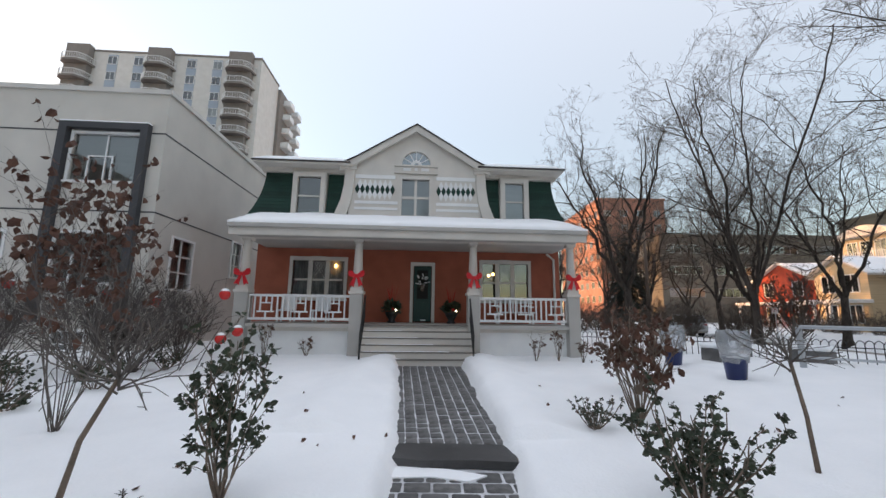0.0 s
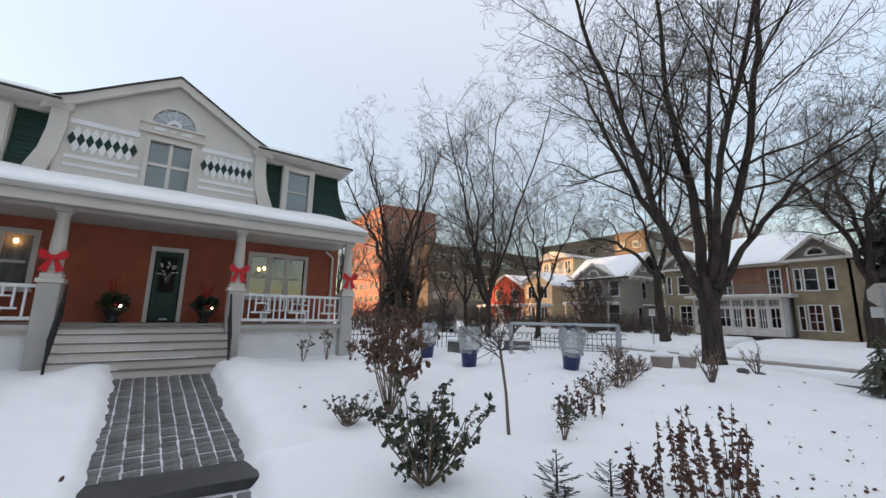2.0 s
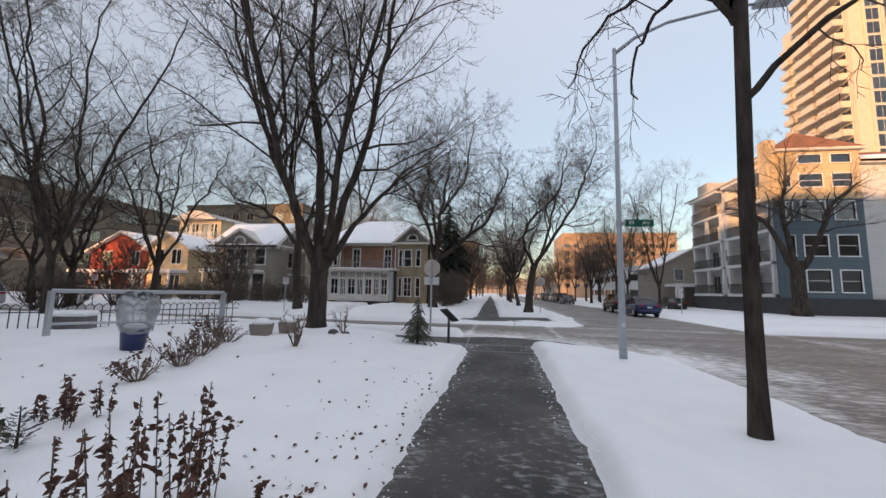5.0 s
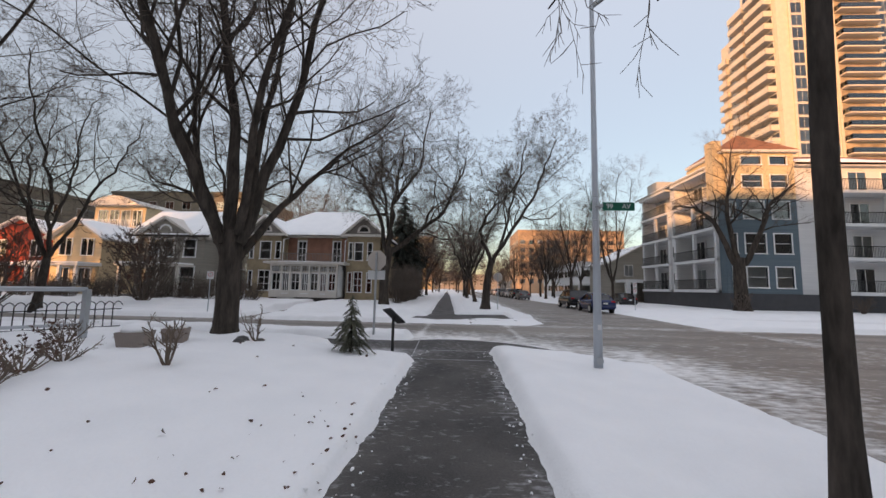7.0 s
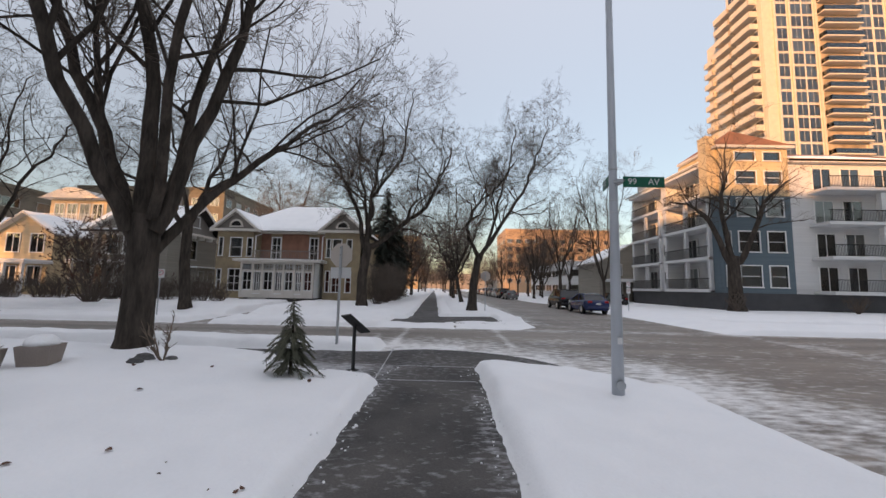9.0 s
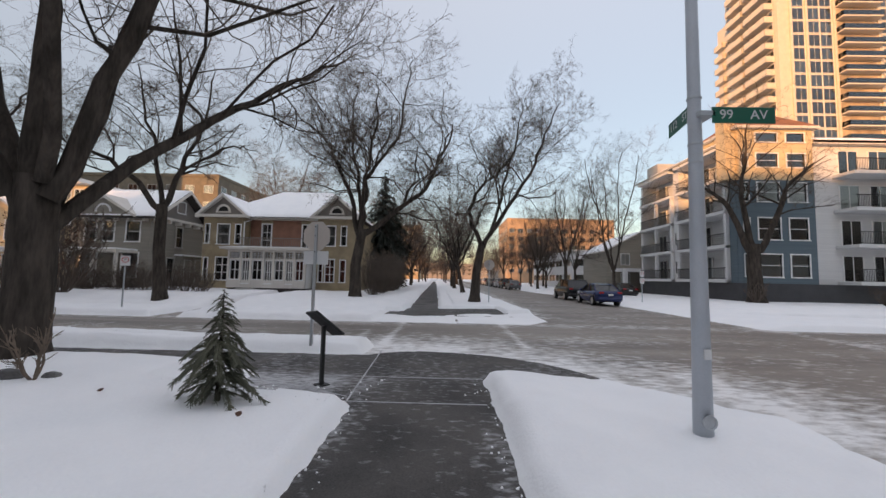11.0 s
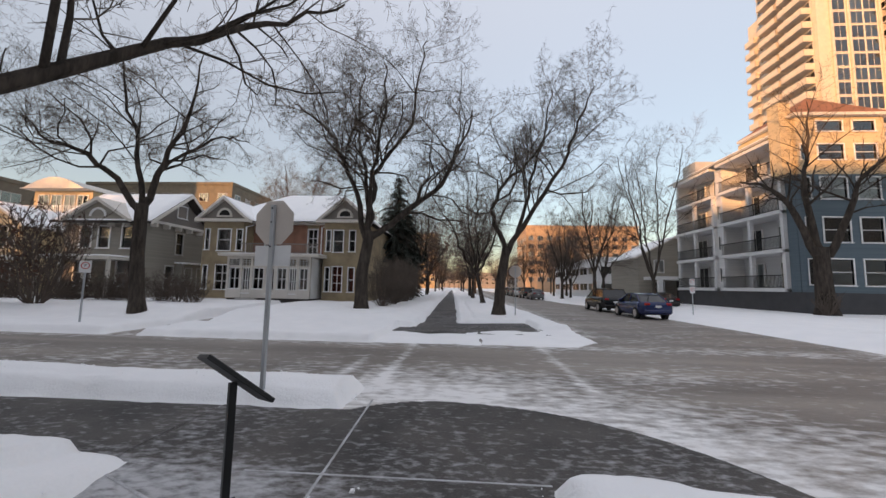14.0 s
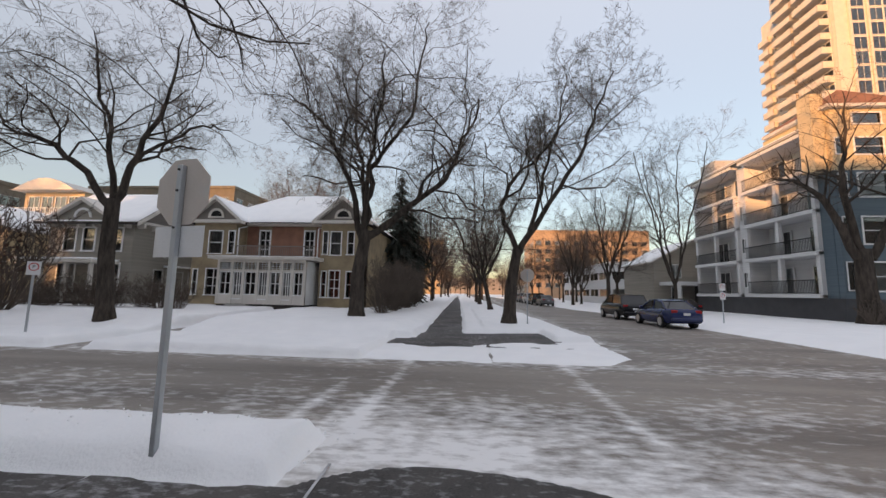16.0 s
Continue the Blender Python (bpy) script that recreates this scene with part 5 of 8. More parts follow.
    part("south_wall", Build(S2).wall(0, 15.5, 1.7, 13.8, 0.3, []), APTWHITE, h)
    for i, z in enumerate(floors):
        o = part("balcony", Build(S2).box(2.0, 13.0, -1.9, 0.0, z - 0.28, z, 0.03), APTWHITE, h)
        r = Build(S2)
        rail_fence(r, 2.1, 12.9, z, 1.05, 0.13, -1.8, 0.025)
        rm = part("railing", r, BLACK, o)
        grid_windows(h, S2, [3.4, 6.0, 9.0, 11.5], [z + 0.05], 1.6, 2.1, WHITE)
        if i < 3:
            part("post", Build(S2).box(6.8, 7.2, -1.7, -1.3, z, z + 2.62), APTWHITE, h)
    part("eave", Build(S2).box(0.02, 15.5, -0.6, 1, 13.8, 14.1), CREAM, h)
    q = [S2 @ Vector(p) for p in ((0.02, -0.6, 14.1), (15.5, -0.6, 14.1), (13.5, 7, 17.3), (6.0, 7, 17.3))]
    dn = Vector((0, 0, -0.2))
    part("roof", Build().add(q + [p + dn for p in q], [(0, 1, 2, 3), (7, 6, 5, 4), (0, 4, 5, 1), (1, 5, 6, 2), (2, 6, 7, 3), (3, 7, 4, 0)]), ORANGEROOF, h)
    snow_cap(h, [p + Vector((0, 0, 0.01)) for p in (q[0].lerp(q[3], 0.05), q[0].lerp(q[1], 0.7), q[3].lerp(q[1], 0.35), q[0].lerp(q[3], 0.5))], 0.1, 8)
    # low entrance canopy at the far end
    part("canopy", Build(Wf).box(-9, 0, -2.5, 1.5, 2.9, 3.3), APTWHITE, h)
    for u in (-8.6, -4.6, -0.6):
        part("post", Build(Wf).box(u, u + 0.5, -2.3, -1.8, 0, 2.9), APTWHITE, h)
    part("entrance_wall", Build(Wf).box(-9, 0, 1.5, 1.8, 0, 2.9), DARKROOF, h)


corner_apartments()


def tall_tower():
    h = thing("apartment_tower", "cream high-rise with stacked balconies glowing in evening sun", "high-rise")
    x0, x1, y0, y1, top = 87.0, 104.4, -106.0, -70.0, 74.0
    part("wall", Build().box(x0, x1 - 3, y0, y1, 0, top), TOWERSKIN, h)
    part("shoulder", Build().box(x1 - 3, x1, y0, y1, 0, 67.6), TOWERSKIN, h)
    part("penthouse", Build().box(x0 + 1.5, x1 - 5, y0 + 2, y1 - 2, top, top + 5), TOWERSKIN, h)
    part("roof_slab", Build().box(x0 + 1.1, x1 - 4.6, y0, y1 - 1.6, top + 5, top + 5.6), TOWERSKIN, h)
    Wf, S = facing(x1, y1, 0, 180), facing(x0, y1, 0, 270)
    zs = list(np.arange(14.0, top - 2, 3.0))
    grid_windows(h, S, [4.7, 8.0, 10.6, 23.6, 26.4, 31.0], zs, 2.3, 2.5, CREAM, TOWERREFLECT, 2, 1, 0.1)
    grid_windows(h, Wf, [4.6, 8.6, 12.6, 15.6], zs, 2.1, 2.35, CREAM, TOWERREFLECT, 2, 1, 0.1)
    grid_windows(h, facing(x0 + 1.5, y1 - 2, 0, 270), [2, 5, 8, 11, 14, 17, 20, 23, 26], [top + 0.8], 2.4, 3.4, CREAM)
    grid_windows(h, facing(x1 - 5, y1 - 2, 0, 180), [2, 5, 8, 11, 13], [top + 0.8], 2.4, 3.4, CREAM)
    for u in (0.3, 3.0, 6.4, 12.3, 21.7, 28.2, 33.5):
        part("fin", Build(S).box(u - 0.22, u + 0.22, -0.35, 0, 0, top), TOWERSKIN, h)
    for z in zs:
        for m, a, b, d in ((S, 12.8, 21.2, 1.7), (Wf, 0.2, 3.2, 1.2), (Wf, 5.2, 10.2, 1.8), (Wf, 11.0, 16.8, 2.0)):
            if b < 4 and z > 64:
                continue
            o = part("balcony", Build(m).box(a, b, -d, 0, z - 0.3, z - 0.02), TOWERSKIN, h)
            part("railing", Build(m).box(a, b, -d, -d + 0.06, z, z + 1.05).box(a, a + 0.06, -d, 0, z, z + 1.05).box(b - 0.06, b, -d, 0, z, z + 1.05), GLASS if m is S else TOWERSKIN, o)
        # flush panel in the same warm tan, 3 cm proud of the wall
        part("balcony_panel", Build(S).box(13.0, 21.0, -0.03, 0.1, z, z + 2.5), TOWERREFLECT, h)
    part("podium", Build().box(x0 - 6, x1, y0, y1 - 6, 0, 12), TOWERSKIN, h)


tall_tower()


# ---- trees ----
def frame_of(d):
    u = d.cross(Vector((0, 0, 1)) if abs(d.z) < 0.9 else Vector((1, 0, 0))).normalized()
    return u, d.cross(u)


class Tree:
    """Grows limbs from given main lines; wood and fine twigs are gathered apart."""

    def __init__(self, seed, up=0.05, fork=0.8, dense=1.0, droop=0.0, wild=0.34, kink=0.07):
        self.r, self.wood, self.fine = random.Random(seed), Build(), Build()
        self.up, self.fork, self.dense, self.droop, self.wild, self.kink = up, fork, dense, droop, wild, kink

    def limb(self, path, r0, r1, level):
        (self.wood if r0 > 0.022 else self.fine).tube(path, [r0 + (r1 - r0) * i / (len(path) - 1) for i in range(len(path))], 9 if r0 > 0.12 else 6 if r0 > 0.05 else 4 if r0 > 0.022 else 3, False)

    def sprout(self, p, d, length, r, level):
        R = self.r
        n = 5 if length > 1.2 else 4 if length > 0.7 else 3 if length > 0.3 else 2
        path, q, e = [p], p, d.copy()
        for i in range(n - 1):
            w = self.wild * (1 + 0.3 * level)
            e = (e + Vector((R.uniform(-w, w), R.uniform(-w, w), R.uniform(-w, w) + self.up - self.droop * level * 0.3))).normalized()
            q = q + e * (length / (n - 1))
            path.append(q)
        self.limb(path, r, max(r * 0.4, 0.003), level)
        self.children(path, r, max(r * 0.4, 0.003), length, level)

    def children(self, path, r0, r1, length, level, first=0.2):
        R = self.r
        if level >= 4 or length < 0.35:
            return
        k = int((3.2 + length * 2.0) * self.dense) if level else int(length * 2.0 * self.dense)
        k = min(k, 16 if level else 22)
        for i in range(k):
            t = first + (1 - first) * (i + R.random()) / k
            s = t * (len(path) - 1)
            j = min(int(s), len(path) - 2)
            p = path[j].lerp(path[j + 1], s - j)
            d = (path[j + 1] - path[j]).normalized()
            u, w = frame_of(d)
            a = R.uniform(0, 2 * math.pi)
            f = self.fork * R.uniform(0.7, 1.3)
            e = (d * math.cos(f) + (u * math.cos(a) + w * math.sin(a)) * math.sin(f)).normalized()
            rr = (r0 + (r1 - r0) * t) * R.uniform(0.32, 0.54)
            ln = length * R.uniform(0.32, 0.6) * (1.05 - 0.45 * t)
            if level == 0:
                ln = min(max(ln, 1.0), 3.6)
            rr = max(rr, 0.005)
            if ln > 0.15:
                self.sprout(p, e, ln, min(rr, 0.012 + ln * 0.022), level + 1)

    def main(self, pts, r0, r1, first=0.25):
        """A main limb through the given points, smoothed."""
        pts = [Vector(p) for p in pts]
        path = []
        for i in range(len(pts) - 1):
            a, b, c, d = pts[max(i - 1, 0)], pts[i], pts[i + 1], pts[min(i + 2, len(pts) - 1)]
            for k in range(4):
                t = k / 4
                path.append(0.5 * ((2 * b) + (c - a) * t + (2 * a - 5 * b + 4 * c - d) * t * t + (3 * b - a - 3 * c + d) * t ** 3))
        path.append(pts[-1])
        path = [p + Vector((self.r.uniform(-1, 1), self.r.uniform(-1, 1), 0)) * 0.05 for p in path[:1]] + [p + Vector((self.r.uniform(-1, 1), self.r.uniform(-1, 1), self.r.uniform(-1, 1))) * self.kink for p in path[1:]]
        self.limb(path, r0, r1, 0)
        length = sum((b - a).length for a, b in zip(path, path[1:]))
        self.children(path, r0, r1, length, 0, first)

    def trunk(self, pts, r0, r1):
        pts = [Vector(p) for p in pts]
        n = len(pts)
        path, rad = [pts[0] + Vector((0, 0, -0.2))], [r0 * 1.45]
        for i in range(n - 1):
            for k in range(4):
                t = (i + k / 4) / (n - 1)
                path.append(pts[i].lerp(pts[i + 1], k / 4))
                rad.append((r0 + (r1 - r0) * t) * (1 + 0.35 * math.exp(-t * 14)))
        path.append(pts[-1])
        rad.append(r1)
        self.wood.tube(path, rad, 14, True)

    def plant(self, x, y, z, label, group="", name="tree"):
        o = thing(name, label, "tree", (x, y, z), group=group)
        part("trunk", self.wood, BARK, o, smooth=True)
        part("twig", self.fine, TWIG, o, "fine bare twigs")
        return o


def street_tree(seed, height=13.0, spread=4.5, trunk=0.22, forks=5, split=2.6, dense=1.0, lean=(0, 0), **k):
    t = Tree(seed, dense=dense, **k)
    R = random.Random(seed + 99)
    top = Vector((lean[0], lean[1], split))
    t.trunk([(0, 0, 0), (lean[0] * 0.5, lean[1] * 0.5, split * 0.5), top], trunk, trunk * 0.8)
    for i in range(forks):
        a = 2 * math.pi * (i + R.uniform(-0.3, 0.3)) / forks
        out = spread * R.uniform(0.55, 1.0) * (0.35 if i == 0 else 1)
        h = height * R.uniform(0.8, 1.0) if i else height
        c, s = math.cos(a), math.sin(a)
        pts = [top + Vector((0, 0, -0.15))] + [top + Vector((c * out * f + R.uniform(-0.3, 0.3), s * out * f + R.uniform(-0.3, 0.3), (h - split) * g)) for f, g in ((0.28, 0.22), (0.55, 0.48), (0.8, 0.75), (1.0, 1.0))]
        t.main(pts, trunk * R.uniform(0.45, 0.62), 0.02)
    return t


BARE = "bare leafless boulevard tree with dark furrowed bark in snow"
# the old elm on the corner
t = Tree(3, dense=1.05, up=0.09, wild=0.25)
t.trunk([(0, 0, 0), (0.05, 0.02, 1.2), (0, 0, 2.5)], 0.27, 0.24)
t.main([(0, -0.1, 1.7), (1.6, -0.4, 3.4), (3.5, -0.95, 5.2), (5.2, -1.6, 6.7), (6.4, -2.4, 7.9)], 0.12, 0.02)
t.main([(0, 0.1, 1.8), (0.2, 1.0, 3.6), (0.3, 2.2, 6.0), (0.6, 3.6, 9.0), (0.6, 4.6, 12.0)], 0.158, 0.025)
t.main([(0, 0, 2.3), (0.1, 0.2, 5.0), (-0.2, 0.5, 8.0), (0.2, 0.8, 12.0), (0.3, 1.0, 15.5)], 0.158, 0.02)
t.main([(0, -0.2, 2.2), (0.3, -0.8, 4.6), (0.6, -1.5, 8.0), (0.5, -2.0, 11.5), (0.6, -2.8, 14.8)], 0.144, 0.02)
t.main([(0.2, 0, 2.2), (1.2, 0.2, 4.5), (2.5, 0.5, 8.0), (3.5, 0.5, 11.5), (4.2, 0.2, 13.5)], 0.130, 0.02)
t.main([(-0.2, 0.2, 2.2), (-1.2, 0.6, 4.4), (-2.4, 1.0, 7.5), (-3.4, 1.4, 10.5), (-4.0, 1.8, 13.0)], 0.130, 0.02)
t.main([(-0.1, -0.2, 2.4), (-0.9, -1.0, 5.5), (-1.6, -2.4, 9.0), (-1.8, -3.6, 12.5)], 0.108, 0.02)
elm = t.plant(12.95, 5.46, 0.28, "large old elm with spreading bare limbs beside the corner")
elm.scale = (1.05, 1.05, 1.08)
# the slim tree on the boulevard
t = Tree(8, dense=1.0, droop=0.25, up=0.02, wild=0.3)
t.trunk([(0, 0, 0), (0.0, -0.02, 2.6), (-0.05, -0.08, 5.4)], 0.088, 0.075)
t.main([(0, -0.06, 4.9), (-0.1, 0.4, 5.5), (0.1, 0.75, 5.35), (0.2, 1.0, 4.8), (0.2, 1.1, 4.1)], 0.045, 0.01)
t.main([(0, -0.06, 5.1), (0.5, 0.5, 5.9), (0.9, 1.0, 6.0), (1.2, 1.5, 5.5), (1.3, 1.7, 4.9)], 0.045, 0.01)
t.main([(0, -0.06, 5.2), (0.3, 0.4, 6.6), (0.5, 1.0, 8.0), (0.4, 1.6, 9.0)], 0.08, 0.02)
t.main([(0, -0.06, 5.2), (0.2, -0.6, 6.6), (0.6, -1.6, 8.0), (1.0, -2.4, 10.0)], 0.09, 0.02)
t.main([(0, -0.06, 5.2), (-0.2, 0.2, 7.2), (0.2, 0.1, 9.2), (0.1, 0.4, 11.5)], 0.09, 0.02)
t.main([(0, 0, 3.9), (-0.4, -0.7, 4.6), (-0.5, -1.5, 4.8), (-0.6, -2.3, 4.4)], 0.045, 0.012)
t.plant(6.75, -3.03, 0.1, "slim bare tree with a straight rough trunk on the boulevard")
# tree before the tan house
t = Tree(11, dense=1.3, wild=0.42, kink=0.13)
t.trunk([(0, 0, 0), (0, 0.05, 2.0), (0, -0.3, 4.2)], 0.34, 0.26)
t.main([(0, -0.4, 3.9), (0, -2.0, 5.1), (0, -3.9, 6.7), (0.1, -4.8, 8.5), (0.2, -5.6, 10.6)], 0.19, 0.03)
t.main([(0, -0.3, 4.0), (0.1, -0.3, 6.0), (0, -0.6, 7.6), (0.1, -1.9, 9.2), (0.2, -2.6, 12.4), (0, -2.9, 14.6)], 0.17, 0.02)
t.main([(0, -0.1, 3.8), (-0.2, 0.5, 6.0), (0.2, 1.6, 8.6), (0.2, 2.9, 10.4), (0.2, 4.2, 11.2)], 0.16, 0.02)
t.main([(0, -0.2, 4.1), (0.4, 0.2, 7.0), (0.5, 0.6, 10.0), (0.2, 0.4, 13.4)], 0.14, 0.02)
t.main([(0, -0.2, 4.1), (-1.0, -0.6, 7.0), (-1.8, -1.2, 9.6), (-2.4, -1.4, 11.8)], 0.12, 0.02)
t.plant(29.8, 5.0, 0.2, "bare tree with a great curving limb before the brick house", "boulevard trees")
t = Tree(12, dense=1.25, wild=0.42, kink=0.13)
t.trunk([(0, 0, 0), (0, -0.1, 1.8), (0, -0.4, 3.5)], 0.3, 0.22)
t.main([(0, -0.4, 3.4), (0, 0.35, 5.2), (0, -0.2, 6.9), (0, -1.9, 8.6), (0, -3.1, 10.6)], 0.15, 0.02)
t.main([(0, -0.5, 3.3), (0, -1.6, 5.1), (0.1, -3.3, 8.0), (0.1, -4.3, 10.4), (0, -5.1, 12.4)], 0.16, 0.02)
t.main([(0, -0.9, 4.1), (0.5, -1.6, 6.5), (0.4, -2.4, 9.5), (0.4, -3.0, 12.6)], 0.12, 0.02)
t.plant(30.7, -2.0, 0.2, "forked bare tree leaning over the street", "boulevard trees")
t = Tree(13, dense=1.25, wild=0.42, kink=0.13)
t.trunk([(0, 0, 0), (0, 0.25, 2.5), (0, 0.25, 4.8)], 0.28, 0.24)
t.main([(0, 0.3, 4.5), (0, 2.2, 6.4), (0, 4.0, 7.4), (0, 5.4, 7.9), (0, 6.8, 9.2)], 0.15, 0.02)
t.main([(0, 0.2, 4.7), (0, -0.6, 6.6), (0.1, -1.5, 9.0), (0.2, -1.8, 11.8)], 0.16, 0.02)
t.main([(0, 0.3, 4.7), (0.2, 0.8, 7.2), (0.1, 1.6, 9.8), (0.1, 2.0, 12.2)], 0.13, 0.02)
t.main([(0, -0.2, 6.0), (0.2, -1.8, 7.4), (0.3, -3.2, 8.0), (0.3, -4.2, 7.8)], 0.09, 0.015)
t.plant(26.3, 13.8, 0.2, "bare tree with a long sideways limb", "boulevard trees")
t = Tree(14, dense=0.95, wild=0.3)
t.trunk([(0, 0, 0), (0, 0.1, 2.4), (0, 0.1, 4.6)], 0.55, 0.42)
t.main([(0, 0.4, 4.0), (0, 2.0, 7.6), (0, 3.4, 8.8), (0, 5.2, 9.1)], 0.26, 0.03)
t.main([(0, 0.1, 4.2), (0, 0.9, 8.4), (0, 0.5, 11.6), (0, 0.2, 15.0)], 0.25, 0.02)
t.main([(0, -0.4, 4.0), (0, -2.2, 7.6), (0, -3.0, 9.6), (0, -5.2, 11.4)], 0.26, 0.03)
t.plant(38.0, -24.6, 0.2, "gnarled thick-trunked tree before the apartments", "boulevard trees")

# neighbours, from a few grown shapes
shapes = [street_tree(21, 13.5, 4.2, 0.15, 5, 2.4, 0.8, wild=0.36), street_tree(22, 13.0, 4.8, 0.26, 5, 3.0, 0.85, wild=0.42, kink=0.14), street_tree(23, 12.0, 5.0, 0.2, 5, 2.6, 0.95, lean=(0.5, 0.3), wild=0.4, kink=0.12)]
far_shapes = [street_tree(24, 13.5, 4.6, 0.24, 6, 2.6, 1.0, wild=0.42), street_tree(25, 13.0, 4.4, 0.22, 5, 3.4, 1.0, wild=0.42)]
first = []
for s, at in zip(shapes, ((13.3, 16.2, 0.2), (11.2, 23.0, 0.2), (21.9, 20.9, 0.2))):
    first.append(s.plant(*at, BARE, "neighbourhood trees"))
far = [s.plant(*at, BARE, "neighbourhood trees") for s, at in zip(far_shapes, ((88, -2.1, 0.2), (64, 12.4, 0.2)))]
R = random.Random(5)
spots = [(41.5, -15.2), (54, -15.2), (66, -15), (80, -15.5), (95, -15), (46, -2.2), (60, -2.0), (74, -2.1), (108, -2), (48, 4.6), (63, 4.2), (78, 5), (96, 4.6), (118, 4.5), (120, -15),
         (110, -22), (122, -28), (128, -20), (118, -36), (135, -30), (100, -26), (138, -44), (140, -2), (190, -2), (200, 5), (215, -14), (230, 0), (250, -6), (180, 12), (185, -20), (240, 10), (145, -15), (150, 5), (170, -8), (22, 27), (24, 38), (27, 50), (19, 36), (5, 44), (30, 60), (-18, 46), (-8, 52), (-26, 48), (2, 55), (52, 17), (58, 25), (13, 42), (17, 55), (46, -60), (60, -18.5), (24, 33), (20, 46), (130, -18), (84, -18.5), (72, -18), (-13, -16), (-5, -15.4), (3, -16.4), (104, 3.2), (128, -2), (56, 5.2), (68, -2), (160, -16), (87, -20)]
for i, (x, y) in enumerate(spots):
    if x > 40 and -20 < y < 10:
        y += float(askew(x)) - 0.3
    s = R.uniform(0.8, 1.08) * (0.9 if x > 60 else 1)
    o = copy_thing(first[i % 3] if math.hypot(x - 8, y) < 46 else far[i % 2], pose(x, y, 0.15, 0, 0, R.uniform(0, 360)))
    o.scale = (s, s, s)


o = copy_thing(far[0], pose(66, 26, 0.15, 0, 0, 130))
o.scale = (1.5, 1.5, 1.45)
tagged(o, "tall bare tree behind the houses, its crown lit orange", "tree", "neighbourhood trees")


# ---- plants of the garden ----
LEAFDARK = mat("dark_green_leaf", (0.045, 0.06, 0.03), (0.022, 0.03, 0.018), scale=30, rough=0.55, bump=0.1)
YOUNGNEEDLE = mat("young_spruce_needle", (0.19, 0.19, 0.135), (0.1, 0.105, 0.078), scale=20, rough=0.7, bump=0)
HEDGE = mat("dark_hedge_twig", (0.1, 0.085, 0.076), (0.06, 0.052, 0.047), scale=20, rough=0.9, bump=0)
LEAFBROWN = mat("dry_brown_leaf", (0.13, 0.062, 0.04), (0.065, 0.032, 0.024), scale=30, rough=0.8, bump=0.1)
NEEDLE = mat("spruce_needle", (0.05, 0.056, 0.045), (0.028, 0.034, 0.027), scale=20, rough=0.7, bump=0)
BLUENEEDLE = mat("blue_fir_needle", (0.075, 0.1, 0.1), (0.05, 0.07, 0.07), scale=20, rough=0.7, bump=0)
STEM = mat("pale_stem", (0.2, 0.15, 0.115), (0.11, 0.085, 0.065), scale=30, rough=0.9, bump=0.1)
GREYTWIG = mat("grey_twig", (0.15, 0.13, 0.115), (0.09, 0.078, 0.07), scale=30, rough=0.95, bump=0)


def top_of(x, y):
    return float(ground_height(np.array(float(x)), np.array(float(y))))


def leaf(b, p, d, size, R, curl=0.3):
    """One pointed leaf folded along its midrib."""
    u, w = frame_of(d)
    a = R.uniform(0, 6.28)
    s = u * math.cos(a) + w * math.sin(a)
    n = d.cross(s)
    h = size * 0.34
    m, k, t = p + d * size * 0.35 - n * size * curl * 0.1, p + d * size * 0.7 - n * size * curl * 0.4, p + d * size - n * size * curl
    b.add([p, m + s * h + n * h * 0.3, m, m - s * h + n * h * 0.3, k + s * h * 0.85 + n * h * 0.3, k, k - s * h * 0.85 + n * h * 0.3, t],
          [(0, 1, 2), (0, 2, 3), (1, 4, 5, 2), (2, 5, 6, 3), (4, 7, 5), (5, 7, 6)])


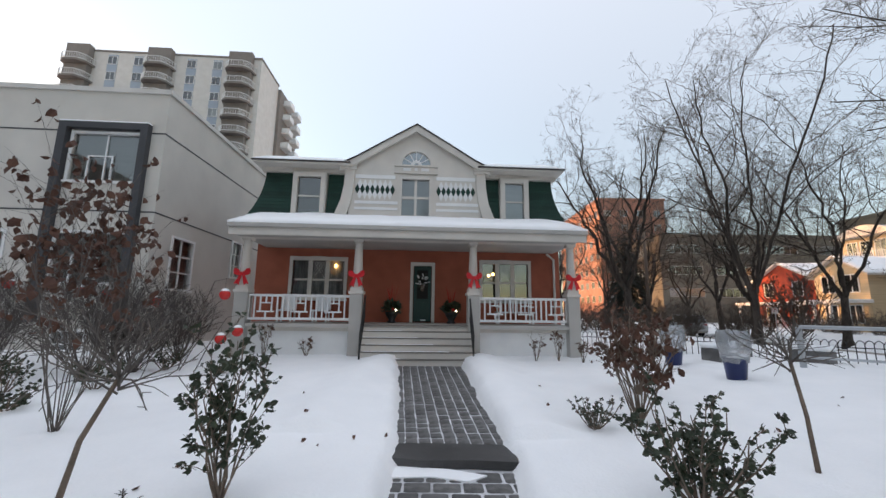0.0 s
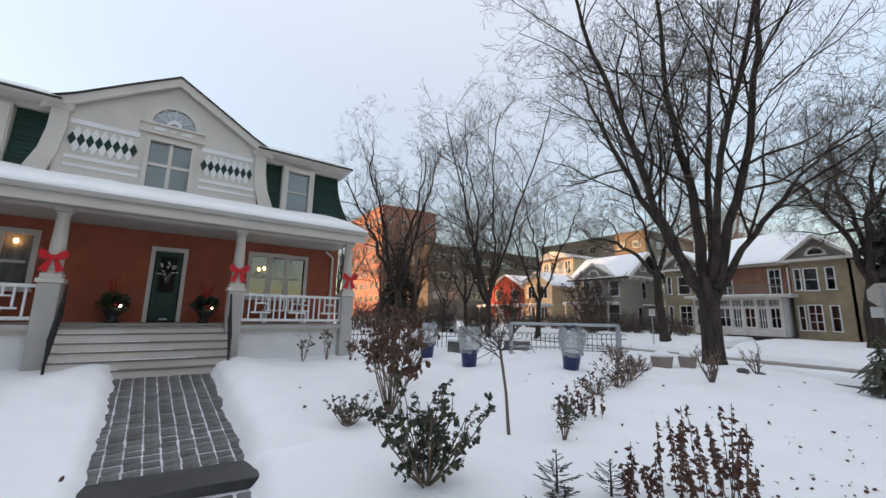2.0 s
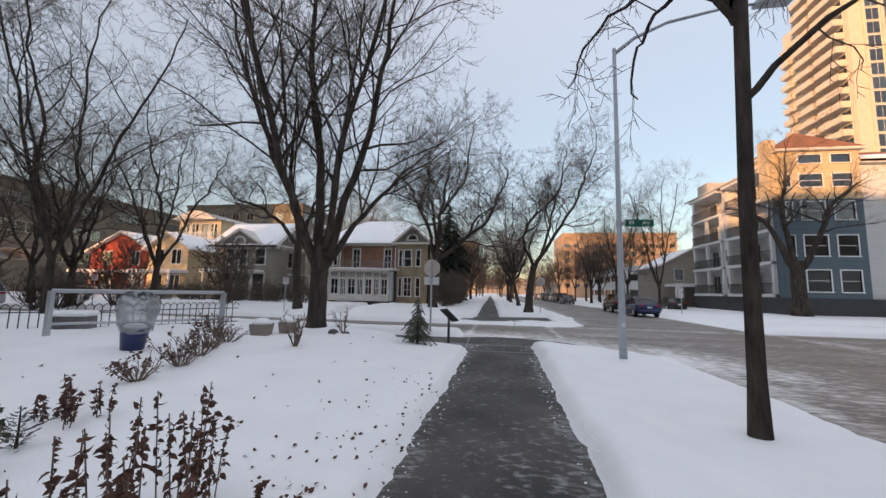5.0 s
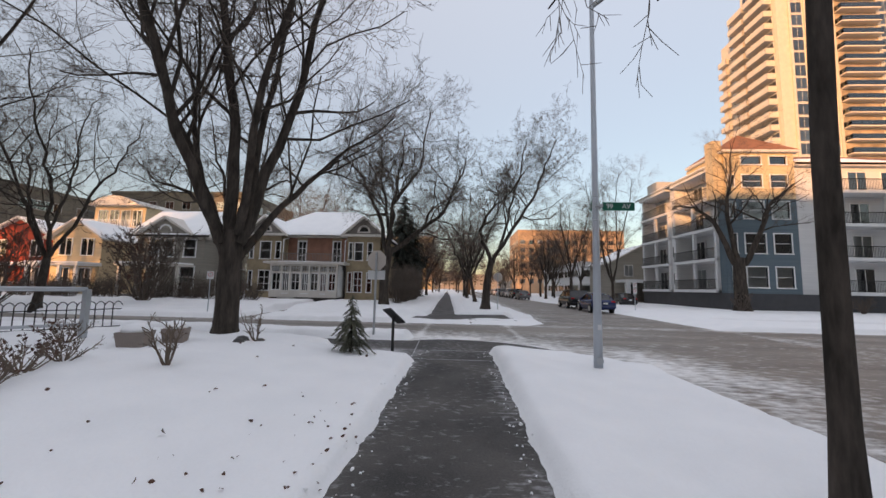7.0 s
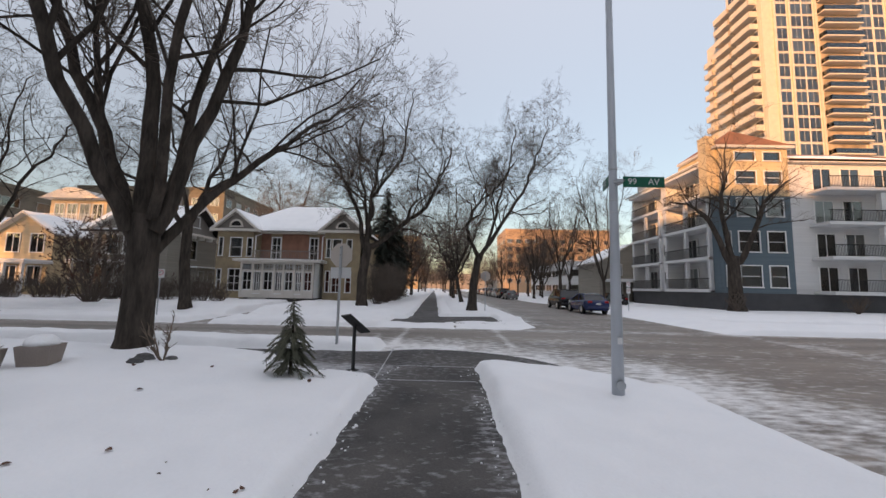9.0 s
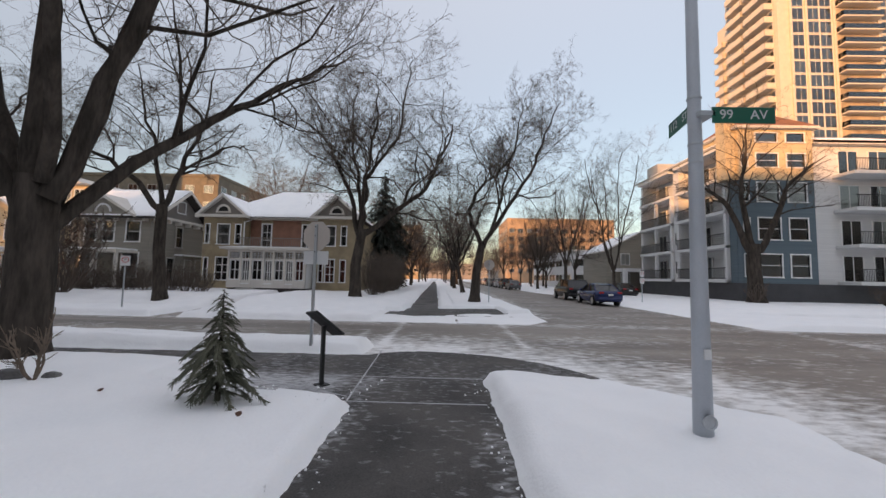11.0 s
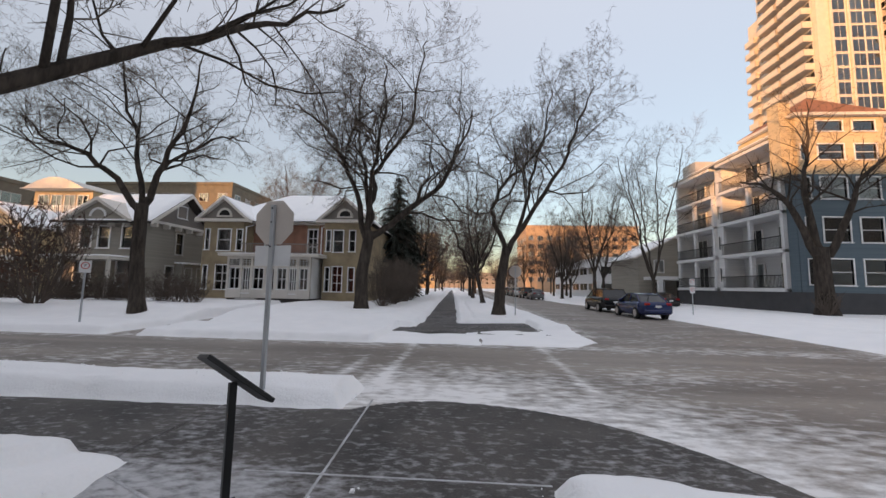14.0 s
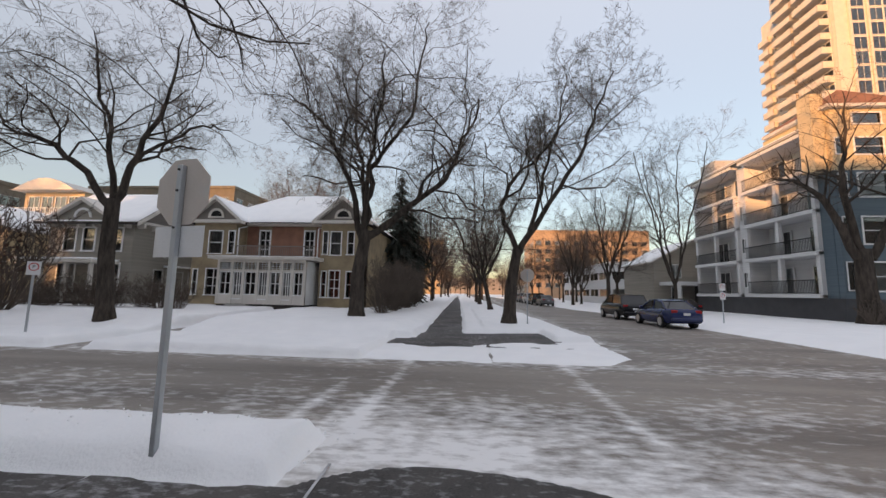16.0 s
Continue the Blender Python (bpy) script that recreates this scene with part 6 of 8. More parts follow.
def shrub(name, label, x, y, height, spread, stems, seed, leaves=0, size=0.06, leafmat=LEAFDARK, stemmat=STEM, low=0.25, fan=0.5, rstem=0.008, side=5, hang=False, z=None, group="garden shrubs", twigs=2):
    R = random.Random(seed)
    o = thing(name, label, "shrub", (x, y, (top_of(x, y) if z is None else z) - 0.04), group=group)
    b, lv = Build(), Build()
    tips = []
    for i in range(stems):
        a = 2 * math.pi * (i + R.random()) / stems
        out = spread * R.uniform(0.25, 1.0)
        h = height * R.uniform(0.6, 1.0)
        pts = [Vector((R.uniform(-1, 1) * 0.05 * spread, R.uniform(-1, 1) * 0.05 * spread, 0))]
        for k in range(1, 6):
            f = k / 5
            pts.append(Vector((math.cos(a) * out * f ** (1 - fan * 0.5), math.sin(a) * out * f ** (1 - fan * 0.5), h * f)) + Vector((R.uniform(-1, 1), R.uniform(-1, 1), 0)) * 0.05 * height * f)
        b.tube(pts, [rstem * (1.3 - 0.16 * k) for k in range(6)], 5, False)
        for j in range(side):
            s = R.uniform(low, 1.0) * 4.99
            k = int(s)
            p = pts[k].lerp(pts[k + 1], s - k)
            d = (pts[k + 1] - pts[k]).normalized()
            u, w = frame_of(d)
            q = R.uniform(0, 6.28)
            e = (d * 0.75 + (u * math.cos(q) + w * math.sin(q)) * 0.7).normalized()
            ln = height * R.uniform(0.1, 0.26)
            mid, end = p + e * ln * 0.5 + Vector((0, 0, 0.02)), p + e * ln + Vector((0, 0, 0.05 * height * R.random()))
            b.tube([p, mid, end], [rstem * 0.6, rstem * 0.45, rstem * 0.3], 3, False)
            tips.append((p, mid, end))
            for c in range(twigs):
                p2 = p.lerp(end, R.uniform(0.3, 0.9))
                e2 = (e + Vector((R.uniform(-1, 1), R.uniform(-1, 1), R.uniform(-0.4, 1))) * 0.7).normalized()
                b.tube([p2, p2 + e2 * ln * 0.5], [rstem * 0.35, rstem * 0.22], 3, False)
                tips.append((p2, p2 + e2 * ln * 0.25, p2 + e2 * ln * 0.5))
    part("stem", b, stemmat, o)
    if leaves:
        for i in range(leaves):
            p, m, e = tips[i % len(tips)]
            at = p.lerp(e, R.uniform(0.2, 1.0))
            d = Vector((R.uniform(-1, 1), R.uniform(-1, 1), R.uniform(-1.2, -0.4) if hang else R.uniform(-0.7, 0.7))).normalized()
            leaf(lv, at, d, size * R.uniform(0.6, 1.3), R)
        tagged(part("leaf", lv, leafmat, o), kind="stuff")
    return o


def lollipop_tree(x, y, lean, seed, crown=0.95, r=0.75):
    """A clipped standard: slim trunk and a ball of bare twigs."""
    z = top_of(x, y)
    o = thing("sapling", "slim standard sapling with a ball of bare grey twigs", "tree", (x, y, z - 0.05), group="standard saplings")
    t = Tree(seed, up=0.12, dense=1.0, wild=0.35, fork=0.9)
    top = Vector((lean[0], lean[1], crown))
    t.wood.tube([(0, 0, 0), (lean[0] * 0.3, lean[1] * 0.3, crown * 0.5), top], [0.026, 0.021, 0.018], 8)
    R = random.Random(seed)
    for i in range(16):
        a = 2 * math.pi * i / 16
        d = Vector((math.cos(a), math.sin(a), R.uniform(0.0, 1.3))).normalized()
        p = top + Vector((0, 0, -0.15 * R.random()))
        t.sprout(p, d, r * R.uniform(0.75, 1.2), 0.011, 1)
    part("trunk", t.wood, STEM, o, smooth=True)
    part("twig", t.fine, GREYTWIG, o)
    return o


lollipop_tree(-3.05, 3.3, (0.28, 0.1), 31, 1.0, 0.85)
lollipop_tree(3.8, 4.1, (-0.06, 0.1), 32, 1.15, 0.55)
shrub("leafy_shrub", "tall shrub with clinging brown leaves", -4.75, 4.95, 3.5, 0.75, 14, 41, 620, 0.12, LEAFBROWN, GREYTWIG, 0.4, 0.8, 0.006, 9, True)
shrub("rose_bush", "upright rose bush with dark green leaves in snow", -1.78, 3.35, 1.35, 0.33, 11, 42, 720, 0.062, LEAFDARK, STEM, 0.2)
shrub("rose_bush", "spreading rose bush with dark leathery leaves in snow", 2.12, 3.35, 0.9, 0.56, 20, 43, 1150, 0.052, LEAFDARK, STEM, 0.15)
shrub("rose_bush", "low rose bush with small green leaves", 2.05, 5.35, 0.42, 0.4, 12, 44, 380, 0.04)
shrub("hydrangea_shrub", "dry hydrangea with fanning stems and hanging brown leaves", 2.82, 5.68, 1.5, 0.75, 14, 45, 330, 0.11, LEAFBROWN, STEM, 0.45, 0.2, 0.011, 7, True)
shrub("twiggy_shrub", "dark dry shrub with shrivelled leaves", 3.7, 7.4, 1.5, 0.8, 16, 46, 260, 0.1, LEAFBROWN, STEM, 0.4, 0.3, 0.009, 7, True)
shrub("small_shrub", "small leafy shoot in snow", 4.24, 3.57, 0.6, 0.18, 5, 47, 90, 0.05)
for i, (x, y, h) in enumerate(((-6.3, 7.2, 0.55), (-6.6, 9.4, 0.6), (-7.6, 6.9, 0.6), (-5.0, 8.9, 0.4), (-8.6, 7.6, 0.6), (-4.6, 9.8, 0.35), (-6.4, 5.9, 0.35), (-7.2, 5.4, 0.4))):
    shrub("low_shrub", "low dark-leaved shrub poking through snow", x, y, h, 0.5, 12, 60 + i, 320, 0.06)
for i, (x, y, h, s) in enumerate(((-7.6, 8.4, 2.3, 1.5), (-6.9, 8.8, 1.9, 1.0), (-9.6, 8.2, 2.2, 1.4), (-8.6, 10.2, 2.4, 1.2), (-7.4, 11.0, 2.0, 0.9), (-11.6, 9.5, 2.4, 1.4))):
    shrub("twiggy_shrub", "dense dark leafless shrub", x, y, h, s, 34, 80 + i, 0, stemmat=HEDGE, side=14, twigs=4, low=0.3, rstem=0.008, group="dark shrubs")
for i, (x, y, h) in enumerate(((-5.3, 11.6, 1.1), (-4.2, 12.1, 0.55), (2.9, 12.0, 0.8), (3.6, 12.0, 0.9), (4.2, 11.6, 0.7))):
    shrub("dry_plant", "dry seed-head plant before the porch", x, y, h, 0.25, 7, 100 + i, 40, 0.09, LEAFBROWN, STEM, 0.5)


def dry_stalks(x, y, n, height, seed, spread=0.3):
    R = random.Random(seed)
    o = thing("dry_flower", "clump of dry brown flower stalks standing in snow", "plant", (x, y, top_of(x, y) - 0.03), group="dry flower clumps")
    b, lv = Build(), Build()
    for i in range(n):
        p = Vector((R.uniform(-1, 1) * spread, R.uniform(-1, 1) * spread, 0))
        h = height * R.uniform(0.55, 1.0)
        t = p + Vector((R.uniform(-1, 1) * 0.1, R.uniform(-1, 1) * 0.1, h))
        b.tube([p, p.lerp(t, 0.5) + Vector((R.uniform(-1, 1) * 0.02, R.uniform(-1, 1) * 0.02, 0)), t], [0.006, 0.005, 0.004], 4)
        for k in range(34):
            q = p.lerp(t, R.uniform(0.25, 1.0))
            leaf(lv, q, Vector((R.uniform(-1, 1), R.uniform(-1, 1), R.uniform(-1.3, 0.2))).normalized(), 0.052 * R.uniform(0.5, 1.1), R, 0.7)
    part("stem", b, STEM, o)
    tagged(part("leaf", lv, LEAFBROWN, o), kind="stuff")


dry_stalks(3.85, 1.8, 15, 0.8, 1)
dry_stalks(3.55, 2.1, 7, 0.5, 2, 0.2)
dry_stalks(5.35, 4.05, 7, 0.55, 3, 0.25)
dry_stalks(4.25, 1.85, 9, 0.85, 4, 0.22)
dry_stalks(5.5, 4.5, 5, 0.4, 5, 0.3)
dry_stalks(4.3, 1.3, 5, 0.22, 6, 0.25)
for i, (x, y, h, s) in enumerate(((7.9, 5.0, 0.5, 0.55), (7.3, 4.8, 0.45, 0.45), (8.5, 5.3, 0.5, 0.55), (6.6, 4.8, 0.4, 0.4), (9.2, 5.5, 0.4, 0.45), (10.6, 7.0, 0.5, 0.5))):
    shrub("low_shrub", "low reddish-brown dry shrub in snow", x, y, h, s, 16, 120 + i, 120, 0.05, LEAFBROWN, STEM, 0.3, group="dry shrubs")
shrub("bare_shrub", "small pale leafless vase-shaped shrub", 9.3, 4.0, 0.75, 0.35, 8, 130, 0, stemmat=STEM, rstem=0.014, group="dry shrubs", side=6)
shrub("bare_shrub", "small leafless shrub beside the old elm", 11.9, 4.1, 0.8, 0.3, 7, 131, 0, stemmat=STEM, rstem=0.012, group="dry shrubs")


def conifer(name, label, x, y, height, width, seed, material, tiers, per, z=None, fine=1.0, droop=0.35, belly=3.5, spray=0.13):
    """A young spruce: whorls of boughs, each set with needle sprays."""
    R = random.Random(seed)
    o = thing(name, label, "tree", (x, y, (top_of(x, y) if z is None else z) - 0.05))
    tr, nd = Build(), Build()
    tr.tube([(0, 0, 0), (0.01 * height, 0, height * 0.5), (0, 0, height)], [0.02 * height + 0.008, 0.012 * height + 0.004, 0.004], 7)
    for i in range(tiers):
        f = (i + 0.5) / tiers
        zc = height * (0.12 + 0.86 * f)
        reach = width * (1 - f) ** 0.75 * R.uniform(0.65, 1.15) * (0.62 + 0.38 * min(1, f * belly)) + 0.04 * height * (1 - f)
        for k in range(per):
            a = 2 * math.pi * (k + R.random()) / per
            c, s = math.cos(a), math.sin(a)
            ln = reach * R.uniform(0.4, 1.2)
            lift = R.uniform(-0.045, 0.045) * height
            pts = [Vector((c * ln * t, s * ln * t, zc + lift + ln * (0.22 * t - droop * 1.6 * t * t))) for t in (0, 0.35, 0.7, 1.0)]
            tr.tube(pts, [0.012 * height * 0.35, 0.008 * height * 0.35, 0.004, 0.002], 3, False)
            n = max(5, int(26 * fine * ln / max(width, 0.01)))
            for j in range(n):
                t = 0.15 + 0.85 * (j + R.random()) / n
                q = t * 2.99
                m = int(q)
                p = pts[m].lerp(pts[m + 1], q - m)
                d = (pts[m + 1] - pts[m]).normalized()
                sd = Vector((-s, c, 0)) * (1 if j % 2 else -1)
                e = (d * 0.75 + sd * R.uniform(0.4, 0.9) + Vector((0, 0, R.uniform(-0.5, 0.15)))).normalized()
                L = (0.5 * ln + 0.3 * width) * R.uniform(0.12, 0.24)
                u, w = frame_of(e)
                g = L * spray
                for v in (u, w):
                    nd.add([p - v * g, p + v * g, p + e * L + v * g * 0.3, p + e * L - v * g * 0.3], [(0, 1, 2, 3)])
    part("trunk", tr, BARK, o)
    tagged(part("foliage", nd, material, o), kind="stuff")
    return o


conifer("young_spruce", "young drooping spruce standing in snow by the corner", 11.9, 2.03, 1.25, 0.56, 7, YOUNGNEEDLE, 20, 9, fine=4.5, droop=0.42, belly=1.8, spray=0.075)
conifer("fir_seedling", "small blue-green fir poking out of snow", 3.08, 2.67, 0.42, 0.26, 8, BLUENEEDLE, 6, 6, droop=-0.1)
conifer("fir_seedling", "small blue-green fir poking out of snow", 3.48, 2.4, 0.36, 0.24, 9, BLUENEEDLE, 6, 6, droop=-0.1)
conifer("fir_seedling", "small blue-green fir poking out of snow", 4.7, 3.9, 0.4, 0.28, 10, BLUENEEDLE, 6, 6, droop=-0.1)
conifer("fir_seedling", "small blue-green fir half buried in snow", 2.75, 2.3, 0.3, 0.4, 11, NEEDLE, 5, 8, droop=0.1)
conifer("fir_seedling", "small blue-green fir poking out of snow", -2.3, 3.0, 0.3, 0.2, 12, BLUENEEDLE, 5, 6, droop=-0.1)
conifer("spruce_tree", "tall dark spruce behind the garden", 13.6, 28.0, 7.5, 2.2, 13, NEEDLE, 28, 13, 0.1, 1.4)
conifer("spruce_tree", "tall dark spruce beside the tan house", 46.5, 6.4, 12.5, 3.2, 14, NEEDLE, 34, 15, 0.1, 1.6)
conifer("spruce_tree", "dark spruce down the street", 54.0, 6.6, 11.0, 3.0, 15, NEEDLE, 30, 14, 0.1, 1.6)
for i, (x, y, h, s) in enumerate(((33.0, 4.6, 2.9, 1.3), (35.0, 4.4, 3.2, 1.4), (37.2, 4.6, 3.4, 1.5), (39.5, 4.4, 3.4, 1.5), (42, 4.4, 3.2, 1.5))):
    shrub("twiggy_shrub", "tall dense leafless lilac hedge", x, y, h, s, 44, 140 + i, 0, stemmat=TWIG, side=12, twigs=4, low=0.15, rstem=0.012, z=0.15, group="lilac hedge")
for i in range(17):
    shrub("hedge_shrub", "dark leafless hedge shrub before the houses", 31.5 + 0.3 * (i % 3), 15.2 + 1.2 * i, 1.7 + 0.3 * (i % 2), 1.2, 34, 160 + i, 60, 0.08, LEAFBROWN, TWIG, 0.2, 0.5, 0.011, 10, z=0.15, group="hedge", twigs=4)
shrub("ornamental_tree", "ornamental tree with clinging red-brown leaves", 28.0, 20.6, 5.0, 2.2, 22, 180, 900, 0.13, LEAFBROWN, TWIG, 0.3, 0.8, 0.03, 14, z=0.15, twigs=4)
shrub("ornamental_tree", "ornamental tree with clinging red-brown leaves", 24.5, 26.5, 4.2, 2.2, 22, 181, 700, 0.13, LEAFBROWN, TWIG, 0.3, 0.8, 0.03, 14, z=0.15, twigs=4)
for i in range(9):
    shrub("hedge_shrub", "dark leafless hedge shrub along the avenue", 9.0 + 1.7 * i, 25.5 + 0.8 * (i % 3), 2.2 + 0.5 * (i % 2), 1.5, 34, 200 + i, 60, 0.1, LEAFBROWN, TWIG, 0.2, 0.5, 0.014, 11, z=0.15, group="hedge", twigs=4)
for i, (x, y) in enumerate(((37.3, -24.0), (37.5, -34.0))):
    shrub("bare_shrub", "leafless shrub before the apartments", x, y, 1.5, 0.9, 20, 230 + i, 0, stemmat=TWIG, rstem=0.02, z=0.2, side=8)

# fallen leaves on the snow beside the walk
R = random.Random(77)
lv = Build()
for i in range(150):
    x, y = R.triangular(3.9, 9.5, 4.6), 0.75 + abs(R.gauss(0, 1.3))
    if R.random() < 0.35:
        y = 0.7 + abs(R.gauss(0, 0.25))
    z = top_of(x, y)
    if z > 0.0:
        leaf(lv, Vector((x, y, z + 0.012)), Vector((R.uniform(-1, 1), R.uniform(-1, 1), 0.15)).normalized(), R.uniform(0.022, 0.055), R, 0.15)
for i in range(60):
    x, y = R.uniform(-6, 12), R.uniform(1.2, 9)
    leaf(lv, Vector((x, y, top_of(x, y) + 0.012)), Vector((R.uniform(-1, 1), R.uniform(-1, 1), 0.15)).normalized(), R.uniform(0.04, 0.09), R, 0.15)
tagged(part("fallen_leaves", lv, LEAFBROWN), "scattered dry brown leaves lying on snow", "leaves", kind="stuff")

# crumbs of shovelled snow along the edges of the walks
R = random.Random(31)
crumbs = Build()
for i in range(650):
    k = R.random()
    if k < 0.5:
        x, y = R.uniform(-3, 14), R.choice((-1.0, 0.7)) + R.gauss(0, 0.09)
    elif k < 0.88:
        x, y = R.gauss(16.7, 0.3), R.uniform(1.0, 9.0)
    else:
        x, y = R.uniform(12.2, 13.4), R.uniform(0.9, 3.0)
    r = R.uniform(0.006, 0.018) * (1.8 if R.random() < 0.08 else 1)
    z = max(top_of(x, y), 0.006)
    c, s = math.cos(i), math.sin(i)
    ring = [(c, s), (-s, c), (-c, -s), (s, -c)]
    crumbs.add([(x + r * a * R.uniform(0.7, 1.2), y + r * b * R.uniform(0.7, 1.2), z - 0.004) for a, b in ring] + [(x + r * a * 0.7, y + r * b * 0.7, z + r * R.uniform(0.5, 0.9)) for a, b in ring],
               [(0, 1, 5, 4), (1, 2, 6, 5), (2, 3, 7, 6), (3, 0, 4, 7), (4, 5, 6, 7)])
tagged(part("snow_crumbs", crumbs, SNOW), "loose crumbs of shovelled snow beside the walk", "snow", kind="stuff")

# ---- garden things ----
BLUEPOT = mat("blue_glaze", (0.02, 0.035, 0.13), (0.012, 0.02, 0.08), rough=0.3, bump=0.05)
STONE = mat("grey_stone", (0.2, 0.195, 0.19), (0.06, 0.058, 0.057), scale=9, rough=0.75, bump=0.5, vary=0.3)
PLANTER = mat("stone_planter", (0.3, 0.25, 0.22), (0.22, 0.185, 0.165), rough=0.85, bump=0.3)
FILM = glass_mat("clear_plastic", (0.8, 0.82, 0.84), 0.8)
fn, fl = FILM.node_tree.nodes, FILM.node_tree.links
dif = fn.new("ShaderNodeBsdfDiffuse")
dif.inputs[0].default_value = (0.7, 0.72, 0.74, 1)
mx2 = fn.new("ShaderNodeMixShader")
mx2.inputs[0].default_value = 0.2
old = fn["Material Output"].inputs[0].links[0].from_socket
fl.new(old, mx2.inputs[1])
fl.new(dif.outputs[0], mx2.inputs[2])
fl.new(mx2.outputs[0], fn["Material Output"].inputs[0])


def wrapped_pot(x, y, seed, tilt=0):
    R = random.Random(seed)
    z = top_of(x, y)
    o = tagged(new("planter_pot"), "glazed blue garden pot wrapped in clear plastic for winter", "pot", "wrapped pots")
    o.matrix_basis = pose(x, y, z - 0.04, tilt, 0, seed * 50)
    o.scale = (0.8, 0.8, 1.0)
    p = Build().lathe([(0.2, 0), (0.23, 0.05), (0.28, 0.42), (0.3, 0.46), (0.3, 0.5), (0.27, 0.5), (0.25, 0.44)], 20)
    part("pot", p, BLUEPOT, o, smooth=True)
    b, n, m = Build(), 26, 12
    pts = []
    for i in range(m + 1):
        f = i / m
        zz = 0.4 + 0.68 * f
        r = 0.3 + 0.1 * math.sin(f * 2.2) - 0.05 * max(0, f - 0.8) / 0.2
        for k in range(n):
            a = 2 * math.pi * k / n
            w = 1 + 0.16 * noise.noise(Vector((math.cos(a) * 2.2, math.sin(a) * 2.2, zz * 4 + seed * 7))) + 0.1 * noise.noise(Vector((math.cos(a) * 6, math.sin(a) * 6, zz * 9 + seed)))
            pts.append((r * w * math.cos(a), r * w * math.sin(a), zz + 0.05 * noise.noise(Vector((a, f * 3, seed)))))
    b.add(pts, [(i * n + k, i * n + (k + 1) % n, (i + 1) * n + (k + 1) % n, (i + 1) * n + k) for i in range(m) for k in range(n)])
    part("plastic_wrap", b, FILM, o, "crumpled clear plastic sheet", smooth=True)
    part("snow", Build().lathe([(0.26, 0.46), (0.2, 0.5), (0.01, 0.53)], 12), SNOW, o, smooth=True)


for i, (x, y, a) in enumerate(((6.24, 10.5, 0), (6.42, 8.55, 0), (8.1, 6.6, -12))):
    wrapped_pot(x, y, i + 1, a)
for x, y, w in ((10.7, 5.75, 0.24), (11.2, 5.35, 0.2)):
    o = thing("stone_planter", "square stone planter heaped with snow", "planter", (x, y, top_of(x, y) - 0.05), 20, group="stone planters")
    part("box", Build().add([(s * w * f, t * w * f, z) for z, f in ((0, 0.8), (0.32, 1.0)) for s, t in ((-1, -1), (1, -1), (1, 1), (-1, 1))], [(3, 2, 1, 0), (4, 5, 6, 7), (0, 1, 5, 4), (1, 2, 6, 5), (2, 3, 7, 6), (3, 0, 4, 7)]), PLANTER, o)
    part("snow", Build().lathe([(w * 0.98, 0.32), (w * 0.9, 0.4), (w * 0.5, 0.46), (0.02, 0.47)], 14), SNOW, o, smooth=True)
for x, y, r in ((11.9, 4.4, 0.15), (11.6, 4.3, 0.12), (12.1, 4.1, 0.1)):
    o = part("boulder", Build().lathe([(r * 0.8, 0), (r, r * 0.4), (r * 0.7, r * 0.85), (0.02, r)], 9), STONE, smooth=False)
    o.matrix_basis = pose(x, y, top_of(x, y) - 0.05, 8, 5, 40)
    tagged(o, "dark rounded garden stone in snow", "stone", "garden stones")
# patio with low snowy blocks near the pots
for x, y, sx, sy in ((8.2, 11.2, 1.6, 0.5), (7.6, 13.2, 1.2, 0.5), (9.9, 10.4, 0.5, 0.8)):
    o = thing("stone_bench", "low stone wall block capped with snow", "wall block", (x, y, top_of(x, y) - 0.1), 25, group="stone blocks")
    part("block", Build().box(-sx / 2, sx / 2, -sy / 2, sy / 2, 0, 0.4, 0.02), STONE, o)
    part("snow", Build().box(-sx / 2 - 0.03, sx / 2 + 0.03, -sy / 2 - 0.03, sy / 2 + 0.03, 0.4, 0.54, 0.05), SNOW, o)

# pipe gate frame and hooped iron fence
fr = thing("gate_frame", "pale steel pipe frame standing in the garden", "frame")
A, B2 = Vector((8.6, 9.3, 0.2)), Vector((11.2, 7.3, 0.2))
up = Vector((0, 0, 1.28))
part("post", Build().box(-0.045, 0.045, -0.045, 0.045, 0, 1.28), STEEL, fr).matrix_basis = Matrix.Translation(A)
part("post", Build().box(-0.05, 0.05, -0.05, 0.05, 0, 1.28), STEEL, fr).matrix_basis = Matrix.Translation(B2)
part("top_rail", Build().tube([A + up, B2 + up], 0.045, 6), STEEL, fr)
part("mid_rail", Build().tube([A + up * 0.45, B2 + up * 0.45], 0.03, 6), STEEL, fr)
fe = thing("iron_fence", "black wrought-iron fence with hooped tops along the garden", "fence")
P0, P1 = Vector((4.9, 14.8, 0.25)), Vector((13.0, 8.2, 0.35))
n = 64
d = (P1 - P0).normalized()
pk = Build().tube([(0, 0, 0), (0, 0, 0.72)], 0.012, 5).mesh("picket")
pk.materials.append(BLACK)
ang = math.degrees(math.atan2(d.y, d.x))
hp = Build().tube([(0.18 * k / 8, 0, 0.72 + 0.09 * math.sin(math.pi * k / 8)) for k in range(9)], 0.01, 4).mesh("hoop")
hp.materials.append(BLACK)
for i in range(n):
    q = P0.lerp(P1, i / n)
    part("picket", pk, BLACK, fe).matrix_basis = Matrix.Translation(q)
    part("hoop", hp, BLACK, fe).matrix_basis = pose(*q, 0, 0, ang)
for z in (0.2, 0.62):
    part("rail", Build().tube([P0 + Vector((0, 0, z)), P1 + Vector((0, 0, z))], 0.013, 5), BLACK, fe)

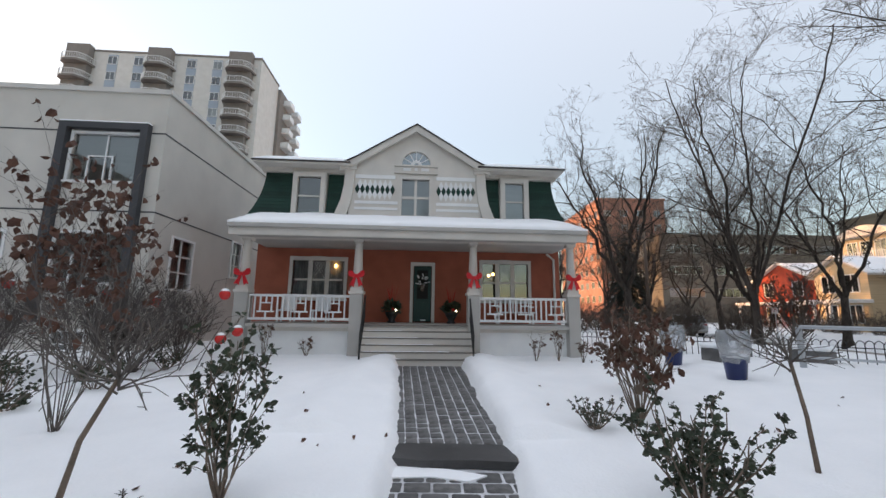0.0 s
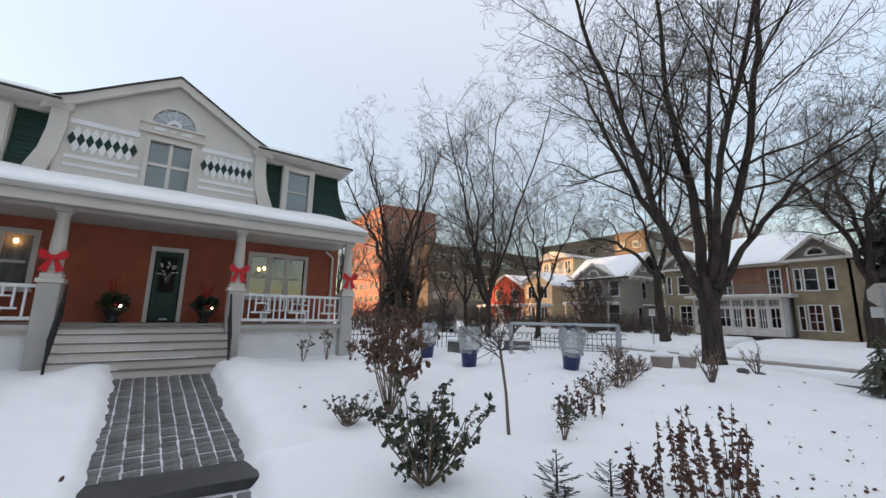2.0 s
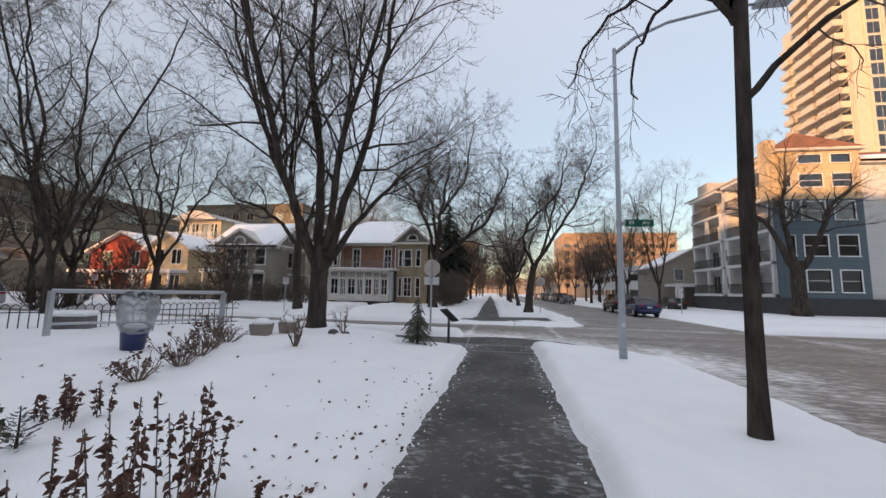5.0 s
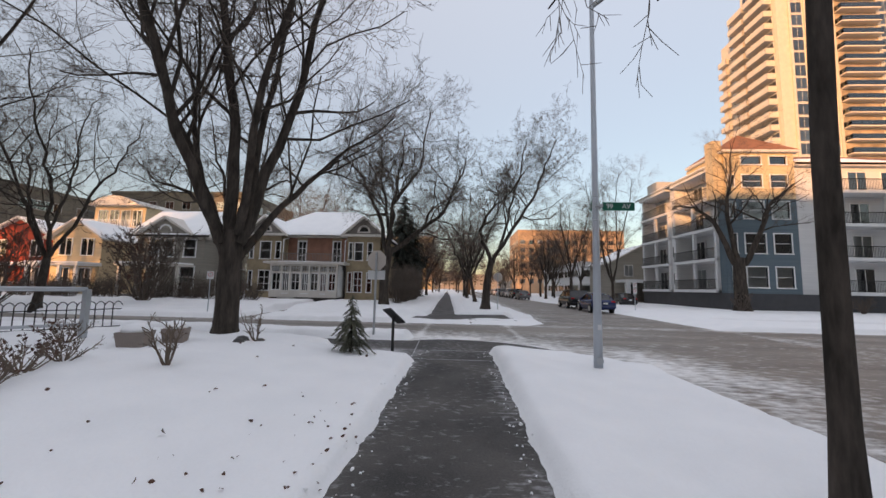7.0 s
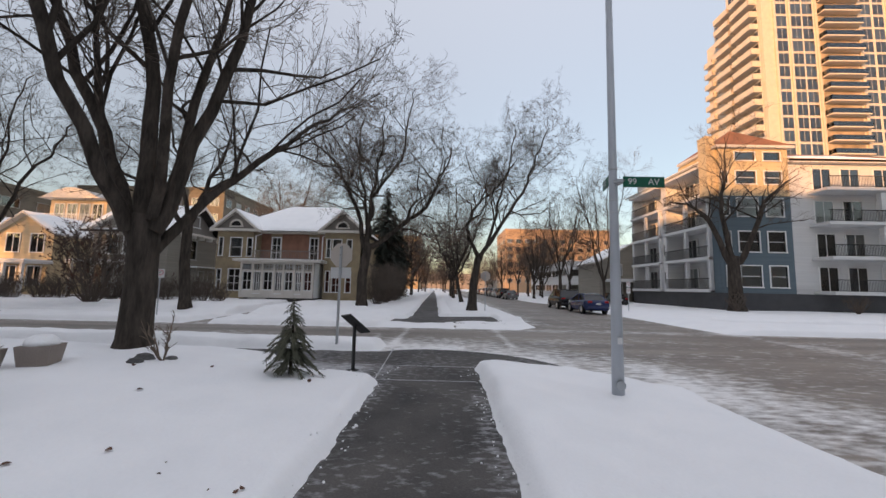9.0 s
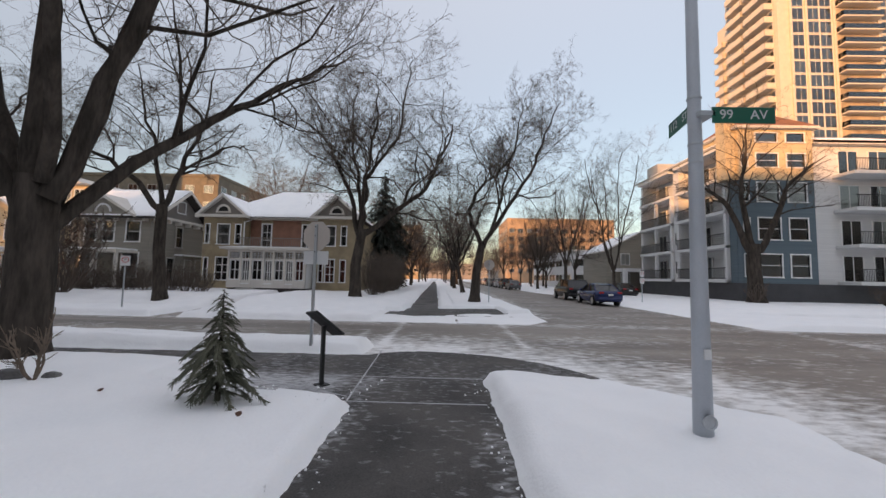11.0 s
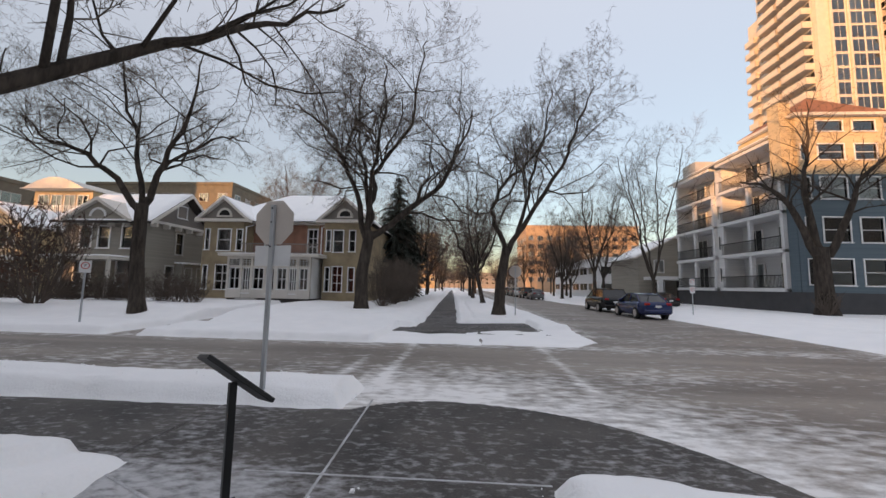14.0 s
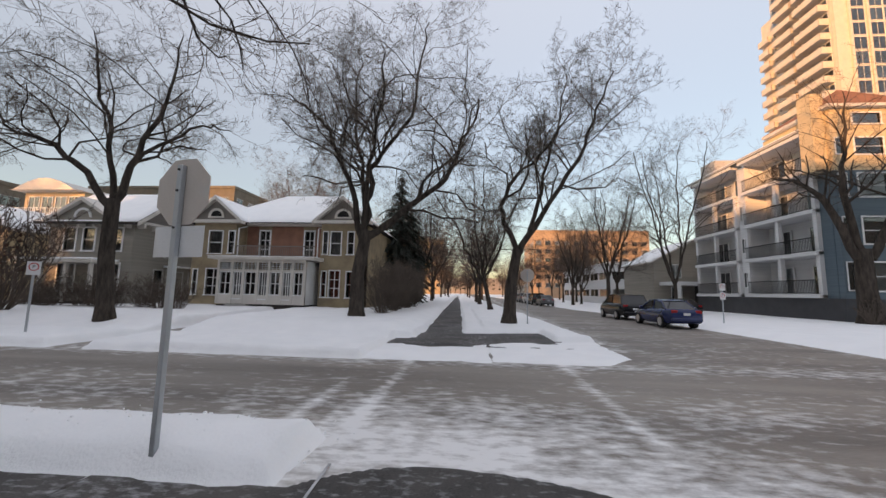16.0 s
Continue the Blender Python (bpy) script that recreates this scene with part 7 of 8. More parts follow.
# red balls hung among the grey shrubs
BALL = mat("red_ball", (0.55, 0.03, 0.025), (0.42, 0.02, 0.018), rough=0.25, bump=0.02)
for i, (x, y, z) in enumerate(((-5.25, 9.20, 2.07), (-5.24, 9.20, 1.03), (-4.86, 9.20, 1.21), (-11.3, 9.9, 2.3), (-10.2, 9.9, 2.28), (-9.35, 9.9, 2.15), (-8.7, 9.9, 2.1), (-7.2, 9.6, 1.9))):
    o = thing("ornament_ball", "large red ornament ball with snow on top", "ornament", (x, y, z), group="red ornament balls")
    part("ball", Build().lathe([(max(0.002, 0.125 * math.sin(math.pi * k / 12)), -0.125 * math.cos(math.pi * k / 12)) for k in range(13)], 18), BALL, o, smooth=True)
    part("snow", Build().lathe([(0.1, 0.085), (0.085, 0.115), (0.05, 0.14), (0.003, 0.15)], 14), SNOW, o, smooth=True)
    part("string", Build().tube([(0, 0, 0.12), (0, 0, 0.4)], 0.004, 4), BLACK, o)
    part("branch", Build().tube([(-1.1, 0.2, 0.1 - z), (-0.7, 0.12, (0.5 - z) * 0.4), (-0.3, 0.04, 0.32), (0.05, 0, 0.4)], [0.014, 0.011, 0.008, 0.005], 5), GREYTWIG, o, "bare grey branch")

# urns, wreath, bench, lamps inside
for x in (-1.75, 0.42):
    o = thing("urn_planter", "dark urn with red twigs and winter greenery beside the door", "planter", (x, 14.0, 1.3), group="door urns")
    o.matrix_basis = HOUSE @ o.matrix_basis
    part("urn", Build().lathe([(0.16, 0), (0.17, 0.04), (0.1, 0.1), (0.22, 0.3), (0.25, 0.4), (0.22, 0.4)], 16), BLACK, o, smooth=True)
    R = random.Random(int(x * 10))
    g, t = Build(), Build()
    for i in range(190):
        d = Vector((R.uniform(-1, 1), R.uniform(-1, 1), R.uniform(-0.25, 1))).normalized()
        leaf(g, Vector((0, 0, 0.5)) + d * R.uniform(0.05, 0.28), d, 0.16, R)
    for i in range(16):
        d = Vector((R.uniform(-0.3, 0.3), R.uniform(-0.3, 0.3), 1)).normalized()
        t.tube([(0, 0, 0.5), Vector((0, 0, 0.5)) + d * R.uniform(0.5, 0.95)], [0.008, 0.004], 3)
    tagged(part("greenery", g, LEAFDARK, o), kind="stuff")
    part("red_twig", t, BALL, o)
    part("bauble", Build().lathe([(max(0.002, 0.05 * math.sin(math.pi * k / 6)), 0.5 - 0.05 * math.cos(math.pi * k / 6)) for k in range(7)], 10, (0.05, -0.27)), BALL, o, smooth=True)
    part("bulb", Build().lathe([(max(0.002, 0.03 * math.sin(math.pi * k / 6)), 0.46 - 0.03 * math.cos(math.pi * k / 6)) for k in range(7)], 10, (0.16, -0.26)), lamp_mat("small_bulb", (1.0, 0.85, 0.6), 4.0), o)
R = random.Random(9)
o = thing("wreath", "door wreath of white flowers and greenery", "wreath", (-0.65, 14.56, 2.85))
o.matrix_basis = HOUSE @ o.matrix_basis
b, g = Build(), Build()
for i in range(60):
    a, rr = R.uniform(0, 6.28), R.uniform(0.05, 0.2)
    p = Vector((rr * math.cos(a), -0.03, rr * 1.4 * math.sin(a)))
    leaf(b if i % 2 else g, p, Vector((math.cos(a), -0.5, math.sin(a))).normalized(), 0.11, R)
part("flower", b, WHITE, o)
part("greenery", g, LEAFDARK, o)
part("basket", Build().prism([(-0.1, -0.12), (0.1, -0.12), (0.04, -0.36), (-0.04, -0.36)][::-1], -0.06, 0.0), STEM, o)
bn = thing("porch_bench", "white slatted garden bench on the porch", "bench", (2.75, 13.9, 1.3))
bn.matrix_basis = HOUSE @ bn.matrix_basis
for k in range(9):
    part("back_slat", Build().box(-0.62 + 0.15 * k, -0.57 + 0.15 * k, 0.2, 0.23, 0.45, 0.9), WHITE, bn)
part("back_rail", Build().box(-0.7, 0.7, 0.19, 0.24, 0.9, 0.97), WHITE, bn)
part("seat", Build().box(-0.7, 0.7, -0.25, 0.22, 0.4, 0.45, 0.01), WHITE, bn)
for s in (-0.66, 0.6):
    for y in (-0.24, 0.16):
        part("leg", Build().box(s, s + 0.06, y, y + 0.06, 0, 0.4), WHITE, bn)
    part("armrest", Build().box(s, s + 0.06, -0.25, 0.22, 0.6, 0.65), WHITE, bn)
for x in (-5.4, -4.2):
    c = thing("porch_chair", "white painted porch chair behind the railing", "chair", (x, 13.7, 1.3), group="porch chairs")
    c.matrix_basis = HOUSE @ c.matrix_basis
    part("seat", Build().box(-0.27, 0.27, -0.25, 0.25, 0.38, 0.44, 0.01), WHITE, c)
    part("backrest", Build().box(-0.27, 0.27, 0.22, 0.27, 0.44, 0.98, 0.01), WHITE, c)
    for sx in (-0.25, 0.2):
        for sy in (-0.23, 0.18):
            part("leg", Build().box(sx, sx + 0.05, sy, sy + 0.05, 0, 0.38), WHITE, c)
GLOW = lamp_mat("warm_lamp", (1.0, 0.5, 0.16), 7.0)
for x, z in ((-4.0, 3.42), (1.95, 3.15), (2.12, 3.2)):
    o = thing("chandelier", "warm lit glass lamp glowing inside the window", "lamp", (x, 14.71, z), group="window lamps")
    o.matrix_basis = HOUSE @ o.matrix_basis
    part("shade", Build().lathe([(max(0.003, 0.05 * math.sin(math.pi * k / 8)), -0.06 * math.cos(math.pi * k / 8)) for k in range(9)], 10), GLOW, o, smooth=True).scale = (1, 0.35, 1)
    part("rod", Build().tube([(0, 0, 0.05), (0, 0, 0.18)], 0.006, 4), BLACK, o)

# ---- street furniture ----
SIGNBACK = mat("sign_back", (0.56, 0.5, 0.45), (0.48, 0.43, 0.385), rough=0.5, metal=0.0, bump=0.05)
SIGNWHITE = mat("sign_white", (0.7, 0.7, 0.7), (0.6, 0.6, 0.6), rough=0.4, bump=0.02)
SIGNGREEN = mat("sign_green", (0.006, 0.12, 0.07), (0.005, 0.09, 0.055), rough=0.4, bump=0.02)
SIGNRED = mat("sign_red", (0.5, 0.02, 0.02), (0.42, 0.015, 0.015), rough=0.4, bump=0.02)


def lettering(text, size, m, material, parent):
    c = bpy.data.curves.new("lettering", "FONT")
    c.body, c.size, c.align_x, c.align_y, c.extrude = text, size, "CENTER", "CENTER", 0.001
    tmp = bpy.data.objects.new("lettering", c)
    scene.collection.objects.link(tmp)
    me = bpy.data.meshes.new_from_object(tmp.evaluated_get(bpy.context.evaluated_depsgraph_get()))
    bpy.data.objects.remove(tmp)
    bpy.data.curves.remove(c)
    me.materials.clear()
    me.materials.append(material)
    o = part("lettering", me, material, parent)
    o.matrix_basis = m
    return o


sl = thing("street_lamp", "tall pale grey steel street lamp with curved arm", "street lamp", (11.66, -3.04, 0.0))
zt = 8.0
part("pole", Build().tube([(0, 0, 0.05), (0, 0, 3.5), (0, 0, zt)], [0.092, 0.063, 0.045], 14), POLE, sl, smooth=True)
part("arm", Build().tube([(0, 0, zt - 0.15), (0, -0.5, zt + 0.25), (0, -1.3, zt + 0.6), (0, -2.6, zt + 0.85), (0, -3.4, zt + 0.9)], [0.05, 0.045, 0.04, 0.035, 0.03], 8), POLE, sl, smooth=True)
part("lamp_head", Build().box(-0.13, 0.13, -4.1, -3.3, zt + 0.82, zt + 0.95, 0.03), POLE, sl)
for z in (2.9, 3.1, 3.6):
    part("strap", Build().lathe([(0.066, z), (0.073, z + 0.005), (0.073, z + 0.02), (0.066, z + 0.025)], 14), STEEL, sl)
part("hand_hole", Build().lathe([(0.07, 0), (0.07, 0.02), (0.05, 0.025), (0.05, 0.015), (0.01, 0.015)], 14), STEEL, sl).matrix_basis = pose(-0.095, 0.0, 0.3, 0, -90, 0)
part("sticker", Build().box(-0.098, -0.085, -0.04, 0.03, 0.9, 1.0), SIGNWHITE, sl)
sg = thing("street_sign", "green name blades, 99 AV and 112 ST, on lamp post", "street sign", (11.66, -3.04, 0.0))
part("blade", Build().box(-0.13, -0.115, -0.74, -0.1, 3.3, 3.47, 0.004), SIGNGREEN, sg)
TURN_ST = pose(0, 0, 0, 0, 0, -9)
part("blade", Build(TURN_ST).box(0.07, 0.64, -0.008, 0.008, 3.42, 3.59, 0.004), SIGNGREEN, sg)
part("bracket", Build().box(-0.13, 0.1, -0.13, 0.02, 3.38, 3.43), STEEL, sg)
lettering("99", 0.14, pose(-0.133, -0.24, 3.385, 90, 0, -90), SIGNWHITE, sg)
lettering("AV", 0.14, pose(-0.133, -0.57, 3.385, 90, 0, -90), SIGNWHITE, sg)
lettering("112", 0.13, TURN_ST @ pose(0.49, 0.0105, 3.505, 90, 0, 180), SIGNWHITE, sg)
lettering("ST", 0.12, TURN_ST @ pose(0.2, 0.0105, 3.505, 90, 0, 180), SIGNWHITE, sg)


def stop_sign(x, y, face, tab=True, lean=0.0):
    """face: degrees to which the red face looks, from -y."""
    o = thing("stop_sign", "octagonal stop sign seen on its grey metal back, steel post", "road sign", (x, y, top_of(x, y) - 0.22), face, group="stop signs")
    part("post", Build().box(-0.03, 0.03, 0.0, 0.05, 0, 2.75, 0.006), STEEL, o)
    r = 0.315 / math.cos(math.pi / 8)
    oc = [(r * math.cos(math.pi / 8 + math.pi / 4 * k), 2.5 + r * math.sin(math.pi / 8 + math.pi / 4 * k)) for k in range(8)]
    part("plate", Build().prism(oc, -0.012, -0.004), SIGNBACK, o)
    part("face", Build().prism([(x * 0.99, 2.5 + (z - 2.5) * 0.99) for x, z in oc], -0.016, -0.0125), SIGNRED, o)
    if tab:
        part("tab", Build().box(-0.3, 0.3, -0.012, -0.004, 1.88, 2.17, 0.003), SIGNWHITE, o)
    for z in (2.15, 2.5, 2.7):
        part("bolt", Build().tube([(0, 0.05, z), (0, 0.062, z)], 0.012, 6), BLACK, o)


stop_sign(15.87, 2.44, 78)
stop_sign(31.0, -2.9, 80, False)


def parking_sign(x, y, deg, plates, post=1.9):
    o = thing("parking_sign", "small white parking regulation sign on a steel post", "road sign", (x, y, 0.1), deg, group="parking signs")
    part("post", Build().box(-0.025, 0.025, 0, 0.04, 0, post + 0.4), STEEL, o)
    for k in range(plates):
        z = post + 0.2 - 0.5 * k
        p = part("plate", Build().box(-0.16, 0.16, -0.01, -0.003, z - 0.2, z + 0.2, 0.003), SIGNWHITE, o)
        b = Build()
        for j in range(14):
            a, c = 2 * math.pi * j / 14, 2 * math.pi * (j + 1) / 14
            b.prism([(0.12 * math.cos(a), z + 0.04 + 0.12 * math.sin(a)), (0.12 * math.cos(c), z + 0.04 + 0.12 * math.sin(c)), (0.095 * math.cos(c), z + 0.04 + 0.095 * math.sin(c)), (0.095 * math.cos(a), z + 0.04 + 0.095 * math.sin(a))][::-1], -0.013, -0.0105)
        part("ring", b, SIGNRED, p)
        lettering("P", 0.14, pose(0, -0.014, z + 0.04, 90, 0, 0), BLACK, p)


parking_sign(35.0, -14.2, 275, 2, 1.9)
parking_sign(22.8, 12.65, 300, 1, 1.75)
parking_sign(22.6, 26.0, 300, 1, 1.75)
bd = thing("information_board", "black slanted information panel on a black post", "sign", (13.5, 1.42, 0.0), 46)
part("post", Build().box(-0.026, 0.026, -0.026, 0.026, 0, 0.89), BLACK, bd)
pn = part("panel", Build().box(-0.17, 0.17, -0.29, 0.29, -0.018, 0.018, 0.006), BLACK, bd)
pn.matrix_basis = pose(0, -0.02, 0.92, 40, 8, 0)
part("base_plate", Build().box(-0.09, 0.09, -0.09, 0.09, 0.0, 0.02), BLACK, bd)
WOOD = mat("weathered_pole", (0.17, 0.13, 0.1), (0.11, 0.085, 0.068), scale=20, rough=0.95, stretch=(1, 1, 0.1))
for x, y in ((16.3, 33.0), (14.6, 27.0), (20.0, 47.0)):
    o = thing("utility_pole", "weathered wooden utility pole with crossarm", "utility pole", (x, y, 0), 20, group="utility poles")
    part("pole", Build().tube([(0, 0, 0), (0, 0, 7.6)], [0.15, 0.1], 9), WOOD, o, smooth=True)
    part("crossarm", Build().box(-0.9, 0.9, -0.06, 0.06, 7.0, 7.12), WOOD, o)

# ---- cars ----
TYRE = mat("tyre_rubber", (0.015, 0.015, 0.016), (0.01, 0.01, 0.011), rough=0.85)
RIM = mat("alloy_rim", (0.55, 0.55, 0.56), (0.4, 0.4, 0.42), rough=0.35, metal=0.7, bump=0.05)
CARGLASS = mat("car_glass", (0.015, 0.017, 0.02), (0.012, 0.013, 0.015), rough=0.06, bump=0, spec=0.8)
TAIL = mat("tail_lamp", (0.35, 0.01, 0.012), (0.28, 0.008, 0.01), rough=0.2, bump=0)


def car(label, paint, x, y, deg, suv=False, snow=False):
    """Nose towards +x before turning."""
    o = thing("car", label, "car", (x, y, 0.0), deg, group="parked cars")
    L, W = (4.6, 0.93) if suv else (4.5, 0.88)
    belt, roof, hood = (1.08, 1.68, 1.05) if suv else (0.94, 1.46, 0.88)
    if suv:
        st = [(-2.3, 0.55, 0.9, 0.80), (-2.26, 0.3, 1.06, 0.90), (-1.6, 0.25, 1.1, 0.95), (0, 0.24, 1.08, 1.0), (1.2, 0.24, 1.06, 0.98), (1.9, 0.26, 0.98, 0.93), (2.25, 0.32, 0.8, 0.84), (2.3, 0.45, 0.68, 0.76)]
        gh = [(-2.2, 1.06, 0.86), (-1.85, 1.66, 0.70), (-0.2, 1.7, 0.72), (0.45, 1.62, 0.70), (1.25, 1.05, 0.84)]
    else:
        st = [(-2.25, 0.5, 0.82, 0.80), (-2.2, 0.3, 0.98, 0.9), (-1.5, 0.22, 0.98, 0.97), (0, 0.2, 0.93, 1.0), (1.0, 0.2, 0.92, 0.98), (1.7, 0.22, 0.82, 0.93), (2.15, 0.28, 0.68, 0.82), (2.25, 0.4, 0.58, 0.72)]
        gh = [(-1.72, 0.97, 0.78), (-1.02, 1.38, 0.62), (-0.35, 1.46, 0.64), (0.25, 1.41, 0.62), (1.15, 0.91, 0.8)]
    b = Build()
    pts, n = [], 10
    for X, lo, hi, f in st:
        w = W * f
        m = (lo + hi) / 2
        pts += [(X, -w * 0.86, lo), (X, -w * 0.97, lo + 0.12), (X, -w, m), (X, -w * 0.97, hi - 0.1), (X, -w * 0.86, hi), (X, w * 0.86, hi), (X, w * 0.97, hi - 0.1), (X, w, m), (X, w * 0.97, lo + 0.12), (X, w * 0.86, lo)]
    k = len(st)
    b.add(pts, [(i * n + j, i * n + (j + 1) % n, (i + 1) * n + (j + 1) % n, (i + 1) * n + j) for i in range(k - 1) for j in range(n)] + [tuple(range(n - 1, -1, -1)), tuple(range((k - 1) * n, k * n))])
    part("body", b, paint, o, smooth=True)
    g, rp = Build(), Build()
    low = gh[0][1] - 0.04
    for (x0, z0, w0), (x1, z1, w1) in zip(gh, gh[1:]):
        g.add([(x0, -w0, z0), (x1, -w1, z1), (x1, w1, z1), (x0, w0, z0), (x0, -W * 0.85, low), (x1, -W * 0.85, low), (x1, W * 0.85, low), (x0, W * 0.85, low)],
              [(0, 3, 2, 1), (0, 1, 5, 4), (2, 3, 7, 6)])
    part("greenhouse", g, CARGLASS, o, "dark tinted windows")
    for (x0, z0, w0), (x1, z1, w1) in list(zip(gh, gh[1:]))[1:3]:
        rp.add([(x0 - 0.05, -w0 - 0.02, z0 + 0.01), (x1 + 0.05, -w1 - 0.02, z1 + 0.01), (x1 + 0.05, w1 + 0.02, z1 + 0.01), (x0 - 0.05, w0 + 0.02, z0 + 0.01)], [(0, 1, 2, 3)])
        for s in (-1, 1):
            rp.add([(x0, s * (w0 + 0.015), z0 + 0.01), (x1, s * (w1 + 0.015), z1 + 0.01), (x1, s * (w1 + 0.035), z1 - 0.06), (x0, s * (w0 + 0.035), z0 - 0.06)], [(0, 1, 2, 3)])
    for s in (-1, 1):
        for (x0, z0, w0), (x1, z1, w1) in ((gh[0], gh[1]), (gh[4], gh[3])):
            part("pillar", Build().tube([(x0, s * w0, z0), (x1, s * w1, z1)], 0.04, 5), paint, o)
        part("pillar", Build().tube([(-0.35, s * (W * 0.86), low), (-0.38, s * gh[2][2], gh[2][1])], 0.04, 5), paint, o)
    part("roof", rp, SNOW if snow else paint, o)
    for X in (-L * 0.29, L * 0.3):
        for s in (-1, 1):
            t = part("wheel", Build().tube([(X, s * (W - 0.2), 0.32), (X, s * (W + 0.01), 0.32)], 0.33, 20), TYRE, o)
            part("rim", Build().tube([(X, s * (W - 0.02), 0.32), (X, s * (W + 0.02), 0.32)], 0.22, 12), RIM, t)
    for s in (-1, 1):
        zl = 0.85 if suv else 0.78
        part("tail_light", Build().box(-L / 2 - 0.0, -L / 2 + 0.2, s * W * 0.66 - 0.16, s * W * 0.66 + 0.16, zl, zl + 0.16, 0.03), TAIL, o)
        part("headlight", Build().box(L / 2 - 0.25, L / 2 - 0.03, s * W * 0.6 - 0.16, s * W * 0.6 + 0.16, 0.55, 0.7, 0.04), SIGNWHITE, o)
        part("mirror", Build().box(0.75, 0.9, s * (W + 0.02) - 0.08, s * (W + 0.02) + 0.08, low, low + 0.14, 0.03), paint, o)
    part("number_plate", Build().box(-L / 2 - 0.02, -L / 2 + 0.03, -0.16, 0.16, 0.68, 0.8), SIGNWHITE, o)
    part("bumper", Build().box(-L / 2 - 0.04, -L / 2 + 0.2, -W * 0.86, W * 0.86, 0.36, 0.56, 0.05), paint, o)
    return o


BLUECAR = mat("blue_car_paint", (0.012, 0.024, 0.1), (0.01, 0.02, 0.08), rough=0.25, bump=0.02, spec=0.6)
BLACKCAR = mat("black_car_paint", (0.01, 0.01, 0.012), (0.008, 0.008, 0.009), rough=0.25, bump=0.02, spec=0.6)
WHITECAR = mat("white_car_paint", (0.6, 0.6, 0.61), (0.5, 0.5, 0.51), rough=0.3, bump=0.02)
GREYCAR = mat("grey_car_paint", (0.16, 0.165, 0.17), (0.12, 0.125, 0.13), rough=0.3, bump=0.02)
car("metallic blue sedan parked at the snowy kerb", BLUECAR, 34.9, -11.0, 0)
car("black sport utility vehicle parked at the kerb", BLACKCAR, 41.0, -11.0, 0, True)
for i, (p, x, s) in enumerate(((GREYCAR, 66, False), (BLACKCAR, 72, True), (WHITECAR, 78, True), (GREYCAR, 84, True), (BLACKCAR, 90, False), (WHITECAR, 97, True), (GREYCAR, 104, False))):
    car(("grey sedan", "black utility vehicle", "white utility vehicle", "grey utility vehicle", "black sedan", "white crossover", "silver sedan")[i] + " parked far along the snowy street", p, x, -11.5 + float(askew(x)), 2, s)
car("white sport utility vehicle parked on the avenue", WHITECAR, 20.4, 33.0, 90, True)
car("dark hatchback parked by the apartments", BLACKCAR, 48.0, -18.5, 0, False)

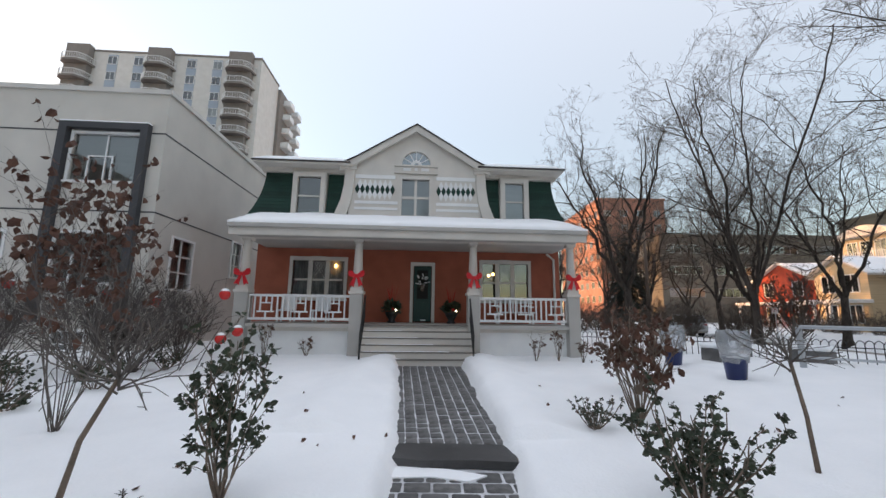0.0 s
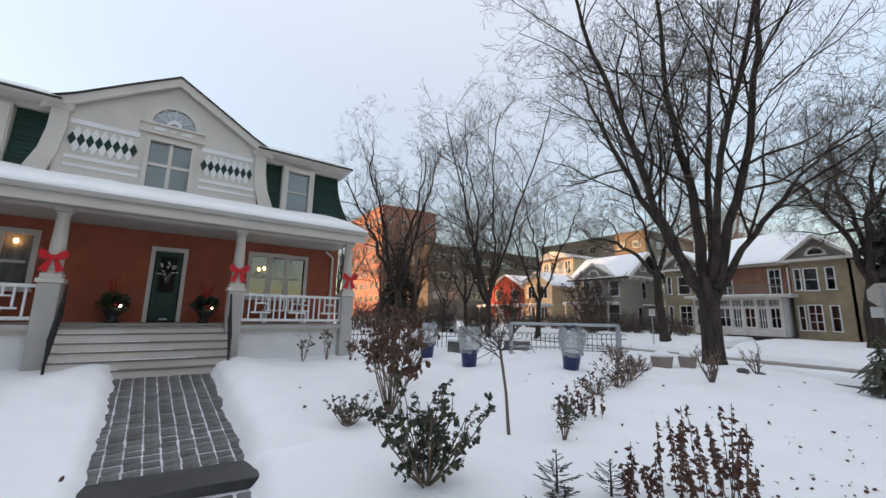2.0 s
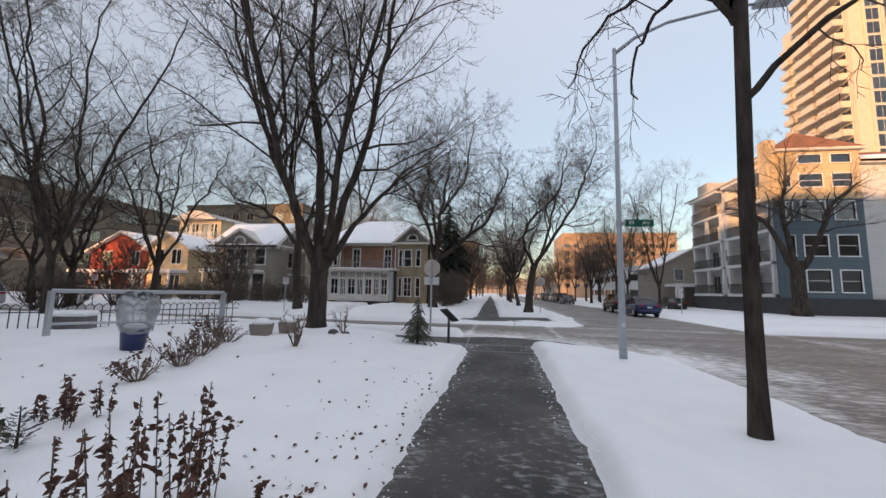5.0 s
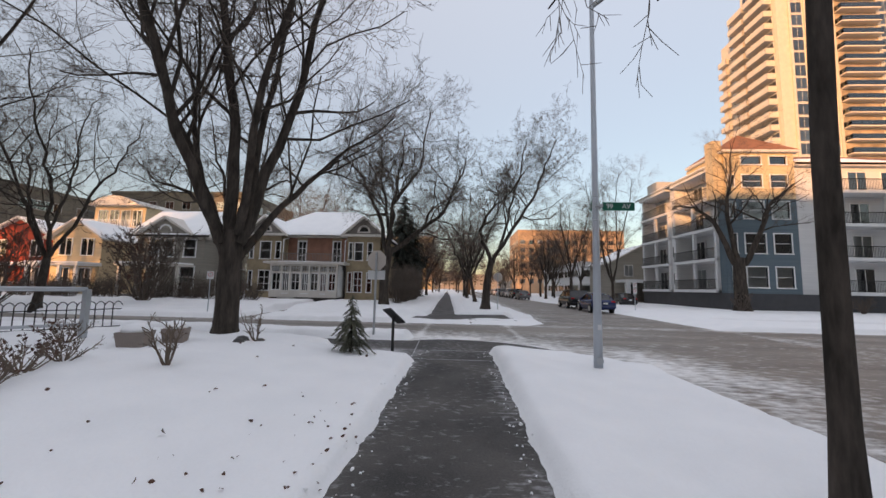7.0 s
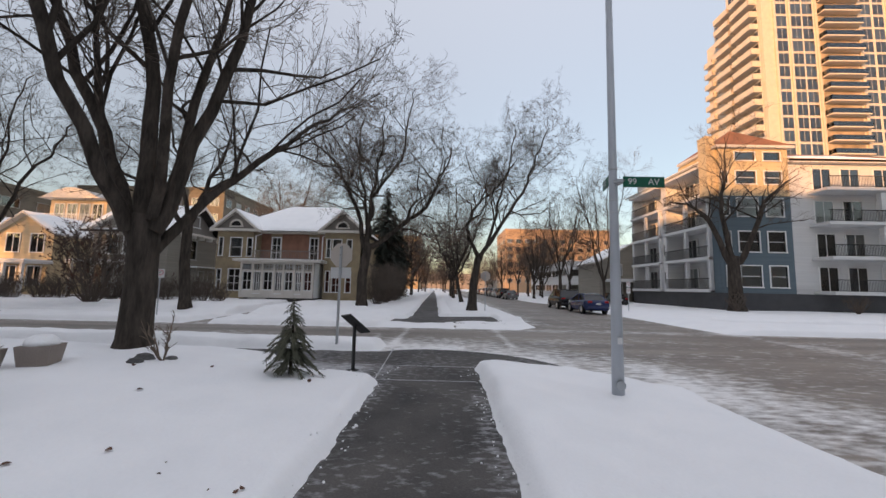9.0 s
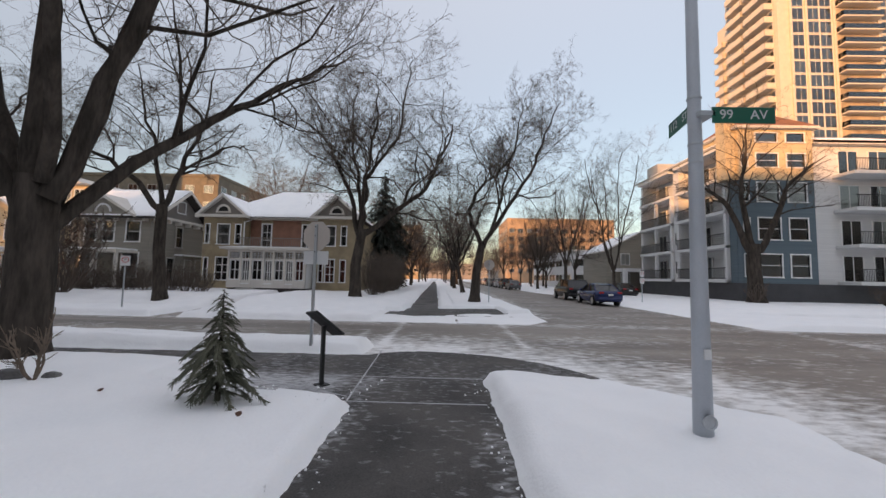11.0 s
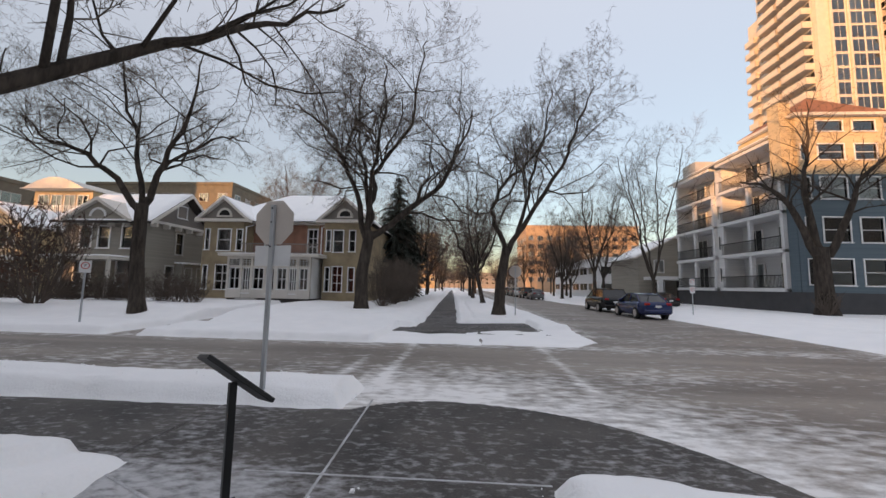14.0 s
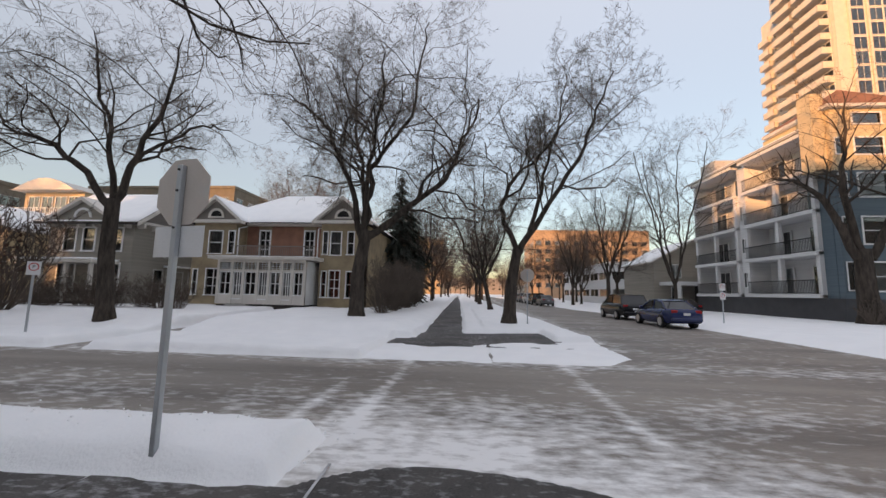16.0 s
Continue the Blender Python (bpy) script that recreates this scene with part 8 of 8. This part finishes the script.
# ---- paving stones of the garden path ----
path = thing("garden_path", "path of square grey paving stones with snowy joints", "path", kind="structure")
JOINTSNOW = mat("joint_snow", (0.85, 0.85, 0.87), (0.35, 0.35, 0.36), scale=14, rough=0.9)
part("bed", Build().slab([(-0.75, 5.0), (0.95, 5.0), (0.85, 12.0), (-1.75, 12.0)], -0.1, 0.096), JOINTSNOW, path)
part("bed", Build().slab([(-0.7, 0.98), (0.9, 0.98), (0.95, 4.75), (-0.72, 4.75)], -0.1, 0.011), JOINTSNOW, path)
stones = []
R = random.Random(4)
for k in range(6):
    b = Build()
    bm = bmesh.new()
    bmesh.ops.create_cube(bm, size=1)
    for v in bm.verts:
        v.co = (v.co.x * R.uniform(0.92, 1.0), v.co.y * R.uniform(0.92, 1.0), v.co.z)
    bmesh.ops.bevel(bm, geom=[e for e in bm.edges if e.verts[0].co.z > 0 or e.verts[1].co.z > 0], offset=0.08, segments=1, affect="EDGES")
    me = bpy.data.meshes.new("paving_stone")
    bm.to_mesh(me)
    bm.free()
    me.materials.append(STONE)
    stones.append(me)
y = 5.1
while y < 11.7:
    h = R.uniform(0.2, 0.235)
    t = min(max((y + h / 2 - 5) / 6.6, 0), 1)
    x0, x1 = -0.43 - 0.72 * t, 0.72 - 0.33 * t
    w = (x1 - x0) / 7
    for k in range(-1, 8):
        x = x0 + w * (k + 0.5)
        o = part("paving_stone", R.choice(stones), STONE, path)
        lean = math.atan((0.8 - (k + 0.5) / 7 * 0.5) / 6.6)
        o.matrix_basis = Matrix.LocRotScale((x + R.uniform(-0.006, 0.006), y + h / 2 + R.uniform(-0.012, 0.012), 0.075 + R.uniform(-0.003, 0.003)), Euler((R.uniform(-0.012, 0.012), R.uniform(-0.012, 0.012), lean + R.uniform(-0.03, 0.03))), (w - 0.012, h - 0.012, 0.06))
    y += h
y = 1.05
while y < 4.45:
    h = R.uniform(0.22, 0.28)
    x = -0.62
    while x < 0.85:
        w = R.uniform(0.2, 0.32)
        o = part("paving_stone", R.choice(stones), STONE, path)
        o.matrix_basis = Matrix.LocRotScale((x + w / 2, y + h / 2, -0.01 + R.uniform(-0.004, 0.006)), Euler((0, 0, R.uniform(-0.04, 0.04))), (w - 0.02, h - 0.02, 0.06))
        x += w
    y += h
DARKSTONE = mat("wet_slate", (0.075, 0.073, 0.072), (0.03, 0.03, 0.03), scale=10, rough=0.5, bump=0.7)
sb = Build()
outline = [(-0.66, 4.62), (-0.2, 4.52), (0.35, 4.55), (0.95, 4.5), (1.05, 4.72), (0.92, 5.06), (0.1, 5.09), (-0.64, 5.07)]
sb.slab(outline, 0.02, 0.11)
part("stone_step", sb, DARKSTONE, path, "broad rough slate step, wet and dark")
part("snow", Build().slab([(-0.7, 4.25), (-0.1, 4.3), (0.3, 4.2), (0.5, 4.35), (0.1, 4.5), (-0.66, 4.58)], -0.02, 0.035), SNOW, path)
# black slab under the overhang: the shadow below the step, painted in
part("shadow_gap", Build().slab([(-0.55, 4.72), (0.95, 4.7), (0.95, 5.0), (-0.55, 5.0)], -0.05, 0.02), BLACK, path)
